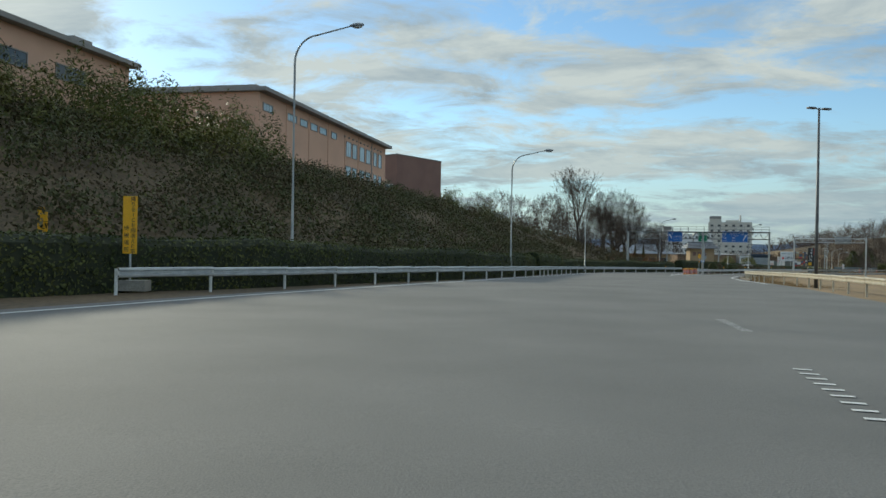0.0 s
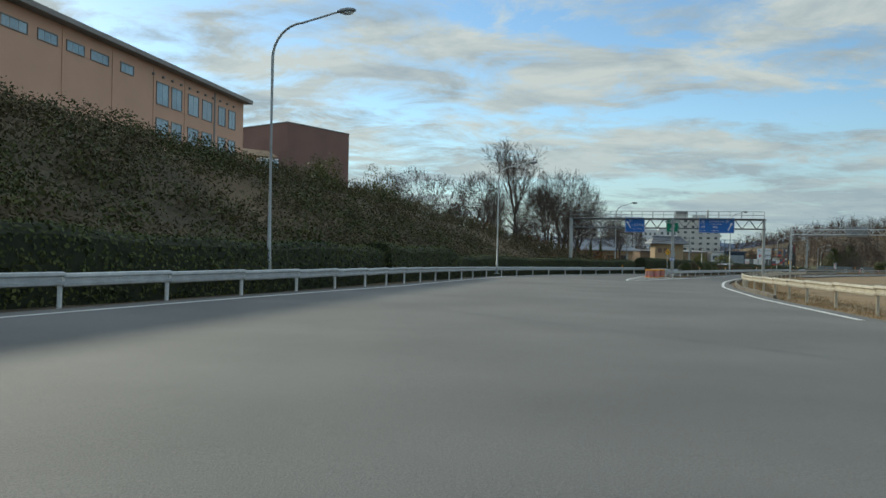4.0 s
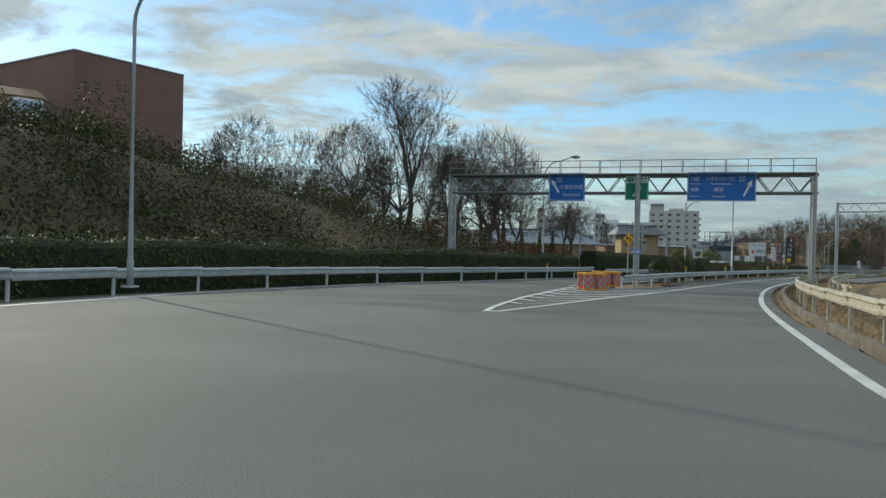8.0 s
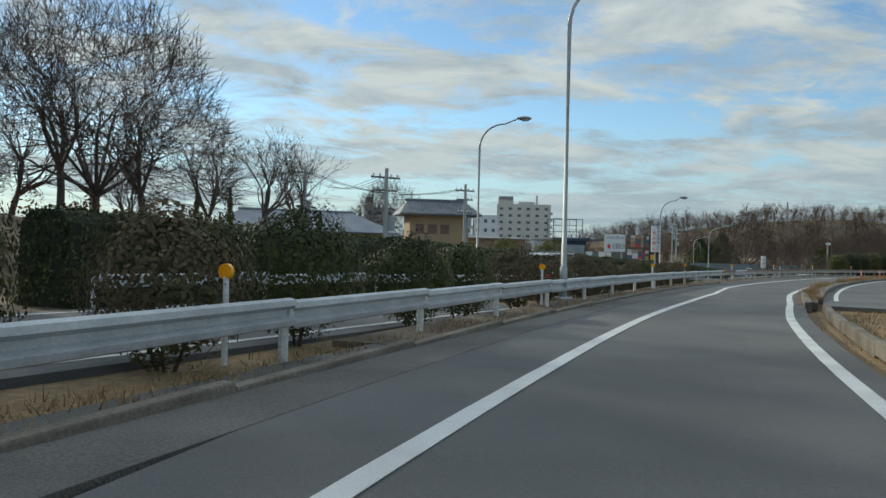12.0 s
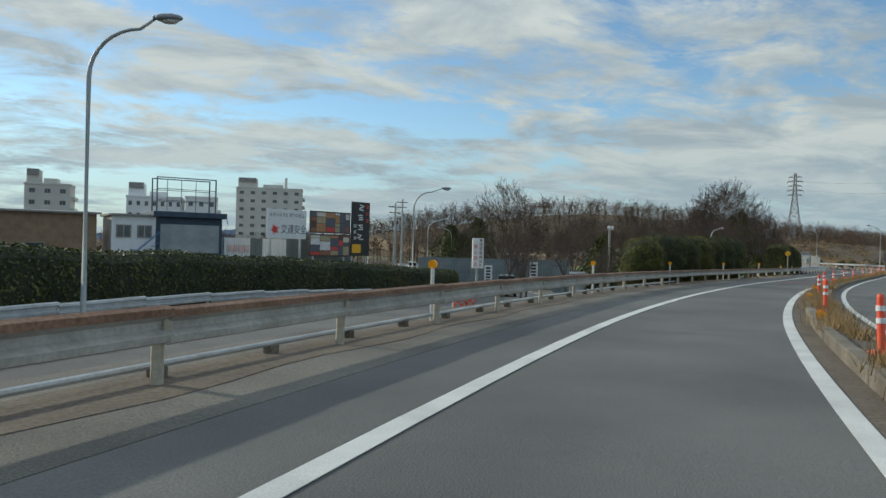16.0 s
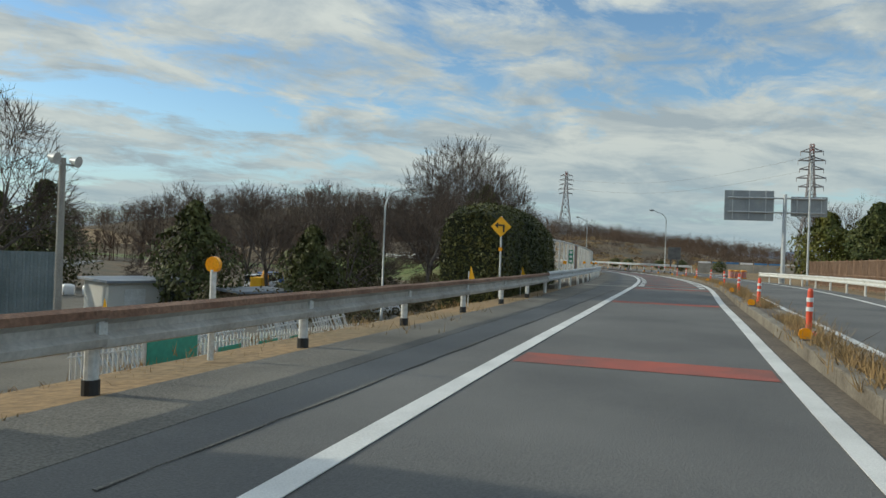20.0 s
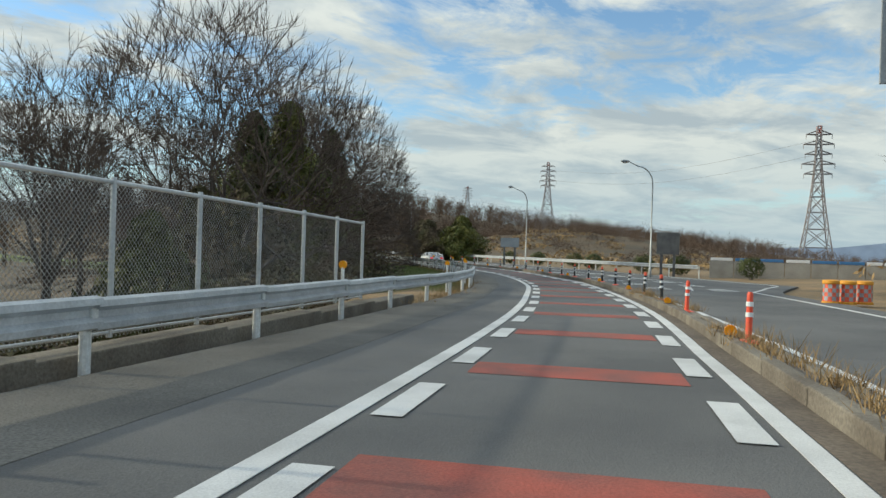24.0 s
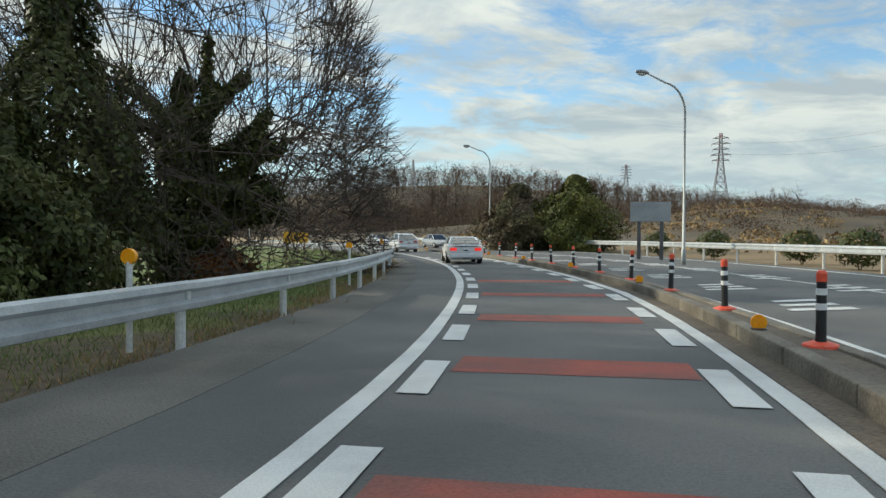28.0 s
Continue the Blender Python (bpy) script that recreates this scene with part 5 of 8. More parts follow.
GREAT = fan_tree(5, 16, 8.5, 0.12, 15, (3, 3, 3, 3, 2), 4, 1.5, 0.026)
DOME = fan_tree(61, 16, 8.5, 0.16, 13, (3, 3, 3, 3, 2), 3, 1.45, 0.014)
AIRY = fan_tree(61, 16, 8.5, 0.16, 14, (3, 3, 3, 3), 8, 1.45, 0.016)
VASE = [fan_tree(11 + i, 16, 6.5, 0.2, 9, (3, 3, 3, 3), 5, 1.2) for i in range(2)]
ROUND = [fan_tree(31 + i, 12, 5.4, 0.2, 9, (3, 3, 3, 3), 4, 1.35) for i in range(3)]
FEW = [bare_tree(81 + i, 12, 0.48, 5, 3, 0.26, 0.5) for i in range(3)]
TALL = [bare_tree(51 + i, 15, 0.42, 6, 3, 0.3, 0.6) for i in range(2)]


def plant(kind, x, y, h, base_h, label, rz=None, wide=1.0, dz=0.0, group="bare trees"):
    trunk, limbs, twigs = kind
    k = h / base_h
    e = thing("tree", pose(x, y, gz(x, y) + dz, rz=random.uniform(0, 360) if rz is None else rz) @ Matrix.Diagonal((k * wide, k * wide, k, 1)), label, "tree", group)
    part("trunk", trunk, None, e)
    tagged(part("branchwork", limbs, None, e), kind="stuff")
    tagged(part("twig_spray", twigs, None, e), kind="stuff")
    return e


def leaf_mesh(name, centres, normals, size, mat, seed=0, slim=0.55):
    """Many small leaves: one bent blade of two quads at each centre, loosely facing outwards."""
    rng = np.random.default_rng(seed)
    n = len(centres)
    c, nn = np.asarray(centres), np.asarray(normals) + rng.normal(0, 0.55, (n, 3))
    nn /= np.linalg.norm(nn, axis=1)[:, None] + 1e-9
    t = np.cross(nn, rng.normal(0, 1, (n, 3)))
    t /= np.linalg.norm(t, axis=1)[:, None] + 1e-9
    b = np.cross(nn, t)
    s = (size * rng.uniform(0.6, 1.35, n))[:, None]
    v = np.stack([c - t * s, c - b * s * slim, c + t * s * 1.1, c + b * s * slim], 1).reshape(-1, 3)
    f = (np.arange(n) * 4)[:, None] + np.arange(4)
    return mesh_of(name, v, f.tolist(), mat)


def clipped_crown(seed, n=17000, rx=1.75, rz=2.3, power=2.6):
    rng = np.random.default_rng(seed)
    d = rng.normal(0, 1, (n, 3))
    d /= np.linalg.norm(d, axis=1)[:, None]
    rad = 1 / (np.abs(d[:, 0] / rx) ** power + np.abs(d[:, 1] / rx) ** power + np.abs(d[:, 2] / rz) ** power) ** (1 / power)
    lump = 1 + 0.05 * np.sin(d[:, 0] * 7 + seed) * np.sin(d[:, 1] * 6 + 1.7 * seed) + 0.05 * np.sin(d[:, 2] * 9 + d[:, 0] * 5)
    depth = 1 + rng.normal(-0.025, 0.03, n)
    p = d * (rad * lump * depth)[:, None]
    return p, d


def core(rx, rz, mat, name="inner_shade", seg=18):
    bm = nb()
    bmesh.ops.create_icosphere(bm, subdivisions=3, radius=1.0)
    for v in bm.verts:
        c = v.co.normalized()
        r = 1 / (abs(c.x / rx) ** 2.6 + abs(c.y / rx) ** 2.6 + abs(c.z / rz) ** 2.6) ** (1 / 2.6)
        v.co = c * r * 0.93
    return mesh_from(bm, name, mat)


# near-black core colour: the shade deep inside the foliage, put into the colour
M_INNER = material("foliage_shade", (0.012, 0.018, 0.007), (0.025, 0.03, 0.012), 0.9, scale=2, fine=9)
CLIP = []
for i, mt in enumerate((M_LEAF, M_LEAFY, M_HEDGE)):
    p, d = clipped_crown(i + 3)
    CLIP.append(leaf_mesh("crown", p, d, 0.05, mt, i))
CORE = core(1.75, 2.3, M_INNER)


def clipped_tree(x, y, z, w, h, variant, label):
    k = (w / 3.5, w / 3.5, h / 4.6)
    e = thing("clipped_tree", pose(x, y, z, rz=random.uniform(0, 90)) @ Matrix.Diagonal((*k, 1)), label, "tree", "clipped evergreen trees")
    part("trunk", rod(nb(), (0, 0, -1.2), (0, 0, 2.2), 0.14, 0.1, 8), M_BARK, e)
    part("crown", CLIP[variant], None, e, m=Matrix.Translation((0, 0, 2.3)))
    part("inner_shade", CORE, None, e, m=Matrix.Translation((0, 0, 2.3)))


for s, u, w, top, v in ((239.0, -6.4, 2.15, 2.35, 1), (242.5, -6.4, 2.6, 2.65, 0), (246.4, -6.3, 2.55, 2.7, 0), (250.9, -6.3, 2.3, 2.8, 1), (254.6, -6.3, 2.2, 2.85, 0), (258.0, -6.3, 2.45, 3.0, 0), (261.4, -6.3, 2.4, 3.0, 2)):
    p = at(s, u)
    z = gz(p.x, p.y)
    z = max(z, p.z - 0.9)
    clipped_tree(p.x, p.y, z, w, p.z + top - z, v, "broad evergreen clipped to a rounded block beside the guardrail")


def hedge_run(name, places, w, h, label, mat=M_HEDGE, density=95, size=0.075, seed=1, top_mat=None):
    """A clipped hedge along a line: a lumpy body with leaves over it."""
    rng = np.random.default_rng(seed)
    pts = np.array([tuple(p) for p in places])
    cen, nor = [], []
    v, f = [], []
    prof = [(-0.5, -0.1), (-0.5, 0.5), (-0.46, 0.88), (-0.3, 1.0), (0, 1.02), (0.3, 1.0), (0.46, 0.88), (0.5, 0.5), (0.5, -0.1)]
    for i in range(len(pts)):
        t = pts[min(i + 1, len(pts) - 1)] - pts[max(i - 1, 0)]
        t /= np.hypot(t[0], t[1])
        side = np.array([t[1], -t[0], 0])
        hh = h[i] if isinstance(h, (list, tuple, np.ndarray)) else h * (1 + 0.05 * math.sin(i * 0.9 + seed) + 0.03 * math.sin(i * 2.3))
        ring = [pts[i] + side * a * w * 0.9 + np.array([0, 0, b * hh * 0.95]) for a, b in prof]
        v += ring
        if i:
            o = (i - 1) * len(prof)
            for k in range(len(prof) - 1):
                f.append((o + k, o + k + 1, o + len(prof) + k + 1, o + len(prof) + k))
    body_v = np.array(v)
    m = len(prof)
    f += [tuple(range(m)), tuple(range(len(v) - m, len(v)))[::-1]]
    caps = []
    for o in (0, len(v) - m):
        for k in range(4):
            caps.append((o + k, o + k + 1, o + m - 2 - k, o + m - 1 - k) if o else (o + m - 1 - k, o + m - 2 - k, o + k + 1, o + k))
    for q in f[:-2] + caps:
        a, b, c, d = (body_v[k] for k in q)
        area = np.linalg.norm(np.cross(b - a, d - a))
        n = int(area * density)
        if n < 1:
            continue
        nn = np.cross(b - a, d - a)
        nn /= np.linalg.norm(nn) + 1e-9
        r, t = rng.random((n, 1)), rng.random((n, 1))
        pp = (a * (1 - r) + b * r) * (1 - t) + (d * (1 - r) + c * r) * t
        cen.append(pp + nn * rng.normal(0.03, 0.045, (n, 1)))
        nor.append(np.repeat(nn[None], n, 0))
    e = thing(name, Matrix(), label, "hedge")
    part("foliage", leaf_mesh("foliage", np.vstack(cen), np.vstack(nor), size, mat, seed), None, e)
    # dark body painted as the shade behind the hedge's leaves
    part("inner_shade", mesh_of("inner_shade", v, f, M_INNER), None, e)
    return e


def hedge_places(fn, a, b, d):
    out = []
    for s in steps(a, b, d):
        p = at(s, fn(s))
        out.append((p.x, p.y, gz(p.x, p.y)))
    return out


hedge_run("hedge", hedge_places(lambda s: FAR_RAIL(max(s, 23)) - 2.2, -30, 82, 3), 1.8, 2.15, "long dark clipped hedge behind the guardrail", density=95, size=0.075, seed=2)
hedge_run("hedge", hedge_places(lambda s: FAR_RAIL(s) - 2.0, 82, 100, 2.5), 2.2, 2.5, "dark clipped hedge with a rounded end", density=110, size=0.07, seed=3)
hedge_run("hedge", hedge_places(lambda s: FAR_RAIL(min(s, 145)) - 2.3, 101.5, 150, 2.5), 2.2, 2.0, "dark clipped hedge along the bank", density=120, size=0.065, seed=4)
li = list(range(44, 142, 3))
lp = [lat(i, -LROAD[i][3] - 2.4) for i in li]
hedge_run("hedge", [(p.x, p.y, gz(p.x, p.y)) for p in lp], 2.0, [LROAD[i][2] + 2.4 - 0.002 * (i - 44) + 0.08 * math.sin(i) - gz(p.x, p.y) for i, p in zip(li, lp)], "clipped green hedge lining the lower road", density=120, size=0.065, seed=5)
ivy = []
for s in steps(282.3, 291.9, 1.2):
    p = at(s, -6.45)
    ivy.append((p.x, p.y, gz(p.x, p.y)))
hedge_run("hedge", ivy, 2.3, [at(s, 0).z + knots((282.3, 2.7), (283.8, 3.1), (289, 3.0), (291.9, 2.5))(s) - q[2] for s, q in zip(steps(282.3, 291.9, 1.2), ivy)], "tall ivy-clad hedge block beside the guardrail", mat=M_LEAF, density=420, size=0.05, seed=6)


def shrub(x, y, r, h, mat, label, seed, n=5200, size=0.038, twigs=True, group="shrubs on the strip"):
    rng = np.random.default_rng(seed)
    d = rng.normal(0, 1, (n, 3))
    d /= np.linalg.norm(d, axis=1)[:, None]
    d[:, 2] = np.abs(d[:, 2]) * np.where(rng.random(n) < 0.42, -0.85, 1.0)
    rad = rng.uniform(0.6, 1.0, n) ** 0.5 * (1 + 0.14 * np.sin(d[:, 0] * 5 + seed) * np.cos(d[:, 1] * 4 + seed))
    c = d * rad[:, None] * np.array([r, r, h * 0.52]) + np.array([0, 0, h * 0.5])
    e = thing("shrub", pose(x, y, gz(x, y)), label, "shrub", "shrubs on the strip")
    part("foliage", leaf_mesh("foliage", c, d, size, mat, seed), None, e)
    for k in range(3):
        a = rng.uniform(0, 6.28)
        part("stem", rod(nb(), (0.05 * math.cos(a), 0.05 * math.sin(a), -0.15), (r * 0.4 * math.cos(a), r * 0.4 * math.sin(a), h * 0.45), 0.03, 0.015, 5), M_BARK, e)


rs = 0
for s, u, r, h, mt in ((144.5, -7.6, 1.0, 2.1, M_LEAF), (147.5, -7.3, 1.1, 2.0, M_SHRUB), (150.5, -7.4, 1.1, 2.2, M_LEAF), (154.0, -7.0, 1.0, 1.9, M_LEAF), (157.0, -7.1, 1.0, 1.8, M_LEAF), (161, -7.0, 1.1, 1.8, M_SHRUB), (164.0, -7.1, 1.1, 1.7, M_SHRUB), (167.5, -6.8, 1.0, 1.7, M_SHRUB),
                       (171, -6.9, 1.0, 1.7, M_SHRUB), (175, -6.8, 1.0, 1.6, M_SHRUB), (178, -6.9, 0.9, 1.6, M_LEAF), (181.5, -6.7, 1.0, 1.6, M_SHRUB), (185.0, -6.8, 1.1, 1.7, M_SHRUB)):
    p = at(s, u * 0.84)
    rs += 1
    shrub(p.x, p.y, r, h, mt, "rounded evergreen shrub with glossy leaves" if mt is M_LEAF else "rounded shrub with dull brown winter leaves", rs)

# planted bank behind the first hedge: mixed scrub and bamboo as one cover
rng = np.random.default_rng(77)


def cover(name, label, mat, picks, size, per, spread_r, height, seed, slim=0.5):
    rg = np.random.default_rng(seed)
    c, nn = [], []
    for x, y, z in picks:
        hgt, rr = height * rg.uniform(0.6, 1.35), spread_r * rg.uniform(0.6, 1.35)
        d = rg.normal(0, 1, (per, 3))
        d /= np.linalg.norm(d, axis=1)[:, None]
        d[:, 2] = np.abs(d[:, 2])
        c.append(np.array([x, y, z]) + d * (rg.uniform(0.55, 1, (per, 1)) ** 0.5) * np.array([rr, rr, hgt]))
        nn.append(d)
    return single(name, leaf_mesh(name, np.vstack(c), np.vstack(nn), size, mat, seed, slim), label, "plants", "", "stuff")


def scatter(n, s0, s1, u0, u1, seed):
    rg = np.random.default_rng(seed)
    s, u = rg.uniform(s0, s1, n), rg.uniform(u0, u1, n)
    P = np.array([tuple(at(a, b))[:2] for a, b in zip(s, u)])
    z = ground_z(P[:, 0], P[:, 1])[0]
    return np.column_stack([P, z])


cover("bank_scrub", "dark evergreen scrub covering the bank behind the hedge", M_SHRUB, scatter(1000, -35, 160, -48, -21.5, 5), 0.125, 170, 2.1, 1.9, 5)
cover("bank_evergreen", "dark evergreen undergrowth on the bank", M_LEAF, scatter(700, -35, 130, -50, -21.5, 6), 0.125, 170, 2.1, 2.0, 6)
cover("bamboo_thicket", "yellow-green bamboo thicket along the top of the bank", M_BAMBOO, scatter(230, -30, 66, -50, -36, 7), 0.2, 330, 2.0, 4.9, 7, 0.28)
cover("bamboo_thicket", "yellow-green bamboo clump at the end of the bank", M_BAMBOO, scatter(16, 112, 128, -46, -40, 8), 0.19, 260, 1.5, 4.0, 8, 0.22)

# bare trees on the bank past the gantry
plant(TALL[0], 30.2, 173.0, 19.5, 15, "tall bare tree with a spreading crown on the bank", rz=40, wide=1.05)
for i, (x, y, h) in enumerate(((17, 176, 12), (8, 178, 12), (23, 171, 12), (36, 171, 12), (40, 181, 13), (27, 186, 13), (14, 190, 13), (3, 196, 13), (44, 190, 12.5), (33, 196, 13), (48, 199, 13), (21, 203, 13), (-4, 200, 13), (34, 163, 11),
                              (38, 158, 10), (29, 160, 10), (24, 165, 11), (12, 168, 11), (52, 185, 10), (55, 193, 11), (-8, 205, 14), (10, 212, 14), (40, 210, 13))):
    kd = i % 5 if y < 180 else 5 + i % 3
    plant((ROUND + TALL + FEW)[kd], x, y, h, 15 if kd in (3, 4) else 12, "bare deciduous tree with fine dark twigs on the bank")
plant(DOME, 41.5, 184.0, 16.5, 16, "broad round-crowned bare tree on the bank", rz=10, wide=1.05)
cover("russet_scrub", "russet leaves hanging in the undergrowth", M_RUSSET, scatter(26, 145, 178, -38, -27, 9), 0.13, 110, 1.1, 1.8, 9)
plant(ROUND[0], 76.0, 247.0, 9.0, 12, "low bare tree with fine dark twigs behind the gatehouse", rz=30, wide=1.1)
plant(ROUND[2], 68.0, 252.0, 12.5, 12, "bare tree with fine dark twigs behind the gatehouse", rz=80)
# ivy-hung trees and the great zelkova inside the bend
great = plant(GREAT, 234.3, 298.5, 20.0, 16, "great bare zelkova with a dense fan of fine branches", rz=335, wide=0.88)
plant(AIRY, 211.4, 279.2, 20.0, 16, "wide domed bare zelkova beside the bridge", rz=100, wide=1.05)
plant(VASE[1], 219.0, 287.0, 18.5, 16, "tall bare zelkova among ivy-hung trees", rz=90, wide=1.0)
for i, (x, y, h) in enumerate(((196.86, 265.74, 13), (188.86, 261.73, 12), (206.86, 269.74, 14), (183.86, 271.73, 12), (222.86, 296.74, 14), (193.86, 283.74, 13), (174.87, 267.72, 11), (178.87, 261.72, 10), (170.87, 275.72, 11), (186.86, 291.74, 13), (208.86, 295.74, 14))):
    plant((TALL + ROUND)[i % 5], x, y, h, 15 if i % 5 < 2 else 12, "bare tree with thin branches beside the bridge")


def ivy_tree(x, y, h, r, label, seed, mat=M_LEAF, n=5400, leaf=0.19):
    rg = np.random.default_rng(seed)
    t = rg.random(n)
    ang = rg.uniform(0, 6.28, n)
    rad = r * (0.4 * np.sqrt(1 - t ** 8) + 0.7 * np.sin(np.clip(t * 1.15 + 0.1, 0, 1) * math.pi) ** 0.7) * (1 + 0.3 * np.sin(ang * 3 + t * 9 + seed) + 0.18 * np.sin(ang * 7 - t * 17)) * rg.uniform(0.55, 1.0, n)
    c = np.column_stack([rad * np.cos(ang), rad * np.sin(ang), t * h])
    d = np.column_stack([np.cos(ang), np.sin(ang), 0.3 + 0 * t])
    e = thing("ivy_tree", pose(x, y, gz(x, y) - 0.1), label, "tree", "ivy-hung trees")
    part("trunk", rod(nb(), (0, 0, -0.4), (0.2, 0.1, h * 0.9), 0.3, 0.06, 8), M_BARK, e)
    part("crown", leaf_mesh("crown", c, d, leaf, mat, seed), None, e)


rg = np.random.default_rng(17)
pts, nor = [], []
for a, b, ra, rb in FAN_LIMBS[5]:
    m = int(np.linalg.norm(b - a) * 330)
    d = rg.normal(0, 1, (m, 3))
    d /= np.linalg.norm(d, axis=1)[:, None]
    f = rg.random((m, 1))
    q = a + (b - a) * f
    pts.append(q + d * (0.42 * (1 - np.clip(q[:, 2:3] / 15, 0, 0.75)) * rg.uniform(0.4, 1.0, (m, 1)) + ra))
    nor.append(d)
part("ivy", leaf_mesh("ivy", np.vstack(pts), np.vstack(nor), 0.1, M_LEAF, 17), None, great, "dark ivy clinging to the limbs")
ivy_tree(234.4, 298.2, 10.0, 1.1, "ivy-covered trunk of the great zelkova", 3)
ivy_tree(235.4, 299.3, 8.5, 0.9, "ivy-covered limb of the great zelkova", 4)
ivy_tree(235.6, 297.4, 2.6, 1.5, "russet-leaved shrub at the foot of the zelkova", 34, M_RUSSET, 2500)
ivy_tree(227.26, 289.0, 7.0, 2.6, "dark ivy-smothered tree inside the bend", 31, M_LEAF, 23400, 0.11)
ivy_tree(229.2, 293.4, 12.5, 3.0, "dark ivy-smothered tree inside the bend", 32, M_LEAF, 23400, 0.11)
ivy_tree(223.66, 284.34, 13.0, 2.4, "dark ivy-smothered tree inside the bend", 33, M_LEAF, 23400, 0.11)
ivy_tree(213.6, 279.2, 13.5, 2.9, "tall ivy-smothered tree among the bare zelkovas", 36, M_LEAF, 24000, 0.12)
ivy_tree(216.36, 279.24, 14.0, 3.1, "dark conifer-like tree smothered in ivy", 5, M_LEAFY, 31200, 0.11)
ivy_tree(220.36, 282.24, 9.0, 2.6, "bushy evergreen below the zelkova", 6, M_LEAFY, 20800, 0.11)
ivy_tree(224.86, 285.74, 7.0, 2.4, "bushy evergreen below the zelkova", 7, M_HEDGE, 18200, 0.11)
ivy_tree(209.86, 273.24, 9.0, 2.4, "bushy evergreen beside the bank", 8, M_SHRUB, 7000)
ivy_tree(203.86, 267.74, 7.5, 2.3, "bushy evergreen beside the bank", 9, M_SHRUB)
ivy_tree(198.86, 261.74, 6.0, 2.0, "bushy evergreen beside the bank", 10)
ivy_tree(164.56, 261.39, 8.5, 3.0, "dark ivy-smothered tree in the yard", 12)
ivy_tree(172.95, 258.58, 7.0, 2.4, "dark evergreen behind the street lamp", 13)
ivy_tree(181.86, 263.73, 8.5, 2.6, "dark evergreen behind the street lamp", 14)
cover("bend_scrub", "tangled brown scrub under the trees", M_SHRUB, np.vstack((scatter(250, 322, 371, -24, -9.5, 15), scatter(80, 371, 392, -26, -14.5, 25))), 0.085, 330, 1.5, 2.0, 15)
cover("yard_scrub", "tangle of bare brown scrub", M_SHRUB, scatter(70, 300, 336, -30, -14, 16), 0.12, 190, 1.6, 2.4, 16)
# evergreen group outside the bend
for i, (x, y, h, r) in enumerate(((263.86, 315.74, 7.2, 3.4), (268.86, 320.74, 7.6, 3.8), (260.36, 319.74, 6.5, 3.2), (266.86, 327.74, 6.8, 3.4))):
    x, y = x + 11, y + 2
    ivy_tree(x, y, h, r, "rounded evergreen with yellowing leaves outside the bend", 20 + i, M_LEAFY if i == 0 else M_SHRUB, 16000, 0.14)
for i, (s, u) in enumerate(((398, 16), (404, 17), (412, 16.5), (390, 17.5), (420, 17), (384, 18), (376, 20))):
    p = at(s, u)
    shrub(p.x, p.y, 1.2, 1.9, M_HEDGE, "low dark evergreen shrub below the barrier", 60 + i, 900, 0.1)
# right-hand evergreens and bare trees beyond the fence
for i, (x, y, h, r) in enumerate(((231.25, 240.03, 7.5, 3.4), (236.25, 236.03, 8.5, 3.8), (243.25, 239.03, 7.5, 3.6), (241.25, 230.03, 8.5, 4.2), (249.25, 234.03, 8, 4), (227.25, 234.03, 6.5, 3))):
    ivy_tree(x, y, h, r, "broad dark evergreen beyond the fence", 40 + i, M_HEDGE if i % 2 else M_LEAFY, 7000)
for i, (x, y, h) in enumerate(((246.86, 243.74, 11), (238.86, 244.74, 10.5), (252.86, 229.74, 11), (256.86, 239.74, 11))):
    plant(FEW[i % 3], x, y, h, 12, "bare grey tree behind the evergreens")

# ---- far woods ----


def far_wood(name, label, n, box_, hmin, hmax, mat, seed, keep=None):
    rg = np.random.default_rng(seed)
    x0, x1, y0, y1 = box_
    X, Y = rg.uniform(x0, x1, n), rg.uniform(y0, y1, n)
    Z, s, u, dl = ground_z(X, Y)
    ok = (np.abs(u) > 30) & (dl > 6)
    if keep is not None:
        ok &= keep(X, Y, Z)
    X, Y, Z = X[ok], Y[ok], Z[ok]
    segs, tips = [], []
    for x, y, z in zip(X, Y, Z):
        h = rg.uniform(hmin, hmax)
        r = h * rg.uniform(0.22, 0.34)
        segs.append(((x, y, z - 0.5), (x, y, z + h * 0.55), h * 0.016, h * 0.01))
        m = 15
        a, e = rg.uniform(0, 6.28, m), rg.uniform(0.15, 1.25, m)
        z0 = z + h * rg.uniform(0.25, 0.6, m)
        ln = h * rg.uniform(0.3, 0.5, m)
        for k in range(m):
            dx, dy, dz = math.cos(a[k]) * math.cos(e[k]), math.sin(a[k]) * math.cos(e[k]), math.sin(e[k])
            q = (x + dx * ln[k] * 0.8, y + dy * ln[k] * 0.8, z0[k] + dz * ln[k])
            segs.append(((x, y, z0[k]), q, h * 0.008, h * 0.003))
            for _ in range(3):
                o = rg.normal(0, 0.13 * h, 3)
                tips.append((q, (q[0] + o[0], q[1] + o[1], q[2] + abs(o[2])), h * 0.005, 0))
    arr = lambda rows: [(np.array(a), np.array(b), c, d) for a, b, c, d in rows]
    ob = single(name, skin(arr(segs), 3, mat, name), label, "woods", "", "stuff")
    part("twig_spray", skin(arr(tips), 3, mat, "twig_spray", True), None, ob)
    return ob


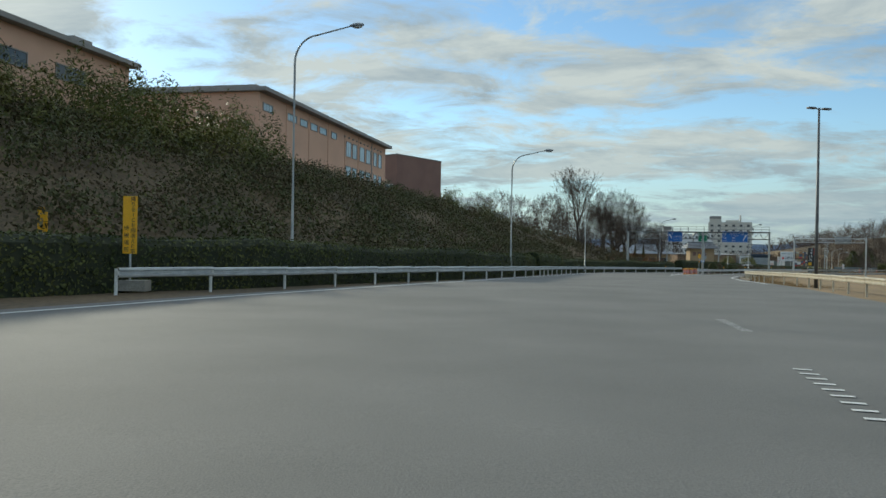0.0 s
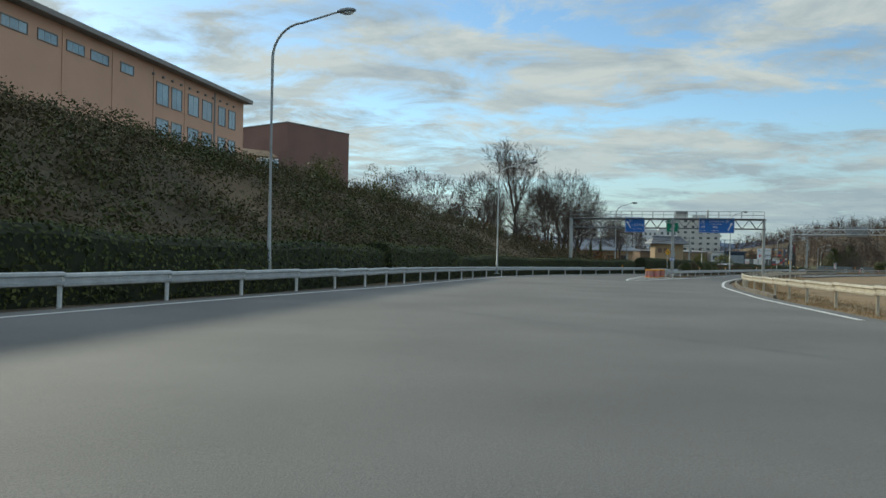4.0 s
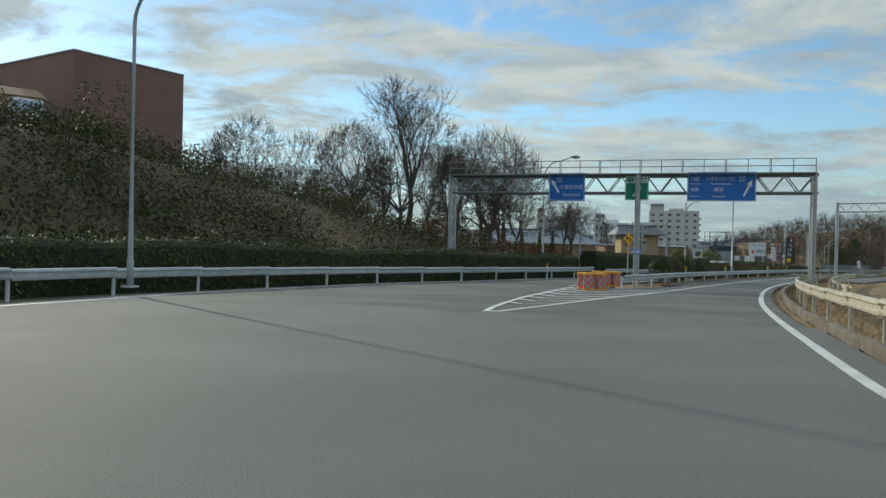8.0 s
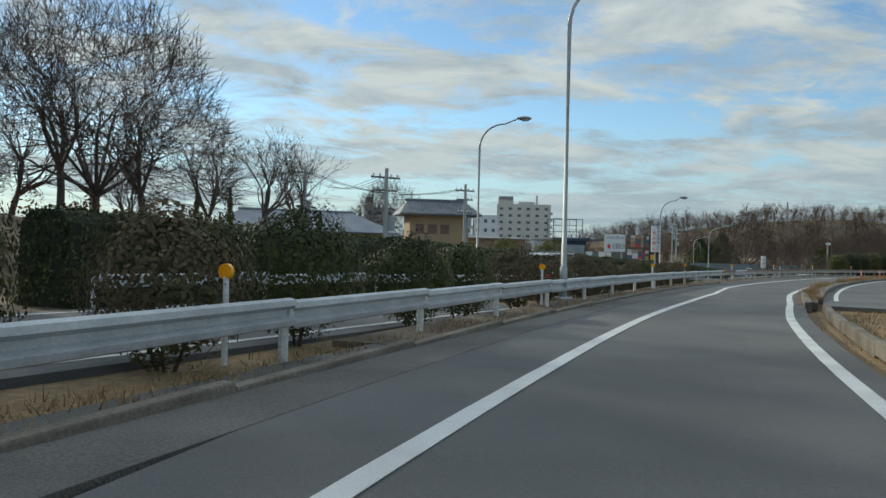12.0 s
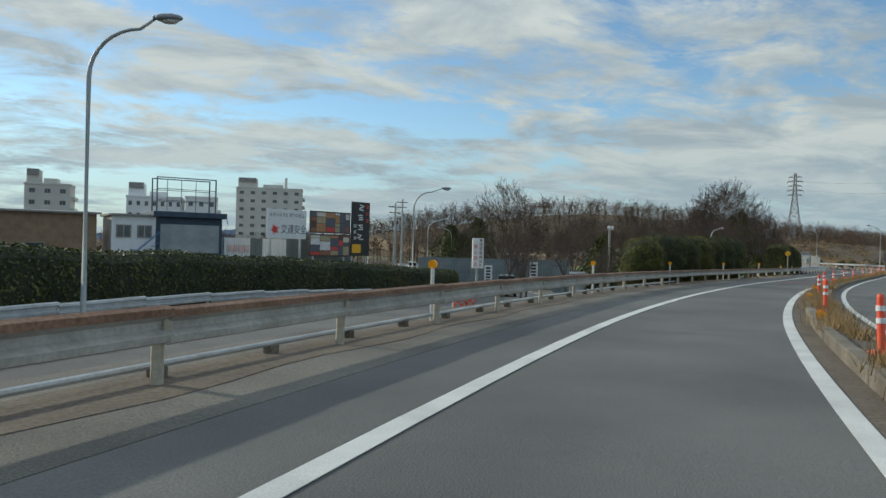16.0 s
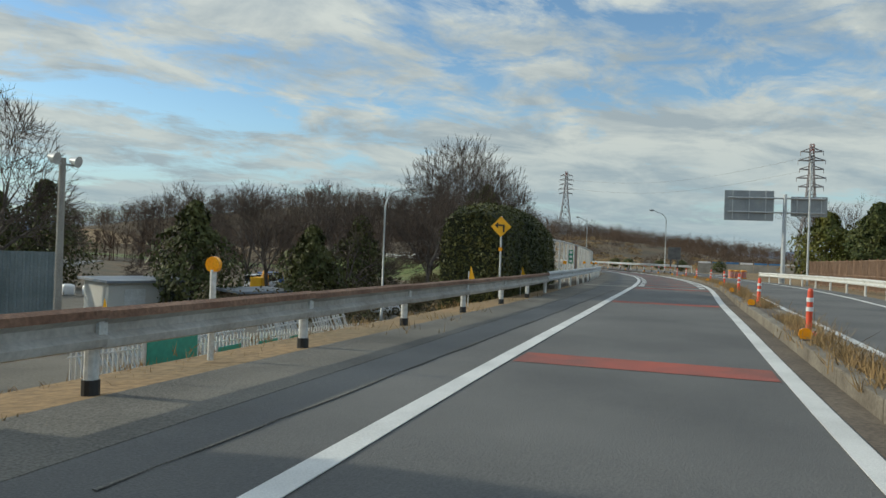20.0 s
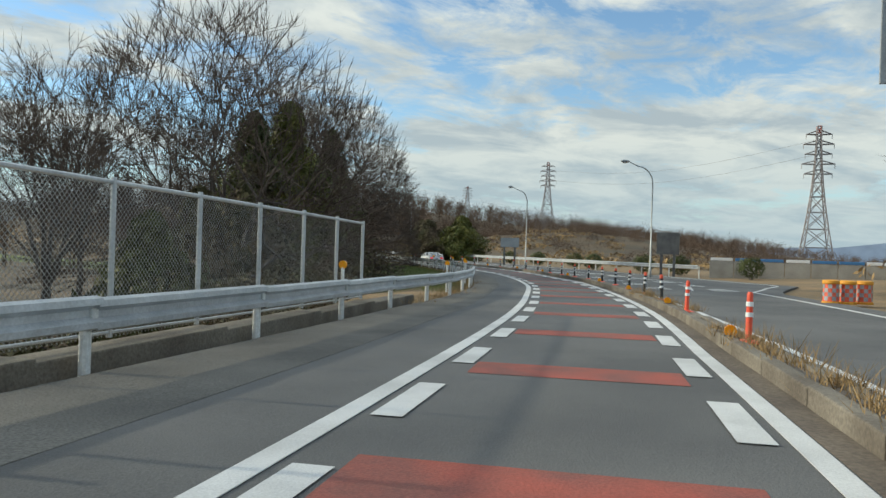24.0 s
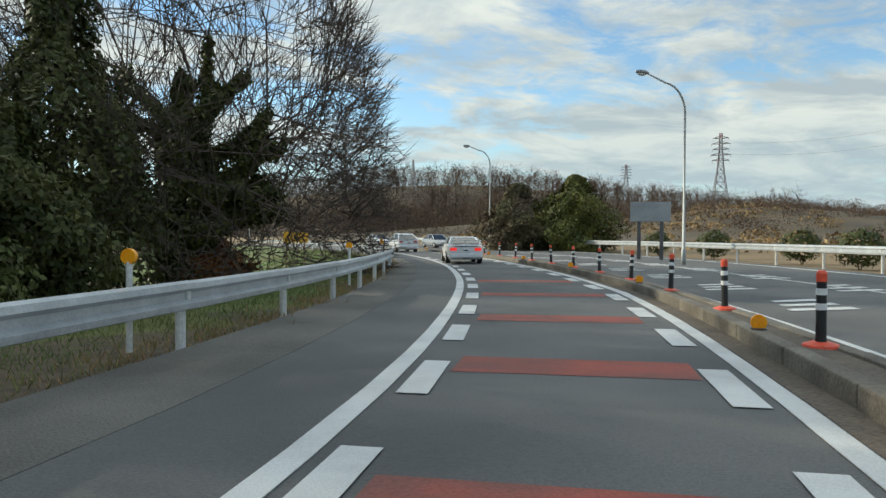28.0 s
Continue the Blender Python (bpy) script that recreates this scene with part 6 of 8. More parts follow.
far_wood("ridge_wood", "brown leafless woodland covering the distant ridge", 1600, (300, 900, 480, 760), 10, 15, M_WOOD, 1, lambda x, y, z: z > -3)
far_wood("valley_wood", "leafless trees in front of the ridge", 520, (150, 420, 330, 560), 8, 12, M_WOOD, 2, lambda x, y, z: (x < 250) | (y > 450))
far_wood("scrub_slope", "russet brush on the slope beyond the bend", 620, (365, 640, 260, 470), 3, 5, M_WOOD, 3)
far_wood("left_wood", "distant leafless trees beyond the roofs", 160, (-40, 160, 330, 470), 7, 11, M_WOOD, 4)
cover("slope_brush", "dry brush on the slope outside the bend", M_DRY, scatter(260, 330, 480, 28, 110, 30), 0.3, 60, 2.6, 1.3, 30)
br = np.random.default_rng(37)
bx, by = br.uniform(300, 900, 5200), br.uniform(480, 760, 5200)
bz = ground_z(bx, by)[0]
cover("ridge_canopy", "fine brown haze of winter twigs over the ridge", M_WOOD, np.column_stack([bx, by, bz])[bz > -3.5], 0.5, 46, 4.5, 9.5, 37, 0.22)
bx, by = br.uniform(150, 420, 1500), br.uniform(330, 560, 1500)
bz, bs, bu, bl = ground_z(bx, by)
cover("valley_canopy", "fine brown winter twigs of the valley trees", M_WOOD, np.column_stack([bx, by, bz])[(np.abs(bu) > 34) & (bl > 9) & ((bx < 250) | (by > 450))], 0.35, 60, 3.4, 7.5, 38, 0.2)
br = np.random.default_rng(31)
bx, by = br.uniform(330, 470, 420), br.uniform(300, 440, 420)
cover("slope_scrub", "russet and grey scrub covering the far slope", M_WOOD, np.column_stack([bx, by, ground_z(bx, by)[0]]), 0.2, 210, 3.2, 2.6, 31, 0.3)

# ---- grass tufts ----


def tufts(name, label, mat, places, blades, h, seed, r=0.16):
    rg = np.random.default_rng(seed)
    v, f = [], []
    for x, y, z in places:
        k = rg.uniform(0.6, 1.4)
        for _ in range(blades):
            a, o = rg.uniform(0, 6.28), rg.normal(0, r * k, 2)
            hh = h * k * rg.uniform(0.5, 1.2)
            lean = rg.normal(0, 0.45 * hh, 2)
            w = 0.008
            n = len(v)
            v += [(x + o[0] - w * math.cos(a), y + o[1] - w * math.sin(a), z), (x + o[0] + w * math.cos(a), y + o[1] + w * math.sin(a), z), (x + o[0] + lean[0], y + o[1] + lean[1], z + hh)]
            f.append((n, n + 1, n + 2))
    return single(name, mesh_of(name, v, f, mat), label, "grass", "", "stuff")


rg = np.random.default_rng(5)
pl = []
for s in np.arange(168, 345, 0.42):
    if rg.random() < (0.7 if (205 < s < 300) else 0.35) and math.sin(s * 0.83) + math.sin(s * 0.37 + 1) > -0.5:
        u = KERB_A(s) + rg.choice([0.22, 0.3, 0.45]) + rg.normal(0, 0.05)
        pl.append(tuple(at(s, u, 0.14)))
for s in np.arange(200, 330, 0.8):
    if rg.random() < 0.55:
        pl.append(tuple(at(s, KERB_B(s) - 0.3 + rg.normal(0, 0.08), 0.12)))
tufts("divider_grass", "dry straw-coloured tufts growing along the divider kerbs", M_DRY, pl, 80, 0.26, 1, 0.14)
pl = []
for s in np.arange(136, 420, 0.3):
    for _ in range(2):
        u = LEFT_RAIL(s) + rg.normal(-0.15 if s < 200 or s > 300 else -0.5, 0.4)
        if 198 < s < 238 or 288 < s < 334:
            continue
        p = at(s, u)
        if u > LEFT_RAIL(s) + 0.1 and s > 200:
            continue
        pl.append((p.x, p.y, max(gz(p.x, p.y), -99) + 0.0 if u < LEFT_RAIL(s) else p.z))
tufts("verge_grass", "dry grass along the foot of the guardrail", M_DRY, pl, 26, 0.12, 2, 0.22)
pl = []
for s in np.arange(60, 172, 0.22):
    for _ in range(3):
        u = RIGHT_LINE(s) + 1.2 + abs(rg.normal(0, 2.0))
        p = at(s, u)
        pl.append((p.x, p.y, gz(p.x, p.y)))
tufts("right_verge_grass", "mown dry grass on the right-hand verge", M_DRY, pl, 22, 0.1, 3, 0.3)
pl = []
for _ in range(3200):
    s = rg.uniform(345, 440)
    u = LEFT_RAIL(s) - 0.4 - abs(rg.normal(0, 5.0))
    p = at(s, u)
    pl.append((p.x, p.y, gz(p.x, p.y)))
tufts("bank_grass", "short green winter grass on the inside bank", M_GRASS, pl, 22, 0.12, 4, 0.35)


# ---- buildings ----


def corrugated(w, h, mat, name, ribs=6):
    """A ribbed steel sheet with thickness, standing on its lower edge."""
    xs, d = [], w / ribs
    for k in range(ribs):
        xs += [(k * d, 0.0), (k * d + d * 0.55, 0.0), (k * d + d * 0.62, -0.05), (k * d + d * 0.93, -0.05)]
    xs.append((w, 0.0))
    v, f = [], []
    for x, y in xs:
        v += [(x, y, 0), (x, y, h), (x, y + 0.02, h), (x, y + 0.02, 0)]
    for k in range(len(xs) - 1):
        o, p = 4 * k, 4 * k + 4
        f += [(o, p, p + 1, o + 1), (o + 1, p + 1, p + 2, o + 2), (o + 3, o + 2, p + 2, p + 3)]
    n = len(v)
    f += [(0, 1, 2, 3), (n - 1, n - 2, n - 3, n - 4)]
    return mesh_of(name, v, f, mat)



def frame_m(p, q, z):
    """A wall's own axes: x along it from p to q, y into the building, at height z."""
    d = Vector((q[0] - p[0], q[1] - p[1], 0))
    return pose(p[0], p[1], z, rz=math.degrees(math.atan2(d.y, d.x))), d.length


def window(parent, x, z, w, h, mat=M_WINB, y=0.0, panes=2):
    """A window set into a wall whose face is y = 0, seen from -y."""
    bm = nb()
    for dx, dz, sw, sh in ((0, h / 2, w + 0.16, 0.09), (0, -h / 2, w + 0.16, 0.09), (w / 2 + 0.04, 0, 0.08, h), (-w / 2 - 0.04, 0, 0.08, h)):
        box(bm, (x + dx, y - 0.03, z + dz), (sw, 0.12, sh))
    f = part("window", bm, M_TRIMW, parent)
    for k in range(panes):
        part("pane", box(nb(), (x - w / 2 + (k + 0.5) * w / panes, y - 0.012, z), (w / panes - 0.05, 0.03, h - 0.05)), mat, f)
    return f


def block(parent, w, d, z0, z1, mat, x0=0.0, y0=0.0, name="wall"):
    return part(name, box(nb(), (x0 + w / 2, y0 + d / 2, (z0 + z1) / 2), (w, d, z1 - z0)), mat, parent)


m, ln = frame_m((-21.7, 88.7), (-10.9, 139.5), 6.0)
e = thing("school_building", m, "long salmon-rendered building with a dark cornice above the bank", "building")
block(e, ln, 24, -3, 13.2, M_SALMON)
part("cornice", box(nb(), (ln / 2, 11.6, 13.4), (ln + 1.2, 25.4, 0.5), bevel=0.06), M_TRIMW, e)
part("roof", box(nb(), (ln / 2, 12, 13.8), (ln - 0.6, 23, 0.5)), M_TRIMW, e)
for f in (0.15, 0.295, 0.435, 0.575, 0.7, 0.84):
    part("pilaster", box(nb(), (ln * f, -0.03, 5), (0.28, 0.12, 16)), M_TRIMW if f == 0.84 else M_SALMON, e)
for a, b in ((0.02, 0.07), (0.155, 0.21), (0.235, 0.28), (0.305, 0.35), (0.37, 0.42), (0.46, 0.5)):
    window(e, ln * (a + b) / 2, 11.6, ln * (b - a), 0.9, M_WINB, panes=3)
for a, b in ((0.585, 0.63), (0.645, 0.685), (0.715, 0.76), (0.78, 0.825), (0.86, 0.895), (0.915, 0.95)):
    window(e, ln * (a + b) / 2, 10.4, ln * (b - a), 2.3, M_WINB)
    window(e, ln * (a + b) / 2, 6.6, ln * (b - a), 2.3, M_WINB)
for k in range(11):
    part("vent_hood", box(nb(), (ln * (0.57 + 0.037 * k), -0.1, 12.2), (0.28, 0.24, 0.24), bevel=0.04), M_TRIMW, e)
m, ln = frame_m((-44.0, 6.0), (-29.5, 71.0), 6.0)
e = thing("school_building", m, "long shaded wing with a flat roof and a roof stair box", "building")
block(e, ln, 26, -3, 11.6, M_SALMON)
part("cornice", box(nb(), (ln / 2, 12.6, 11.8), (ln + 1.0, 27, 0.45), bevel=0.05), M_TRIMW, e)
sb = part("stair_box", box(nb(), (ln - 4.0, 3.0, 12.6), (2.4, 2.4, 1.4)), M_TRIMW, e)
bm = nb()
for k in range(7):
    rod(bm, (ln - 2.6 + k * 0.7, 2.0, 12.0), (ln - 2.6 + k * 0.7, 2.0, 13.0), 0.03, seg=6)
rod(bm, (ln - 2.6, 2.0, 13.0), (ln + 1.6, 2.0, 13.0), 0.03, seg=6)
part("roof_railing", bm, M_GALV, e)
part("mast", rod(nb(), (ln - 22, 4, 12), (ln - 22, 4, 15.5), 0.05, seg=6), M_DARKPOLE, e)
for k in range(9):
    window(e, 6 + k * 6.6, 9.2, 3.4, 1.2, M_WIND, panes=3)
# maroon hall
e = thing("hall_building", pose(0, 0, 0), "tall windowless maroon-clad hall on the hill", "building")
A, B, C = Vector((-11.2, 177.5, 0)), Vector((-0.9, 188.5, 0)), Vector((-27, 187, 0))
D = B + (C - A)
v = [(*p.xy, z) for z in (2.0, 22.3) for p in (A, B, D, C)]
v[4], v[5], v[7] = (*A.xy, 22.8), (*B.xy, 22.4), (*C.xy, 22.0)
part("wall", mesh_of("wall", v, [(0, 1, 5, 4), (1, 2, 6, 5), (2, 3, 7, 6), (3, 0, 4, 7)], M_BROWN), None, e)
part("roof", mesh_of("roof", [(a, b, c + 0.02) for a, b, c in v[4:]], [(0, 1, 2, 3)], M_TRIMW), None, e)
bm = nb()
for p, q in ((v[4], v[5]), (v[4], v[7])):
    tube(bm, [p, q], 0.14, 6)
part("coping", bm, M_TRIMW, e)
# small tan house with a white sun room in front of the hall
e = thing("house", pose(-19.5, 166.0, 10.5, rz=38), "tan house with a shallow roof and a white glazed balcony", "house")
block(e, 9, 7, -4, 5.2, M_OCHRE)
bm = nb()
vs = [bm.verts.new(p) for p in ((-0.5, -0.6, 5.1), (9.5, -0.6, 5.1), (9.5, 3.5, 6.6), (-0.5, 3.5, 6.6), (9.5, 7.6, 5.1), (-0.5, 7.6, 5.1))]
bm.faces.new((vs[0], vs[1], vs[2], vs[3]))
bm.faces.new((vs[3], vs[2], vs[4], vs[5]))
part("roof", bm, M_TIMBER, e)
p = part("balcony", box(nb(), (7.2, -0.9, 3.4), (3.4, 1.6, 2.6), bevel=0.05), M_SIGNW, e)
for k in range(3):
    part("pane", box(nb(), (6.1 + 1.1 * k, -1.72, 3.7), (0.9, 0.03, 1.4)), M_WINB, p)
window(e, 2.6, 3.4, 1.8, 1.4, M_WIND)


def tile_roof(parent, x0, x1, y0, y1, ze, zr, hip=1.2, mat=M_TILE, rolls=True):
    """A hipped roof of grey tiles with raised rolls, a ridge and a thick eave."""
    ym = (y0 + y1) / 2
    v = [(x0, y0, ze), (x1, y0, ze), (x1, y1, ze), (x0, y1, ze), (x0 + hip, ym, zr), (x1 - hip, ym, zr)]
    lo = [(a, b, c - 0.14) for a, b, c in v[:4]]
    rf = part("roof", mesh_of("roof", v + lo, [(0, 1, 5, 4), (1, 2, 5), (2, 3, 4, 5), (3, 0, 4), (0, 6, 7, 1), (1, 7, 8, 2), (2, 8, 9, 3), (3, 9, 6, 0), (9, 8, 7, 6)], mat), None, parent)
    part("ridge", box(nb(), ((x0 + x1) / 2, ym, zr + 0.08), (x1 - x0 - 2 * hip + 0.5, 0.3, 0.3), bevel=0.05), mat, rf)
    if rolls:
        n = int((x1 - x0) / 0.32)
        for k in range(n + 1):
            x = x0 + (x1 - x0) * k / n
            t = min(1.0, (x - x0) / hip, (x1 - x) / hip) if hip > 0 else 1.0
            if t <= 0.05:
                continue
            bm = nb()
            rod(bm, (x, y0, ze + 0.02), (x, y0 + (ym - y0) * t, ze + (zr - ze) * t + 0.02), 0.06, seg=5)
            part("tile_roll", bm, mat, rf)
    return rf


e = thing("gatehouse", pose(67.7, 209.3, -4.6, rz=-4), "ochre plaster gatehouse under a grey tiled roof", "house")
block(e, 6.4, 4.5, -0.5, 6.9, M_OCHRE)
tile_roof(e, -1.2, 7.6, -1.3, 5.8, 6.8, 8.3)
for k, w in enumerate((0.9, 1.0, 0.95)):
    part("painted_sign_bar", box(nb(), (1.1 + 1.35 * k, -0.02, 5.2), (w, 0.05, 1.0)), M_BROWN, e)
e = thing("restaurant", pose(47.0, 229.0, -4.8, rz=6), "low building with a broad pale sheet roof", "building")
block(e, 22, 10, -0.5, 5.0, M_OCHRE)
tile_roof(e, -1.5, 23.5, -1.5, 11.5, 5.2, 7.9, 5.0, M_ROOFL, False)
for k in range(6):
    window(e, 2.2 + 3.5 * k, 3.2, 2.0, 1.4, M_WIND)


def flats(x, y, rz, w, d, h, floors, cols, label, mat=M_PLASTER, lift=True, chimney=False, z=-8.2, win=M_WIND):
    e = thing("apartment_building", pose(x, y, z, rz=rz), label, "building")
    block(e, w, d, 0, h, mat)
    part("parapet", box(nb(), (w / 2, d / 2, h + 0.2), (w + 0.3, d + 0.3, 0.5), bevel=0.04), mat, e)
    fh = (h - 1.5) / floors
    for i in range(floors):
        for k in range(cols):
            window(e, w * (k + 0.5) / cols, 1.6 + fh * (i + 0.45), w / cols * 0.36, fh * 0.36, win)
    for i in range(floors):
        f = part("balcony", box(nb(), (w + 0.5, d * 0.5, 1.0 + fh * i + 0.2), (1.0, d * 0.8, 0.9), bevel=0.03), mat, e)
    if lift:
        part("roof_room", box(nb(), (w * 0.16, d * 0.4, h + 2.0), (w * 0.28, d * 0.5, 4.0), bevel=0.05), mat, e)
        part("roof_sign", box(nb(), (w * 0.16, -0.2 + d * 0.13, h + 3.4), (w * 0.26, 0.3, 1.6), bevel=0.03), M_TRIMW, e)
        part("roof_room", box(nb(), (w * 0.55, d * 0.4, h + 0.9), (w * 0.3, d * 0.5, 1.8), bevel=0.05), mat, e)
    if chimney:
        part("chimney", rod(nb(), (w * 0.74, d * 0.5, h), (w * 0.74, d * 0.5, h + 5.0), 0.6, 0.5, 12), mat, e)
    return e


flats(163.5, 471.7, -20, 25, 13, 27.0, 8, 6, "cream concrete apartment block with a rooftop sign and chimney", M_PLASTER, True, True)
flats(116, 404, -14, 14.8, 12, 18.0, 5, 7, "long white office block with a cube sign on its roof", M_SIGNW, True)
flats(131.2, 400.2, -14, 8.6, 11, 18.4, 5, 3, "plain white office block", M_SIGNW, False)
flats(91, 404, -10, 11, 10, 20.0, 6, 3, "slim beige concrete apartment tower", M_PLASTER, True)
flats(62, 420, -5, 15, 12, 14, 4, 4, "grey concrete flats beyond the trees", M_CONC, False)
flats(236, 690, -20, 26, 14, 24, 6, 6, "distant white building on rising ground", M_PLASTER, False)


def shed(x, y, rz, w, d, h, label, mat=M_WALLG, roof=M_ROOFL, name="shed", z=None, fh=0.5):
    e = thing(name, pose(x, y, gz(x, y) - 0.1 if z is None else z, rz=rz), label, "shed")
    block(e, w, d, -0.6, h, mat)
    part("roof", box(nb(), (w / 2, d / 2, h + 0.12), (w + 0.7, d + 0.8, 0.18), rx=2.0, bevel=0.02), roof, e)
    part("door", box(nb(), (w * 0.3, -0.02, h * 0.42), (min(1.6, w * 0.3), 0.06, h * 0.8)), M_WHITEP, e)
    if w > 5:
        window(e, w * 0.75, h * 0.6, 1.3, 0.9, M_WIND)
    return e


shed(76.2, 248.4, 0, 19, 8, 0.4 - gz(80, 248.4), "long dark flat-roofed shed behind the hedge", M_TIMBER, M_TRIMW)
g = gz(100, 248)
top = 0.15 - g
e = thing("site_office", pose(96.4, 248.2, g, rz=1.5), "two-storey flat-roofed site office, half white and half blue", "office")
block(e, 3.7, 6, -0.5, top, M_SIGNW)
block(e, 6.0, 6, -0.5, top + 0.02, M_CAPD, 3.7)
part("roof", box(nb(), (1.85, 3, top + 0.1), (4.2, 6.6, 0.2), bevel=0.02), M_TRIMW, e)
part("roof", box(nb(), (6.7, 2.9, top + 0.3), (6.6, 7.0, 0.5), bevel=0.03), M_CAPD, e)
for x in (1.0, 2.75):
    for z in (top - 1.35, top - 3.9):
        window(e, x, z, 1.1, 1.05, M_WIND)
part("banner", box(nb(), (6.75, -0.06, top - 1.9), (5.3, 0.05, 2.6), bevel=0.01), M_SIGNG, e, "weathered white banner sheet")
for k in range(7):
    part("stair_tread", box(nb(), (2.0 + 0.28 * k, -0.75, top - 3.9 + 0.25 * k), (0.28, 0.9, 0.05)), M_CAPB, e)
for y in (-1.2, -0.3):
    part("stair_rail", rod(nb(), (1.9, y, top - 3.2), (4.0, y, top - 1.3), 0.035, seg=6), M_CAPB, e)
e = thing("steel_frame", pose(100.2, 248.6, 0.7, rz=1.5), "blue open steel frame standing on the office roof", "frame")
for x in (0.0, 5.3):
    for y in (0, 2.4):
        part("upright", box(nb(), (x, y, 1.6), (0.11, 0.11, 3.2)), M_CAPD, e)
for x in (1.35, 2.65, 4.0):
    part("upright", box(nb(), (x, 2.4, 1.55), (0.05, 0.05, 3.1)), M_CAPD, e)
for z in (3.15, 2.1, 1.05):
    for y in (0, 2.4):
        part("crossbar", box(nb(), (2.65, y, z), (5.4, 0.08, 0.09 if z > 3 else 0.05)), M_CAPD, e)


def board(name, x, y, ztop, w, h, rz, label, mat=M_SIGNW, legs=True):
    e = thing(name, pose(x, y, ztop - h, rz=rz), label, "billboard")
    g = gz(x, y) - (ztop - h)
    p = part("board", box(nb(), (w / 2, 0, h / 2), (w, 0.12, h), bevel=0.015), mat, e)
    if legs:
        for f in (0.12, 0.88):
            part("leg", box(nb(), (w * f, 0.2, (h + g) / 2), (0.18, 0.18, h - g)), M_GALV, e)
    return e, p


e, p = board("billboard", 111.7, 252.9, 1.65, 5.3, 3.1, 22, "white safety billboard with a red maple leaf and black characters")
words("交通安全", 1.05, M_BLACK, p, Matrix.Translation((3.55, -0.065, 0.95)) @ pose(0, 0, 0, 90), 0.006, stretch=0.84)
words("心のふるさと 祈りのお山", 0.5, M_BLACK, p, Matrix.Translation((2.65, -0.065, 2.5)) @ pose(0, 0, 0, 90), 0.004, stretch=0.82)
leaf = []
for k in range(22):
    a = 6.28319 * k / 22
    r = 0.72 if k % 4 == 0 else (0.5 if k % 2 == 0 else 0.3)
    leaf.append((1.02 + r * math.sin(a), -0.066, 0.95 + r * math.cos(a)))
part("maple_leaf", mesh_of("maple_leaf", leaf, [tuple(range(22))], M_REDP), None, p)
rngb = random.Random(4)
AD = [material("ad_%d" % i, c, rough=0.5) for i, c in enumerate(((0.5, 0.06, 0.05), (0.08, 0.05, 0.04), (0.55, 0.5, 0.42), (0.38, 0.19, 0.09), (0.09, 0.1, 0.13), (0.36, 0.29, 0.17), (0.25, 0.1, 0.06), (0.62, 0.6, 0.58)))]
for zt, hgt in ((1.75, 2.45), (-0.8, 2.5)):
    e, p = board("billboard", 117.25, 255.5, zt, 5.8, hgt, 18, "dark picture billboard with red and white advertising panels", AD[1], zt < 0)
    x = 0.12
    while x < 5.5:
        w = rngb.uniform(0.55, 1.5)
        w = min(w, 5.68 - x)
        z = 0.12
        while z < hgt - 0.15:
            h = min(rngb.uniform(0.4, 1.1), hgt - 0.12 - z)
            part("picture_panel", box(nb(), (x + w / 2, -0.065, z + h / 2), (w - 0.06, 0.015, h - 0.06)), AD[rngb.randrange(8)], p)
            z += h
        x += w
e, p = board("billboard", 122.85, 257.1, 3.1, 3.2, 6.3, 26, "tall black restaurant billboard with white and red brush strokes", M_BLACK)
for k in range(4):
    for j in range(3):
        part("brush_stroke", box(nb(), (1.55 + rngb.uniform(-0.25, 0.25), -0.066, 5.9 - 1.15 * k - 0.25 * j), (0.8 - 0.15 * (j % 2), 0.012, 0.13), ry=rngb.uniform(-14, 14)), M_SIGNW, p)
for k in range(3):
    for j in range(2):
        part("brush_stroke", box(nb(), (2.75, -0.066, 5.9 - 0.8 * k - 0.25 * j), (0.5, 0.012, 0.12), ry=rngb.uniform(-20, 20)), M_REDP, p)
        part("brush_stroke", box(nb(), (0.6, -0.066, 3.6 - 0.7 * k - 0.22 * j), (0.5, 0.012, 0.1), ry=rngb.uniform(-20, 20)), M_SIGNW, p)
part("painted_bar", box(nb(), (0.9, -0.066, 0.85), (1.5, 0.012, 1.0)), M_YELLOW, p)
# notice boards for maintenance vehicles
for x, y, zt, w, h, rz in ((76.0, 173.62, 0.42, 0.56, 1.65, -14), (106.25, 203.23, -1.45, 0.5, 1.3, -14)):
    e, p = board("notice_board", x, y, zt, w, h, rz, "grey upright notice with red and black characters", M_SIGNW, False)
    part("post", rod(nb(), (w / 2, 0.1, gz(x, y) - zt + h), (w / 2, 0.1, h * 0.9), 0.05, seg=8), M_POLE, e)
    for i, ch in enumerate("管理用車輌以外"):
        words(ch, h * 0.125, M_BLACK, p, Matrix.Translation((w * 0.73, -0.064, h * (0.92 - 0.138 * i))) @ pose(0, 0, 0, 90), 0.002)
    for i, ch in enumerate("進入禁止"):
        words(ch, h * 0.15, M_REDP, p, Matrix.Translation((w * 0.27, -0.064, h * (0.72 - 0.2 * i))) @ pose(0, 0, 0, 90), 0.002)
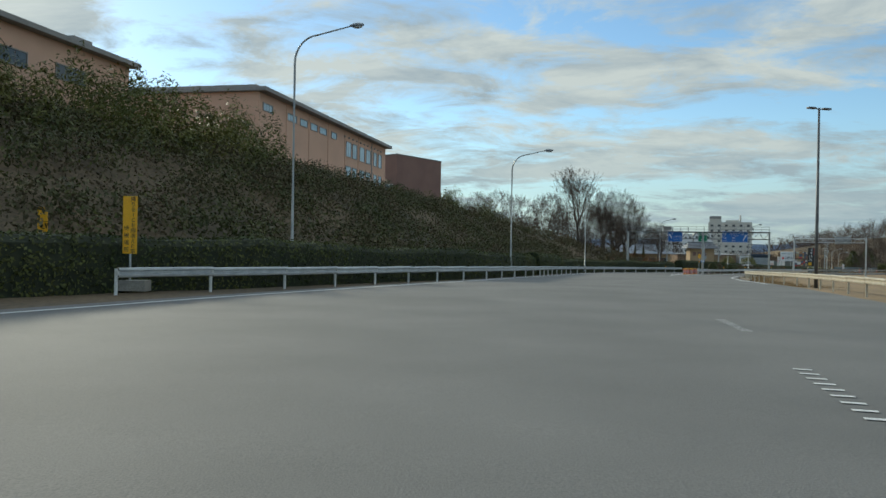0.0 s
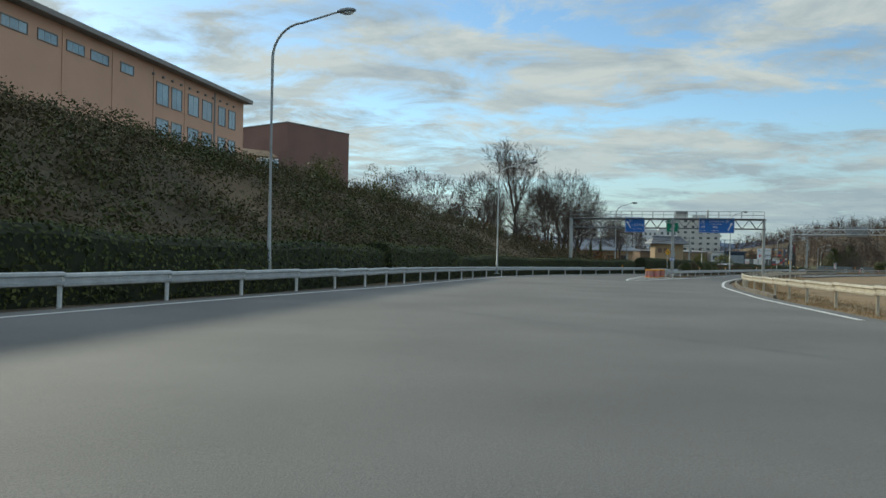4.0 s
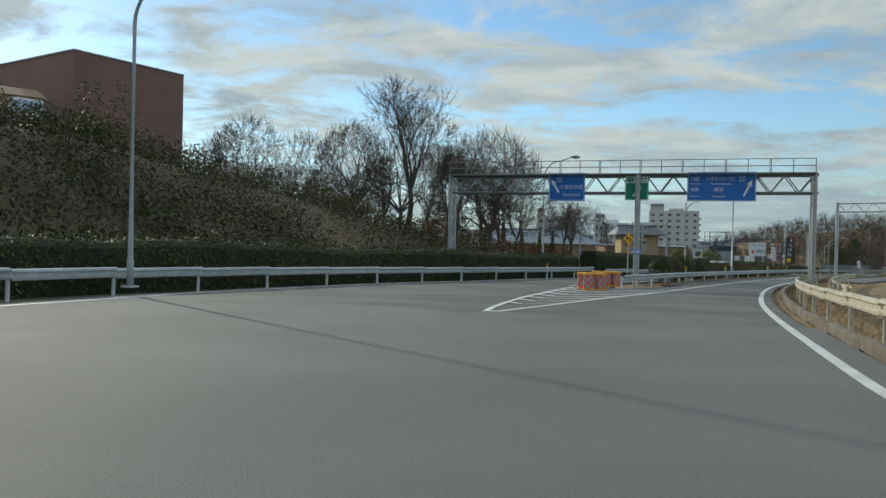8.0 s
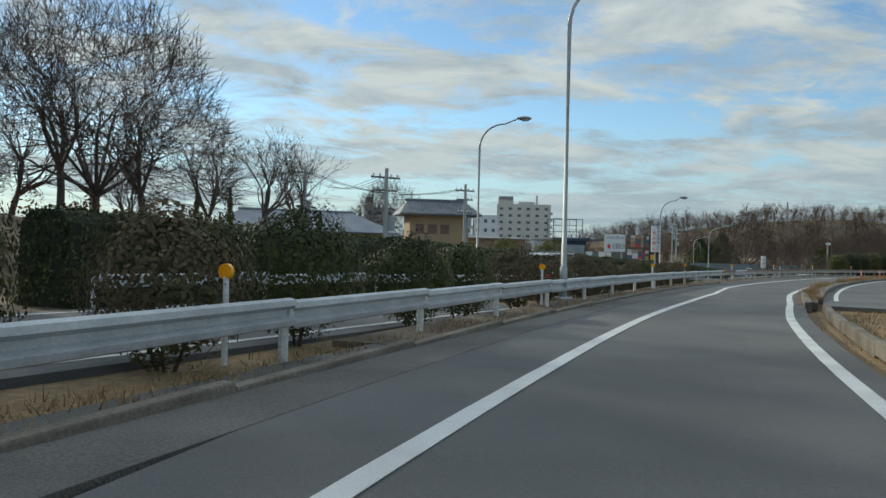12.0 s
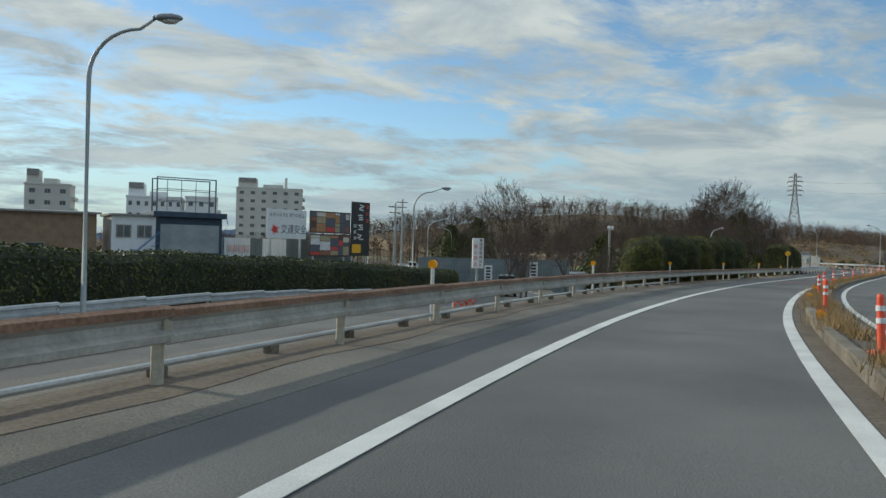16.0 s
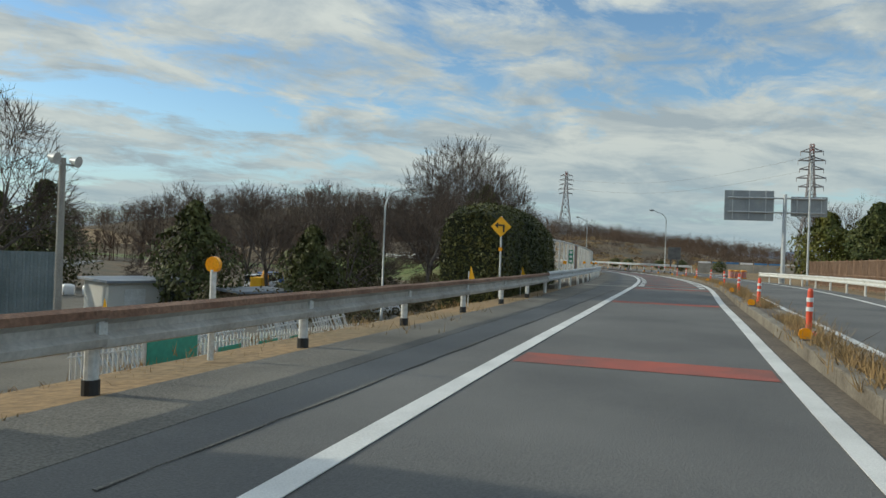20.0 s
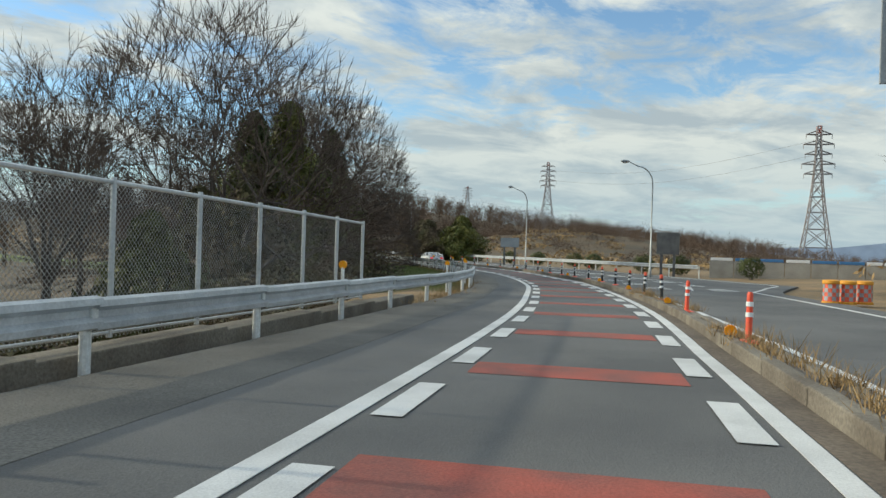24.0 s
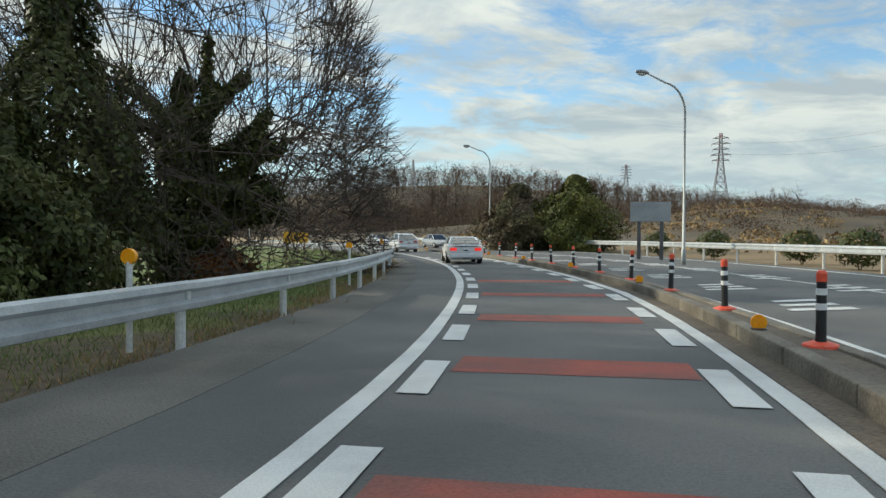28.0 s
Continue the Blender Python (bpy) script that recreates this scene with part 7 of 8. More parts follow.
for x, y, zt in ((127.25, 228.03, -3.0), (125.25, 232.03, -3.4)):
    e, p = board("notice_board", x, y, zt, 0.7, 1.7, -40, "small white upright notice with dark marks", M_SIGNW, False)
    part("post", rod(nb(), (0.35, 0.1, gz(x, y) - zt + 1.7), (0.35, 0.1, 1.6), 0.05, seg=8), M_POLE, e)
    for i in range(5):
        part("painted_bar", box(nb(), (0.35, -0.066, 1.45 - 0.27 * i), (0.4, 0.01, 0.17)), M_BLACK, p)
# hoarding of grey-green and white panels
hp = thing("site_hoarding", Matrix(), "site hoarding of grey-green sheets with white panels", "hoarding")
for k in range(12):
    f = k / 12
    x, y = 106.4 + 18 * f, 254.6 + 6.6 * f
    g = gz(x, y)
    part("hoarding_panel", corrugated(1.62, -1.5 - g, M_WALLG if k not in (1, 2, 4, 5) else M_SIGNW, "hoarding_panel"), None, hp, m=pose(x, y, g, rz=20))
for k in range(4):
    part("painted_bar", box(nb(), (108.55 + 0.66 * k, 255.2 + 0.242 * k, -2.6), (0.5, 0.03, 0.7), 20), M_PINK, hp)

# ---- bridge fence, right-hand fence, parapet ----
bf = thing("chain_link_fence", Matrix(), "tall chain-link fence on galvanised posts along the bridge kerb", "fence")


def link_mesh(w, h, gap=0.075, t=0.008):
    v, f = [], []
    n = int((w + h) / gap)
    for sgn in (1, -1):
        for k in range(1, n):
            c = k * gap
            x0, z0 = (c, 0.0) if c <= w else (w, c - w)
            x1, z1 = (0.0, c) if c <= h else (c - h, h)
            if sgn < 0:
                x0, x1 = w - x0, w - x1
            o = len(v)
            v += [(x0 - t, 0, z0), (x0 + t, 0.004, z0), (x1 + t, 0.004, z1), (x1 - t, 0, z1)]
            f.append((o, o + 1, o + 2, o + 3))
    return mesh_of("wire_mesh", v, f, M_MESHW)


FH = 1.85
LINK = link_mesh(2.0, FH)
FENCE_U = lambda s: LEFT_RAIL(s) - 0.62
ss = steps(290.5, 332.5, 2.0)
for i, s in enumerate(ss):
    p = at(s, FENCE_U(s), 0.2)
    part("fence_post", rod(nb(), p, p + Vector((0, 0, FH + 0.06)), 0.038, seg=8), M_GALV, bf)
    if i == len(ss) - 1:
        continue
    q = at(ss[i + 1], FENCE_U(ss[i + 1]), 0.2)
    d = q - p
    rot = Matrix(((d.x / 2, -d.y / d.length, 0, 0), (d.y / 2, d.x / d.length, 0, 0), (d.z / 2, 0, 1, 0), (0, 0, 0, 1)))
    pm = part("fence_panel", rod(rod(nb(), p + Vector((0, 0, FH)), q + Vector((0, 0, FH)), 0.03, seg=6), p + Vector((0, 0, 0.06)), q + Vector((0, 0, 0.06)), 0.02, seg=6), M_GALV, bf)
    part("wire_mesh", LINK, None, pm, m=Matrix.Translation(p) @ rot)
    if i == 6:
        x = (p + q) / 2
        part("rust_sheet", box(nb(), x + Vector((0, 0, 0.95)), (1.7, 0.03, 1.75), math.degrees(math.atan2(d.y, d.x))), M_BROWNF, pm)
q = at(299.2, FENCE_U(299.2) + 0.12, 0.25)
e = thing("bridge_sign", Matrix.Translation(q) @ pose(0, 0, 0, rz=heading(297.8) - 90), "narrow green sign with white characters on the fence", "sign")
part("post", rod(nb(), (0, 0, -0.2), (0, 0, 1.5), 0.025, seg=8), M_GALV, e)
p = part("plate", box(nb(), (0, -0.03, 1.1), (0.23, 0.02, 0.7), bevel=0.006), M_GREEN, e)
for k in range(3):
    part("painted_bar", box(nb(), (0, -0.043, 1.33 - 0.23 * k), (0.13, 0.006, 0.13)), M_SIGNW, p)
rf = thing("mesh_fence", Matrix(), "brown steel mesh fence on tall posts beyond the opposite lane", "fence")
rs_ = steps(288, 330, 2.0)
for i, s in enumerate(rs_):
    p = at(s, ROAD_R(s) + 2.6 + 0.03 * (s - 288))
    p.z = gz(p.x, p.y)
    part("fence_post", box(nb(), p + Vector((0, 0, 1.05)), (0.07, 0.07, 2.1)), M_BROWNF, rf)
    if i < len(rs_) - 1:
        q = at(rs_[i + 1], ROAD_R(rs_[i + 1]) + 2.6 + 0.03 * (rs_[i + 1] - 288))
        q.z = gz(q.x, q.y)
        bm = nb()
        for z in (0.15, 1.0, 2.0):
            rod(bm, p + Vector((0, 0, z)), q + Vector((0, 0, z)), 0.025, seg=6)
        for k in range(1, 20):
            r = p.lerp(q, k / 20)
            rod(bm, r + Vector((0, 0, 0.1)), r + Vector((0, 0, 2.0)), 0.012, seg=4, cap=False)
        part("fence_panel", bm, M_BROWNF, rf)
pw = thing("parapet_wall", Matrix(), "stained concrete parapet with blue and white caps", "wall")
W0, W1 = Vector((252.2, 266.2, 0)), Vector((266.5, 230.0, 0))
for k in range(19):
    p, q = W0.lerp(W1, k / 19), W0.lerp(W1, (k + 1) / 19)
    c = (p + q) / 2
    g = gz(c.x, c.y)
    rz = math.degrees(math.atan2((q - p).y, (q - p).x))
    part("wall_panel", box(nb(), (c.x, c.y, (-2.95 + g - 0.3) / 2), ((q - p).length - 0.05, 0.4, -2.95 - g + 0.3), rz, 0.03), M_CONC, pw)
    part("cap", box(nb(), (c.x, c.y, -2.8), ((q - p).length * 0.9, 0.46, 0.26), rz, 0.03), M_CAPB if k % 3 else M_SIGNW, pw)

# ---- yard below the ramp ----
shed(158.64, 261.75, 8, 6.5, 3.2, 2.6, "white prefabricated yard shed", M_PLASTER, M_ROOFL)
shed(166.07, 257.37, 8, 4.5, 2.5, 1.9, "low timber yard store", M_TIMBER, M_ROOFL)
yw = thing("yard_wall", Matrix(), "tall grey steel sheet fence around the yard", "fence")
for k in range(9):
    x, y = 134 + 2.1 * k, 261.5 - 0.77 * k
    g = gz(x, y)
    part("sheet_panel", corrugated(2.24, -3.2 - g, M_WALLG, "sheet_panel"), None, yw, m=pose(x, y, g - 0.05, rz=-20.1))
e = thing("flood_light", pose(149.15, 242.74, gz(149.15, 242.74), rz=35), "concrete pole with two round floodlights", "floodlight")
fh = 0.9 - gz(149.15, 242.74)
part("pole", rod(nb(), (0, 0, 0), (0, 0, fh), 0.17, 0.13, 12), M_CONC, e)
part("bracket", box(nb(), (0, 0, fh - 0.25), (1.5, 0.08, 0.08)), M_GALV, e)
for sx in (-1, 1):
    bm = nb()
    rod(bm, (0.68 * sx, 0.1, fh - 0.02), (0.68 * sx, -0.25, fh - 0.1), 0.13, 0.25, 16)
    part("lamp", bm, M_GALV, e)
for s, u, g in ((267.0, -6.5, at(266, 0).z - 1.35), (276.0, -11.5, None), (278.2, -11.6, None), (280.4, -11.8, None)):
    p = at(s, u)
    g = gz(p.x, p.y) if g is None else g
    e = thing("green_screen", pose(p.x, p.y, g, rz=heading(s)), "green plastic sheet screen on a pipe frame", "screen", "green screens")
    part("sheet", box(nb(), (0.55, 0, 0.75), (1.05, 0.03, 1.2), bevel=0.01), M_TEAL, e)
    for x in (0.02, 1.08):
        part("pipe_post", rod(nb(), (x, 0.03, 0), (x, 0.03, 1.4), 0.025, seg=6), M_GALV, e)
pk = thing("picket_fence", Matrix(), "white steel picket fence above the pipe yard", "fence")
for k in range(8):
    a, b = Vector((144.75, 228.53, 0)).lerp(Vector((161.53, 234.47, 0)), k / 8), Vector((144.75, 228.53, 0)).lerp(Vector((161.53, 234.47, 0)), (k + 1) / 8)
    a.z = b.z = min(gz(a.x, a.y), gz(b.x, b.y)) - 0.05
    for z in (0.35, 1.35):
        part("fence_bar", rod(nb(), a + Vector((0, 0, z)), b + Vector((0, 0, z)), 0.022, seg=6), M_WHITEP, pk)
    for j in range(14):
        p = a.lerp(b, (j + 0.5) / 14)
        part("picket", box(nb(), p + Vector((0, 0, 0.78)), (0.035, 0.035, 1.5)), M_WHITEP, pk)
for k in range(12):
    s = 276 + 1.6 * k
    p = at(s, -16.0 - 0.25 * (k % 3))
    g = gz(p.x, p.y)
    e = thing("pipe_rack", pose(p.x, p.y, g, rz=heading(s)), "rack of leaning galvanised scaffold pipes", "pipes", "pipe racks")
    for j in range(7):
        part("pipe", rod(nb(), (0.2 * j, -0.45, 0.0), (0.2 * j + random.uniform(-0.15, 0.15), 0.35, 1.9 + random.uniform(-0.3, 0.2)), 0.035, seg=7), M_GALV, e)
    part("rail", rod(nb(), (-0.1, 0.1, 1.2), (1.45, 0.1, 1.2), 0.03, seg=6), M_WHITEP, e)
for k in range(16):
    x, y = 157 + 1.5 * k, 288 + 0.5 * (k % 3) - 0.5 * k
    e = single("bulk_bag", mesh_from(box(nb(), (0, 0, 0.55), (1.1, 1.1, 1.15), bevel=0.28), "bulk_bag", M_SIGNW, True), "white woven bulk bag standing in a row", "bag", "bulk bags", "", pose(x, y, gz(x, y), rz=random.uniform(0, 90)))
e = thing("excavator", pose(181.86, 280.74, gz(181.86, 280.74), rz=40), "small orange excavator parked in the yard", "excavator")
part("track", box(nb(), (0, -0.6, 0.3), (2.2, 0.4, 0.6), bevel=0.15), M_BLACK, e)
part("track", box(nb(), (0, 0.6, 0.3), (2.2, 0.4, 0.6), bevel=0.15), M_BLACK, e)
part("cab", box(nb(), (-0.2, 0, 1.35), (1.6, 1.3, 1.5), bevel=0.12), M_YELLOW, e)
part("boom", tube(nb(), [(0.5, 0, 1.2), (1.7, 0, 2.6), (2.9, 0, 2.2), (3.2, 0, 1.0)], [0.16, 0.16, 0.12, 0.1], 8), M_DRUMY, e)
part("bucket", box(nb(), (3.2, 0, 0.75), (0.5, 0.6, 0.5), bevel=0.1), M_BLACK, e)

# ---- poles, wires, pylons ----


def utility_pole(x, y, ztop, rz, label="concrete utility pole with cross-arms"):
    g = gz(x, y)
    e = thing("utility_pole", pose(x, y, g, rz=rz), label, "utility pole", "utility poles")
    h = ztop - g
    part("pole", rod(nb(), (0, 0, 0), (0, 0, h), 0.17, 0.1, 10), M_POLE, e)
    for k, z in enumerate((h - 0.5, h - 1.2, h - 2.2)):
        a = part("cross_arm", box(nb(), (0, 0.1, z), (1.8 - 0.3 * k, 0.08, 0.1)), M_DARKPOLE, e)
        for x_ in (-0.75, -0.35, 0.35, 0.75):
            part("insulator", rod(nb(), (x_ * (1 - 0.15 * k), 0.1, z), (x_ * (1 - 0.15 * k), 0.1, z + 0.2), 0.05, seg=6), M_SIGNW, a)
    part("transformer", rod(nb(), (0.32, 0, h - 3.4), (0.32, 0, h - 2.6), 0.24, seg=12), M_POLE, e)
    return Vector((x, y, ztop))


tops = [utility_pole(38.0, 201.0, 5.6, 20), utility_pole(55.3, 188.8, 4.65, 30), utility_pole(58.5, 171.2, 3.0, 20), utility_pole(67.6, 187.5, 3.7, 15), utility_pole(129.15, 258.53, 3.3, 0), utility_pole(138.74, 276.06, 5.0, 0)]
wi = thing("overhead_wires", Matrix(), "thin black overhead wires strung between utility poles", "wires")
for a, b in ((tops[0], tops[1]), (tops[1], tops[2]), (tops[1], tops[3]), (tops[4], tops[5])):
    for off in (-0.6, 0.0, 0.6):
        pts = [a.lerp(b, t / 10) + Vector((off * 0.6, off * 0.3, -0.4 - 1.0 * math.sin(math.pi * t / 10))) for t in range(11)]
        part("wire", tube(nb(), pts, 0.013, 4), M_BLACK, wi)


def pylon(x, y, ztop, w, label, mat=M_PYLON, arms=5, name="pylon", base=None):
    g = gz(x, y) - 1 if base is None else base
    h = ztop - g
    e = thing(name, pose(x, y, g, rz=118), label, "pylon", "pylons")
    lev = [0, 0.14, 0.27, 0.39, 0.5, 0.6, 0.69, 0.77, 0.85, 0.93, 1.0]
    wid = lambda f: w * (1 - f) ** 1.9 * 0.5 + w * 0.07
    t = max(0.09, h * 0.0042)
    for sx in (-1, 1):
        for sy in (-1, 1):
            part("leg", tube(nb(), [(sx * wid(f), sy * wid(f), f * h) for f in lev], t, 5), mat, e)
    for i in range(len(lev) - 1):
        a, b = lev[i], lev[i + 1]
        wa, wb = wid(a), wid(b)
        steel = M_PYLONR if (mat is M_PYLON and i == len(lev) - 2) else mat
        for s1, s2 in (((-1, -1), (1, -1)), ((1, -1), (1, 1)), ((1, 1), (-1, 1)), ((-1, 1), (-1, -1))):
            part("brace", rod(nb(), (s1[0] * wa, s1[1] * wa, a * h), (s2[0] * wb, s2[1] * wb, b * h), t * 0.6, seg=4, cap=False), steel, e)
            part("brace", rod(nb(), (s2[0] * wa, s2[1] * wa, a * h), (s1[0] * wb, s1[1] * wb, b * h), t * 0.6, seg=4, cap=False), steel, e)
            part("crossbar", rod(nb(), (s1[0] * wb, s1[1] * wb, b * h), (s2[0] * wb, s2[1] * wb, b * h), t * 0.6, seg=4, cap=False), steel, e)
    for k in range(arms):
        z = h * (0.94 - 0.07 * k)
        L = w * (0.42, 0.5, 0.44, 0.54, 0.46)[k % 5]
        for sx in (-1, 1):
            bm = nb()
            for sy in (-1, 1):
                rod(bm, (sx * wid(0.9), sy * wid(0.9), z), (sx * L, 0, z + 0.2), t * 1.1, seg=4)
                rod(bm, (sx * wid(0.9), sy * wid(0.9), z + h * 0.028), (sx * L, 0, z + 0.2), t * 0.7, seg=4)
            rod(bm, (sx * L, 0, z + 0.2), (sx * L, 0, z - h * 0.03), t * 0.5, seg=4)
            part("arm", bm, mat, e)
    return e


pylon(706.2, 623.2, 72.8, 13, "tall grey lattice power pylon on the ridge")
pylon(615.8, 378.2, 68.9, 15, "tall lattice power pylon with a red top")
pylon(630.7, 645.1, 47.3, 8, "smaller lattice pylon behind the ridge")
pylon(440.6, 620.8, 37.8, 4.2, "slim lattice mast rising from the wood", arms=0, name="lattice_mast")
wl_ = thing("power_lines", Matrix(), "faint power lines strung between the pylons", "wires")
for za, zb in ((66, 62), (58, 54)):
    a, b = Vector((706, 623, za)), Vector((616, 378, zb))
    part("cable", tube(nb(), [a.lerp(b, t / 12) + Vector((0, 0, -9 * math.sin(math.pi * t / 12))) for t in range(13)], 0.06, 4), M_PYLON, wl_)

# small far evergreens: pointed cedars behind the restaurant
for i, (x, y, h) in enumerate(((49, 221, 10.5), (53, 224, 9.6), (45.5, 219, 9.4), (57, 227, 9.0), (60, 229, 9.6))):
    rg = np.random.default_rng(90 + i)
    t = rg.random(2600) ** 0.8
    a = rg.uniform(0, 6.28, 2600)
    r = (1 - t) * 1.7 * (0.75 + 0.25 * np.sin(t * 40)) * rg.uniform(0.5, 1, 2600) + 0.05
    c = np.column_stack([r * np.cos(a), r * np.sin(a), 0.8 + t * (h - 0.8)])
    d = np.column_stack([np.cos(a), np.sin(a), 0.4 + 0 * a])
    e = thing("cedar", pose(x, y, gz(x, y)), "slim pointed dark cedar", "tree", "cedars")
    part("trunk", rod(nb(), (0, 0, -0.3), (0, 0, h * 0.92), 0.16, 0.03, 7), M_BARK, e)
    part("crown", leaf_mesh("crown", c, d, 0.15, M_LEAF, i, 0.35), None, e)
plant(DOME, 76.3, 269.0, 19.0, 16, "large round-crowned bare tree behind the roofs", rz=50, wide=0.85)
plant(ROUND[2], 153, 271, 15.5, 12, "tall bare tree behind the yard fence")
plant(ROUND[2], 64, 262, 11, 12, "bare tree behind the roofs", wide=1.1)
for i, (x, y, h, r) in enumerate(((165.86, 298.43, 11.5, 4.2), (161.86, 301.73, 10, 3.6))):
    ivy_tree(x, y, h, r, "dark round evergreen oak beside the far road", 70 + i, M_LEAF, 9000)
for i, (x, y) in enumerate(((85.25, 213.03), (80.25, 215.03), (76.25, 218.03))):
    shrub(x, y, 2.5, 5.6, M_BAMBOO, "yellow-green bushy shrub behind the hedge", 120 + i, 5200, 0.09)
for i, (s, u) in enumerate(((252, -19), (257, -22), (262, -26), (268, -19), (276, -22), (284, -30))):
    p = at(s, u)
    plant(FEW[i % 3], p.x, p.y, 5.5 + (i % 3), 12, "small pollarded bare tree in the yard", wide=0.8)

# ---- vehicles ----


def wheel(parent, x, y, r):
    bm = nb()
    side = 1 if y > 0 else -1
    rod(bm, (x, y - 0.1 * side, r), (x, y + 0.1 * side, r), r, seg=20)
    t = part("wheel", bm, M_TYRE, parent)
    part("rim", rod(nb(), (x, y + 0.085 * side, r), (x, y + 0.108 * side, r), r * 0.62, r * 0.58, seg=14), M_RIM, t)


def loft(rows, closed=True):
    """Skin through rings of equal length, with end caps."""
    bm = nb()
    rings = [[bm.verts.new(p) for p in r] for r in rows]
    n = len(rows[0])
    for a, b in zip(rings, rings[1:]):
        for k in range(n):
            bm.faces.new((a[k], a[(k + 1) % n], b[(k + 1) % n], b[k]))
    bm.faces.new(rings[0][::-1])
    bm.faces.new(rings[-1])
    return bm


def car(x, y, z, rz, label, paint, body, cabin, wheels, hw, tail_on=False, name="car", wing=False, rack=False):
    """body: rows of (x, bottom, shoulder, width factor); cabin: rows of (x, top, width factor) over the shoulder."""
    e = thing(name, pose(x, y, z, rz=rz), label, "car")
    rings = []
    for bx, zb, zs, f in body:
        w = hw * f
        rings.append([(bx, -w * 0.86, zb), (bx, -w * 0.98, zb + 0.12), (bx, -w, (zb + zs) / 2), (bx, -w * 0.97, zs - 0.08), (bx, -w * 0.88, zs), (bx, w * 0.88, zs), (bx, w * 0.97, zs - 0.08), (bx, w, (zb + zs) / 2), (bx, w * 0.98, zb + 0.12), (bx, w * 0.86, zb)])
    part("body", loft(rings), paint, e, smooth=False)
    xs, zs_ = [b[0] for b in body], [b[2] for b in body]
    rings = []
    for cx, zt, f in cabin:
        zl = float(np.interp(cx, xs, zs_)) - 0.03
        w = hw * f
        zt = max(zt, zl + 0.02)
        rings.append([(cx, -hw * 0.86, zl), (cx, -w * 0.98, zt - 0.05 * (zt - zl)), (cx, -w * 0.9, zt), (cx, w * 0.9, zt), (cx, w * 0.98, zt - 0.05 * (zt - zl)), (cx, hw * 0.86, zl)])
    part("glasshouse", loft(rings), M_GLASS, e)
    top = [c for c in cabin if c[1] >= max(q[1] for q in cabin) - 0.16]
    rr = [[(cx, -hw * f * 0.93, zt - 0.06), (cx, -hw * f * 0.9, zt + 0.015), (cx, hw * f * 0.9, zt + 0.015), (cx, hw * f * 0.93, zt - 0.06)] for cx, zt, f in top]
    part("roof", loft(rr), paint, e)
    for side in (-1, 1):
        for c0, c1 in ((cabin[0], cabin[1]), (cabin[-2], cabin[-1])):
            za, zb_ = (float(np.interp(c[0], xs, zs_)) for c in (c0, c1))
            bm = nb()
            tube(bm, [(c0[0], side * hw * (0.88 if c0[1] - za < 0.1 else c0[2] * 0.92), max(c0[1], za)), (c1[0], side * hw * (0.88 if c1[1] - zb_ < 0.1 else c1[2] * 0.92), max(c1[1], zb_))], 0.045, 6)
            part("pillar", bm, paint, e)
        xm = (cabin[1][0] + cabin[-2][0]) / 2
        part("pillar", box(nb(), (xm, side * hw * 0.9, (float(np.interp(xm, xs, zs_)) + max(c[1] for c in cabin)) / 2), (0.09, 0.07, max(c[1] for c in cabin) - float(np.interp(xm, xs, zs_))), rx=side * 9), paint, e)
        part("mirror", box(nb(), (cabin[-1][0] - 0.35, side * (hw + 0.1), float(np.interp(cabin[-1][0], xs, zs_)) + 0.1), (0.12, 0.2, 0.13), bevel=0.03), paint, e)
        for wx, wr in wheels:
            wheel(e, wx, side * (hw - 0.09), wr)
    xr = body[0][0]
    zs0, zb0 = body[0][2], body[0][1]
    for side in (-1, 1):
        part("tail_lamp", box(nb(), (xr - 0.005, side * hw * 0.68, zs0 - 0.16), (0.06, hw * 0.36, 0.13), bevel=0.02), M_TAIL if tail_on else M_TAILOFF, e)
        part("headlight", box(nb(), (body[-1][0] - 0.03, side * hw * 0.62, body[-1][2] - 0.12), (0.1, hw * 0.34, 0.14), bevel=0.03), M_LENS, e)
    pl_ = part("number_plate", box(nb(), (xr - 0.03, 0, zb0 + 0.36), (0.03, 0.33, 0.165)), M_PLATE, e)
    part("plate_bar", box(nb(), (xr - 0.048, 0, zb0 + 0.345), (0.006, 0.22, 0.06)), M_BLACK, pl_)
    part("bumper", box(nb(), (xr - 0.03, 0, zb0 + 0.1), (0.12, hw * 1.8, 0.2), bevel=0.05), M_BLACK if name == "van" else paint, e)
    part("rear_window_seal", box(nb(), (xr - 0.01, 0, zs0 - 0.02), (0.03, hw * 1.3, 0.03)), M_BLACK, e)
    part("exhaust", rod(nb(), (xr - 0.08, hw * 0.45, zb0 + 0.02), (xr + 0.2, hw * 0.45, zb0 + 0.02), 0.05, seg=10), M_RIM, e)
    if wing:
        w_ = part("rear_wing", box(nb(), (xr + 0.22, 0, zs0 + 0.26), (0.26, hw * 1.7, 0.035), bevel=0.012), paint, e)
        for sy in (-0.75, 0, 0.75):
            part("wing_stay", box(nb(), (xr + 0.24, sy * hw, zs0 + 0.12), (0.14, 0.04, 0.28)), paint, w_)
    if rack:
        for k in range(5):
            part("roof_bar", rod(nb(), (xr + 0.5 + 0.75 * k, -hw * 0.8, 2.06), (xr + 0.5 + 0.75 * k, hw * 0.8, 2.06), 0.025, seg=6), M_DARKPOLE, e)
        for sy in (-1, 1):
            part("roof_rail", rod(nb(), (xr + 0.4, sy * hw * 0.78, 2.06), (xr + 3.7, sy * hw * 0.78, 2.06), 0.03, seg=6), M_DARKPOLE, e)
        lad = nb()
        for sy in (0.35, 0.75):
            rod(lad, (xr - 0.06, sy * hw, 0.8), (xr - 0.02, sy * hw, 2.05), 0.02, seg=6)
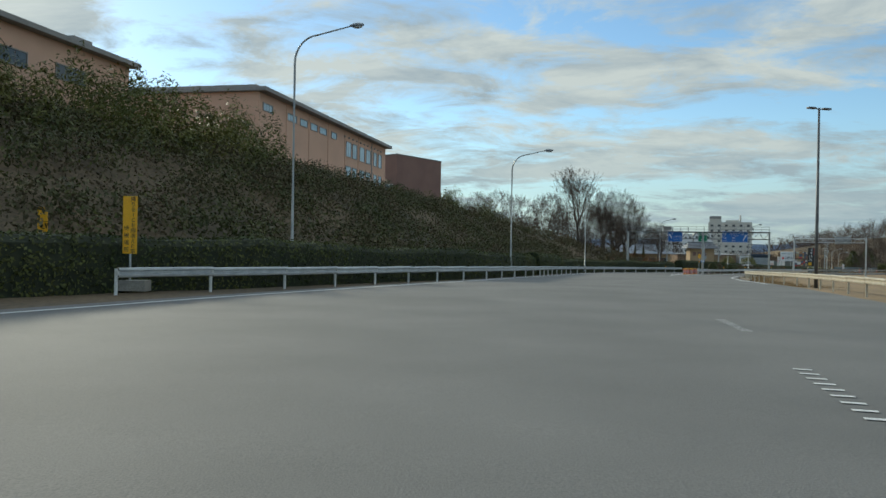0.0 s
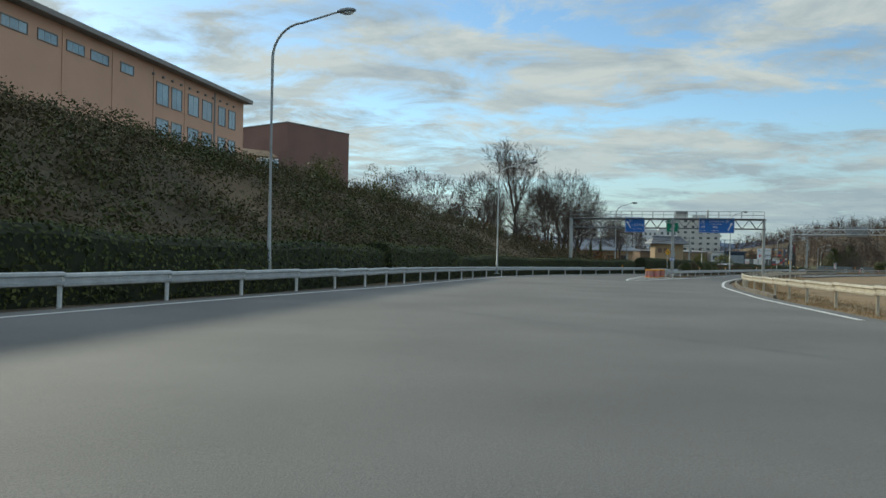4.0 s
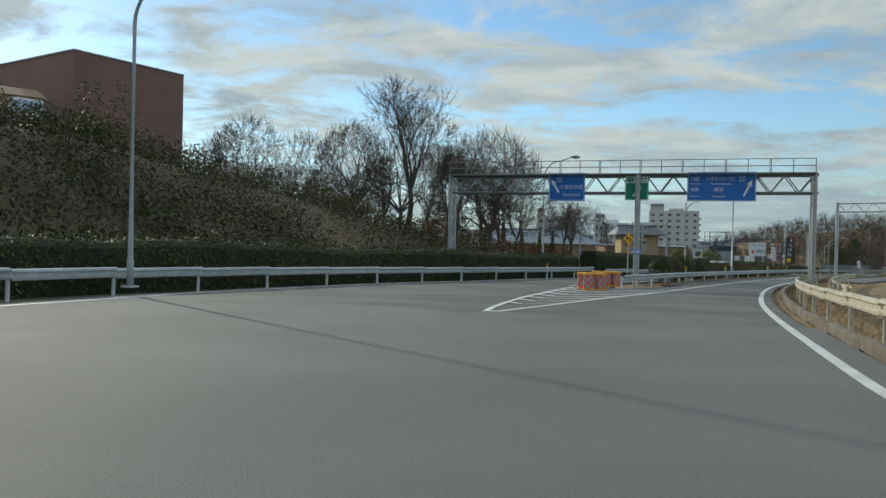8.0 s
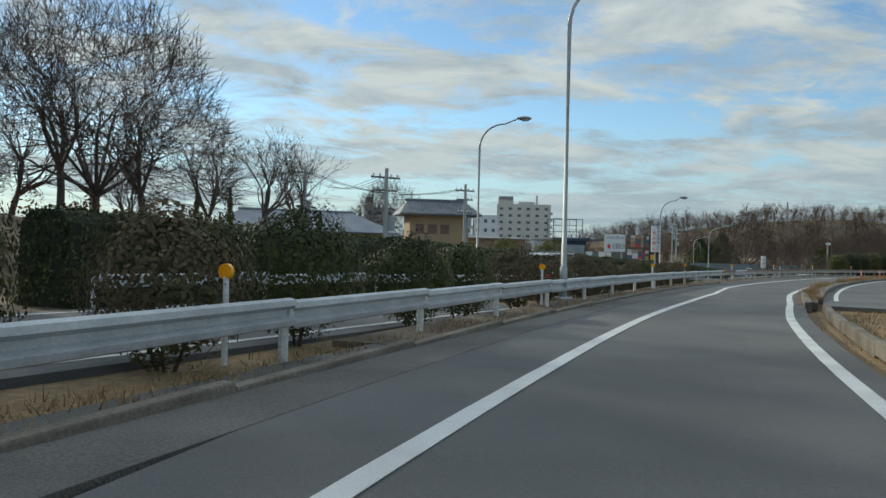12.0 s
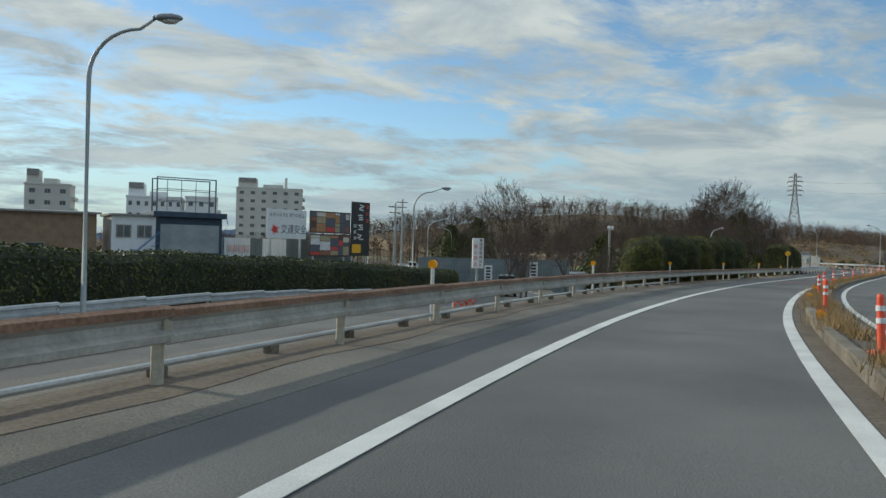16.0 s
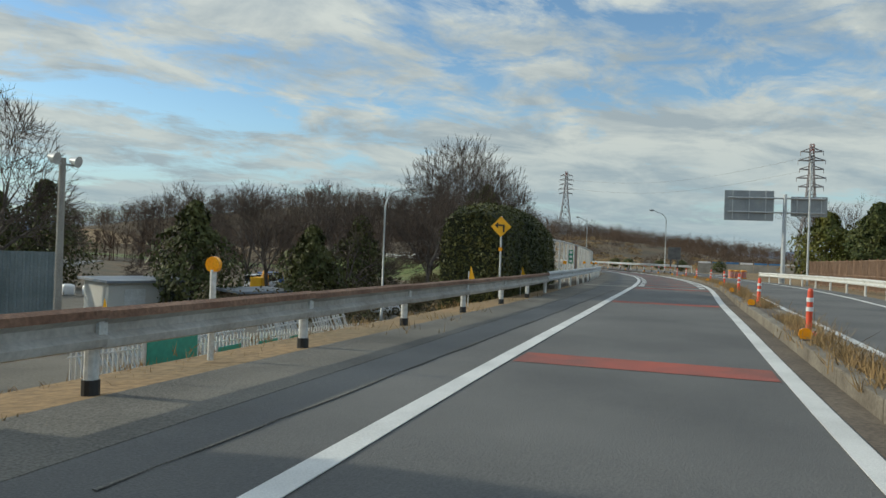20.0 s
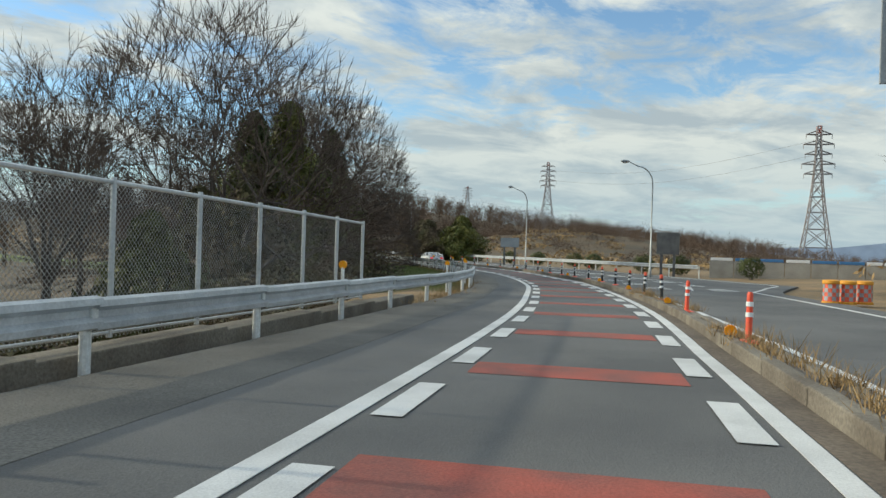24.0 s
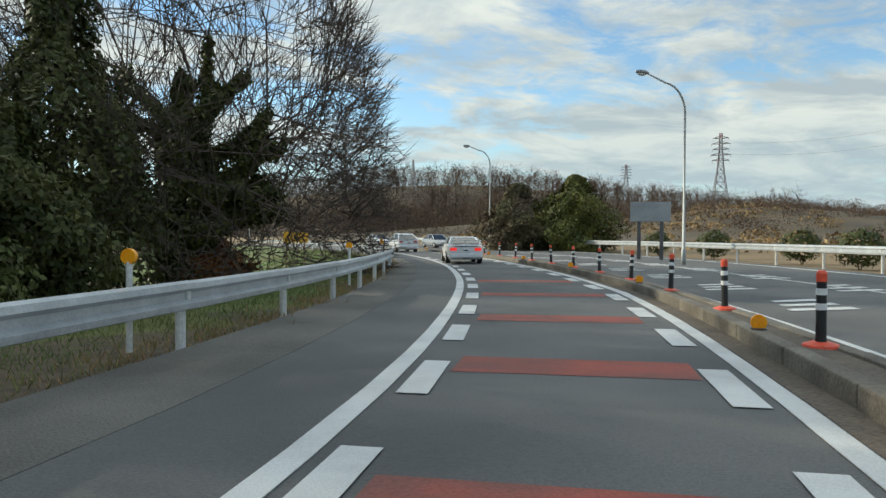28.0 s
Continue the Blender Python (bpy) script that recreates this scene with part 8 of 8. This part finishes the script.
        for z_ in (0.95, 1.2, 1.45, 1.7):
            rod(lad, (xr - 0.05, 0.35 * hw, z_), (xr - 0.05, 0.75 * hw, z_), 0.018, seg=6)
        part("rear_ladder", lad, M_RIM, e)
    return e


COUPE = ([(-2.2, 0.3, 0.86, 0.9), (-2.05, 0.22, 0.92, 0.97), (-1.3, 0.18, 0.95, 1.0), (0.6, 0.18, 0.9, 1.0), (1.6, 0.2, 0.8, 0.97), (2.05, 0.24, 0.7, 0.88), (2.2, 0.3, 0.6, 0.75)],
         [(-1.75, 0.96, 0.78), (-0.9, 1.24, 0.74), (-0.5, 1.28, 0.74), (0.1, 1.27, 0.75), (0.95, 0.9, 0.84)], [(-1.27, 0.31), (1.3, 0.31)], 0.86)
HATCH = ([(-2.2, 0.35, 1.0, 0.88), (-2.1, 0.24, 1.04, 0.96), (-1.2, 0.2, 1.02, 1.0), (0.7, 0.2, 0.95, 1.0), (1.7, 0.22, 0.82, 0.95), (2.25, 0.3, 0.66, 0.75)],
         [(-2.15, 1.06, 0.76), (-1.3, 1.4, 0.72), (-0.3, 1.48, 0.74), (0.3, 1.45, 0.75), (1.35, 0.92, 0.84)], [(-1.35, 0.32), (1.35, 0.32)], 0.88)
SEDAN = ([(-2.3, 0.35, 0.9, 0.88), (-2.15, 0.24, 0.98, 0.96), (-1.2, 0.2, 0.98, 1.0), (0.7, 0.2, 0.94, 1.0), (1.8, 0.22, 0.84, 0.95), (2.3, 0.3, 0.66, 0.75)],
         [(-1.75, 1.0, 0.78), (-0.9, 1.4, 0.73), (-0.2, 1.45, 0.74), (0.3, 1.42, 0.75), (1.15, 0.95, 0.84)], [(-1.4, 0.32), (1.4, 0.32)], 0.88)
VAN = ([(-2.35, 0.38, 1.12, 0.96), (-2.3, 0.28, 1.14, 1.0), (0.0, 0.26, 1.14, 1.0), (1.7, 0.26, 1.12, 1.0), (2.2, 0.3, 1.05, 0.95), (2.35, 0.4, 0.85, 0.85)],
       [(-2.33, 1.9, 0.9), (-2.15, 1.98, 0.92), (0.0, 1.99, 0.92), (1.2, 1.97, 0.92), (2.1, 1.15, 0.92)], [(-1.35, 0.33), (1.45, 0.33)], 0.85)
q = at(402.4, -1.85)
car(q.x, q.y, q.z + 0.012, heading(402), "white two-door coupe with a rear wing on the ramp", M_CARW, *COUPE, tail_on=True, wing=True)
q = at(176, -9.7, -0.5)
van = car(q.x, q.y, LROAD[int(np.argmin(np.hypot(LROAD[:, 0] - q.x, LROAD[:, 1] - q.y))), 2] + 0.01, heading(176) + 3, "white delivery van with a roof rack and rear ladder", M_CARW, *VAN, tail_on=True, name="van", rack=True)
q = at(428, -1.6)
car(q.x, q.y, q.z + 0.01, heading(428), "white hatchback further round the bend", M_CARW, *HATCH)
for s, u, lab, mt, spec, turn in ((446, 8.0, "silver sedan in the opposite lanes", M_CARS, SEDAN, 180), (462, 8.5, "white sedan in the opposite lanes", M_CARW, SEDAN, 180)):
    q = at(s, u)
    car(q.x, q.y, q.z + 0.01, heading(s) + turn, lab, mt, *spec)
for x, y, rz, lab, mt, spec in ((177.42, 255.94, 160, "white pickup parked below the bridge", M_CARW, SEDAN), (129.75, 235.03, 55, "black minivan on the lower road", M_CARK, VAN), (168, 330, 70, "white van on the far road", M_CARW, VAN),
                                (178, 338, 75, "silver sedan on the far road", M_CARS, SEDAN), (187.86, 289.74, 20, "white truck parked in the yard", M_CARW, VAN), (192.86, 295.74, 30, "blue lorry parked in the yard", M_CARB, VAN)):
    j = int(np.argmin(np.hypot(LROAD[:, 0] - x, LROAD[:, 1] - y)))
    dd = math.hypot(LROAD[j, 0] - x, LROAD[j, 1] - y)
    car(x, y, LROAD[j, 2] + 0.01 if dd < LROAD[j, 3] - 0.9 else gz(x, y) + 0.02, rz, lab, mt, *spec, name="van" if spec is VAN else "car")

# ---- distant mountains ----
v, f = [], []
rg = np.random.default_rng(8)
n = 90
ph = rg.uniform(0, 6.28, 6)
for k in range(n + 1):
    a = math.radians(70 - 150 * k / n)
    h = 42 + 20 * math.sin(k * 0.21 + ph[0]) + 18 * math.sin(k * 0.53 + ph[1]) + 10 * math.sin(k * 1.3 + ph[2]) + 5 * math.sin(k * 2.9 + ph[3])
    x, y = 4200 * math.sin(-a), 4200 * math.cos(a)
    v += [(x, y, -60), (x, y, max(h, 20)), (x * 1.06, y * 1.06, -60)]
for k in range(n):
    o = 3 * k
    f += [(o, o + 3, o + 4, o + 1), (o + 1, o + 4, o + 5, o + 2)]
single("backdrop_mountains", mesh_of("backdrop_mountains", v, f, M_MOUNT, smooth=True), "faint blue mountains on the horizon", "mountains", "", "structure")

# small yellow flags clipped to the old barrier
FLAG = mesh_of("flag", [(0, 0, 0), (0.16, 0, 0), (0.05, 0, 0.34), (0, 0.012, 0), (0.16, 0.012, 0), (0.05, 0.012, 0.34)], [(0, 1, 2), (5, 4, 3), (0, 3, 4, 1), (1, 4, 5, 2), (2, 5, 3, 0)], M_YELLOW)
for s, u, z in ((194.7, -4.85, 0.65), (264.6, -5.1, 0.5), (277.5, -5.2, 0.75), (284.0, -5.2, 0.7)):
    p = at(s, u)
    e = thing("marker_flag", pose(p.x, p.y, p.z - 0.1, rz=heading(s) - 90), "small yellow triangular flag beside the barrier", "flag", "marker flags")
    part("stake", rod(nb(), (0, 0.01, -0.1), (0, 0.01, z + 0.2), 0.015, seg=6), M_GALV, e)
    part("flag", FLAG, None, e, m=Matrix.Translation((0, 0, z)))

# orange chevron board on two posts inside the bend
gz_ = gz(243.06, 306.94)
e = thing("chevron_board", pose(243.06, 306.94, gz_, rz=heading(400) - 60), "orange chevron board on two posts on the grass bank", "sign")
for sx in (-0.55, 0.55):
    part("post", rod(nb(), (sx, 0, -0.3), (sx, 0, 2.3), 0.045, seg=8), M_BROWNF, e)
p = part("board", box(nb(), (0, -0.06, 1.95), (1.5, 0.04, 0.62), bevel=0.01), M_YELLOW, e)
for k in range(3):
    for sg in (-1, 1):
        part("chevron_bar", box(nb(), (-0.45 + 0.45 * k, -0.085, 1.95 + sg * 0.12), (0.1, 0.01, 0.34), ry=sg * 35), M_BLACK, p)
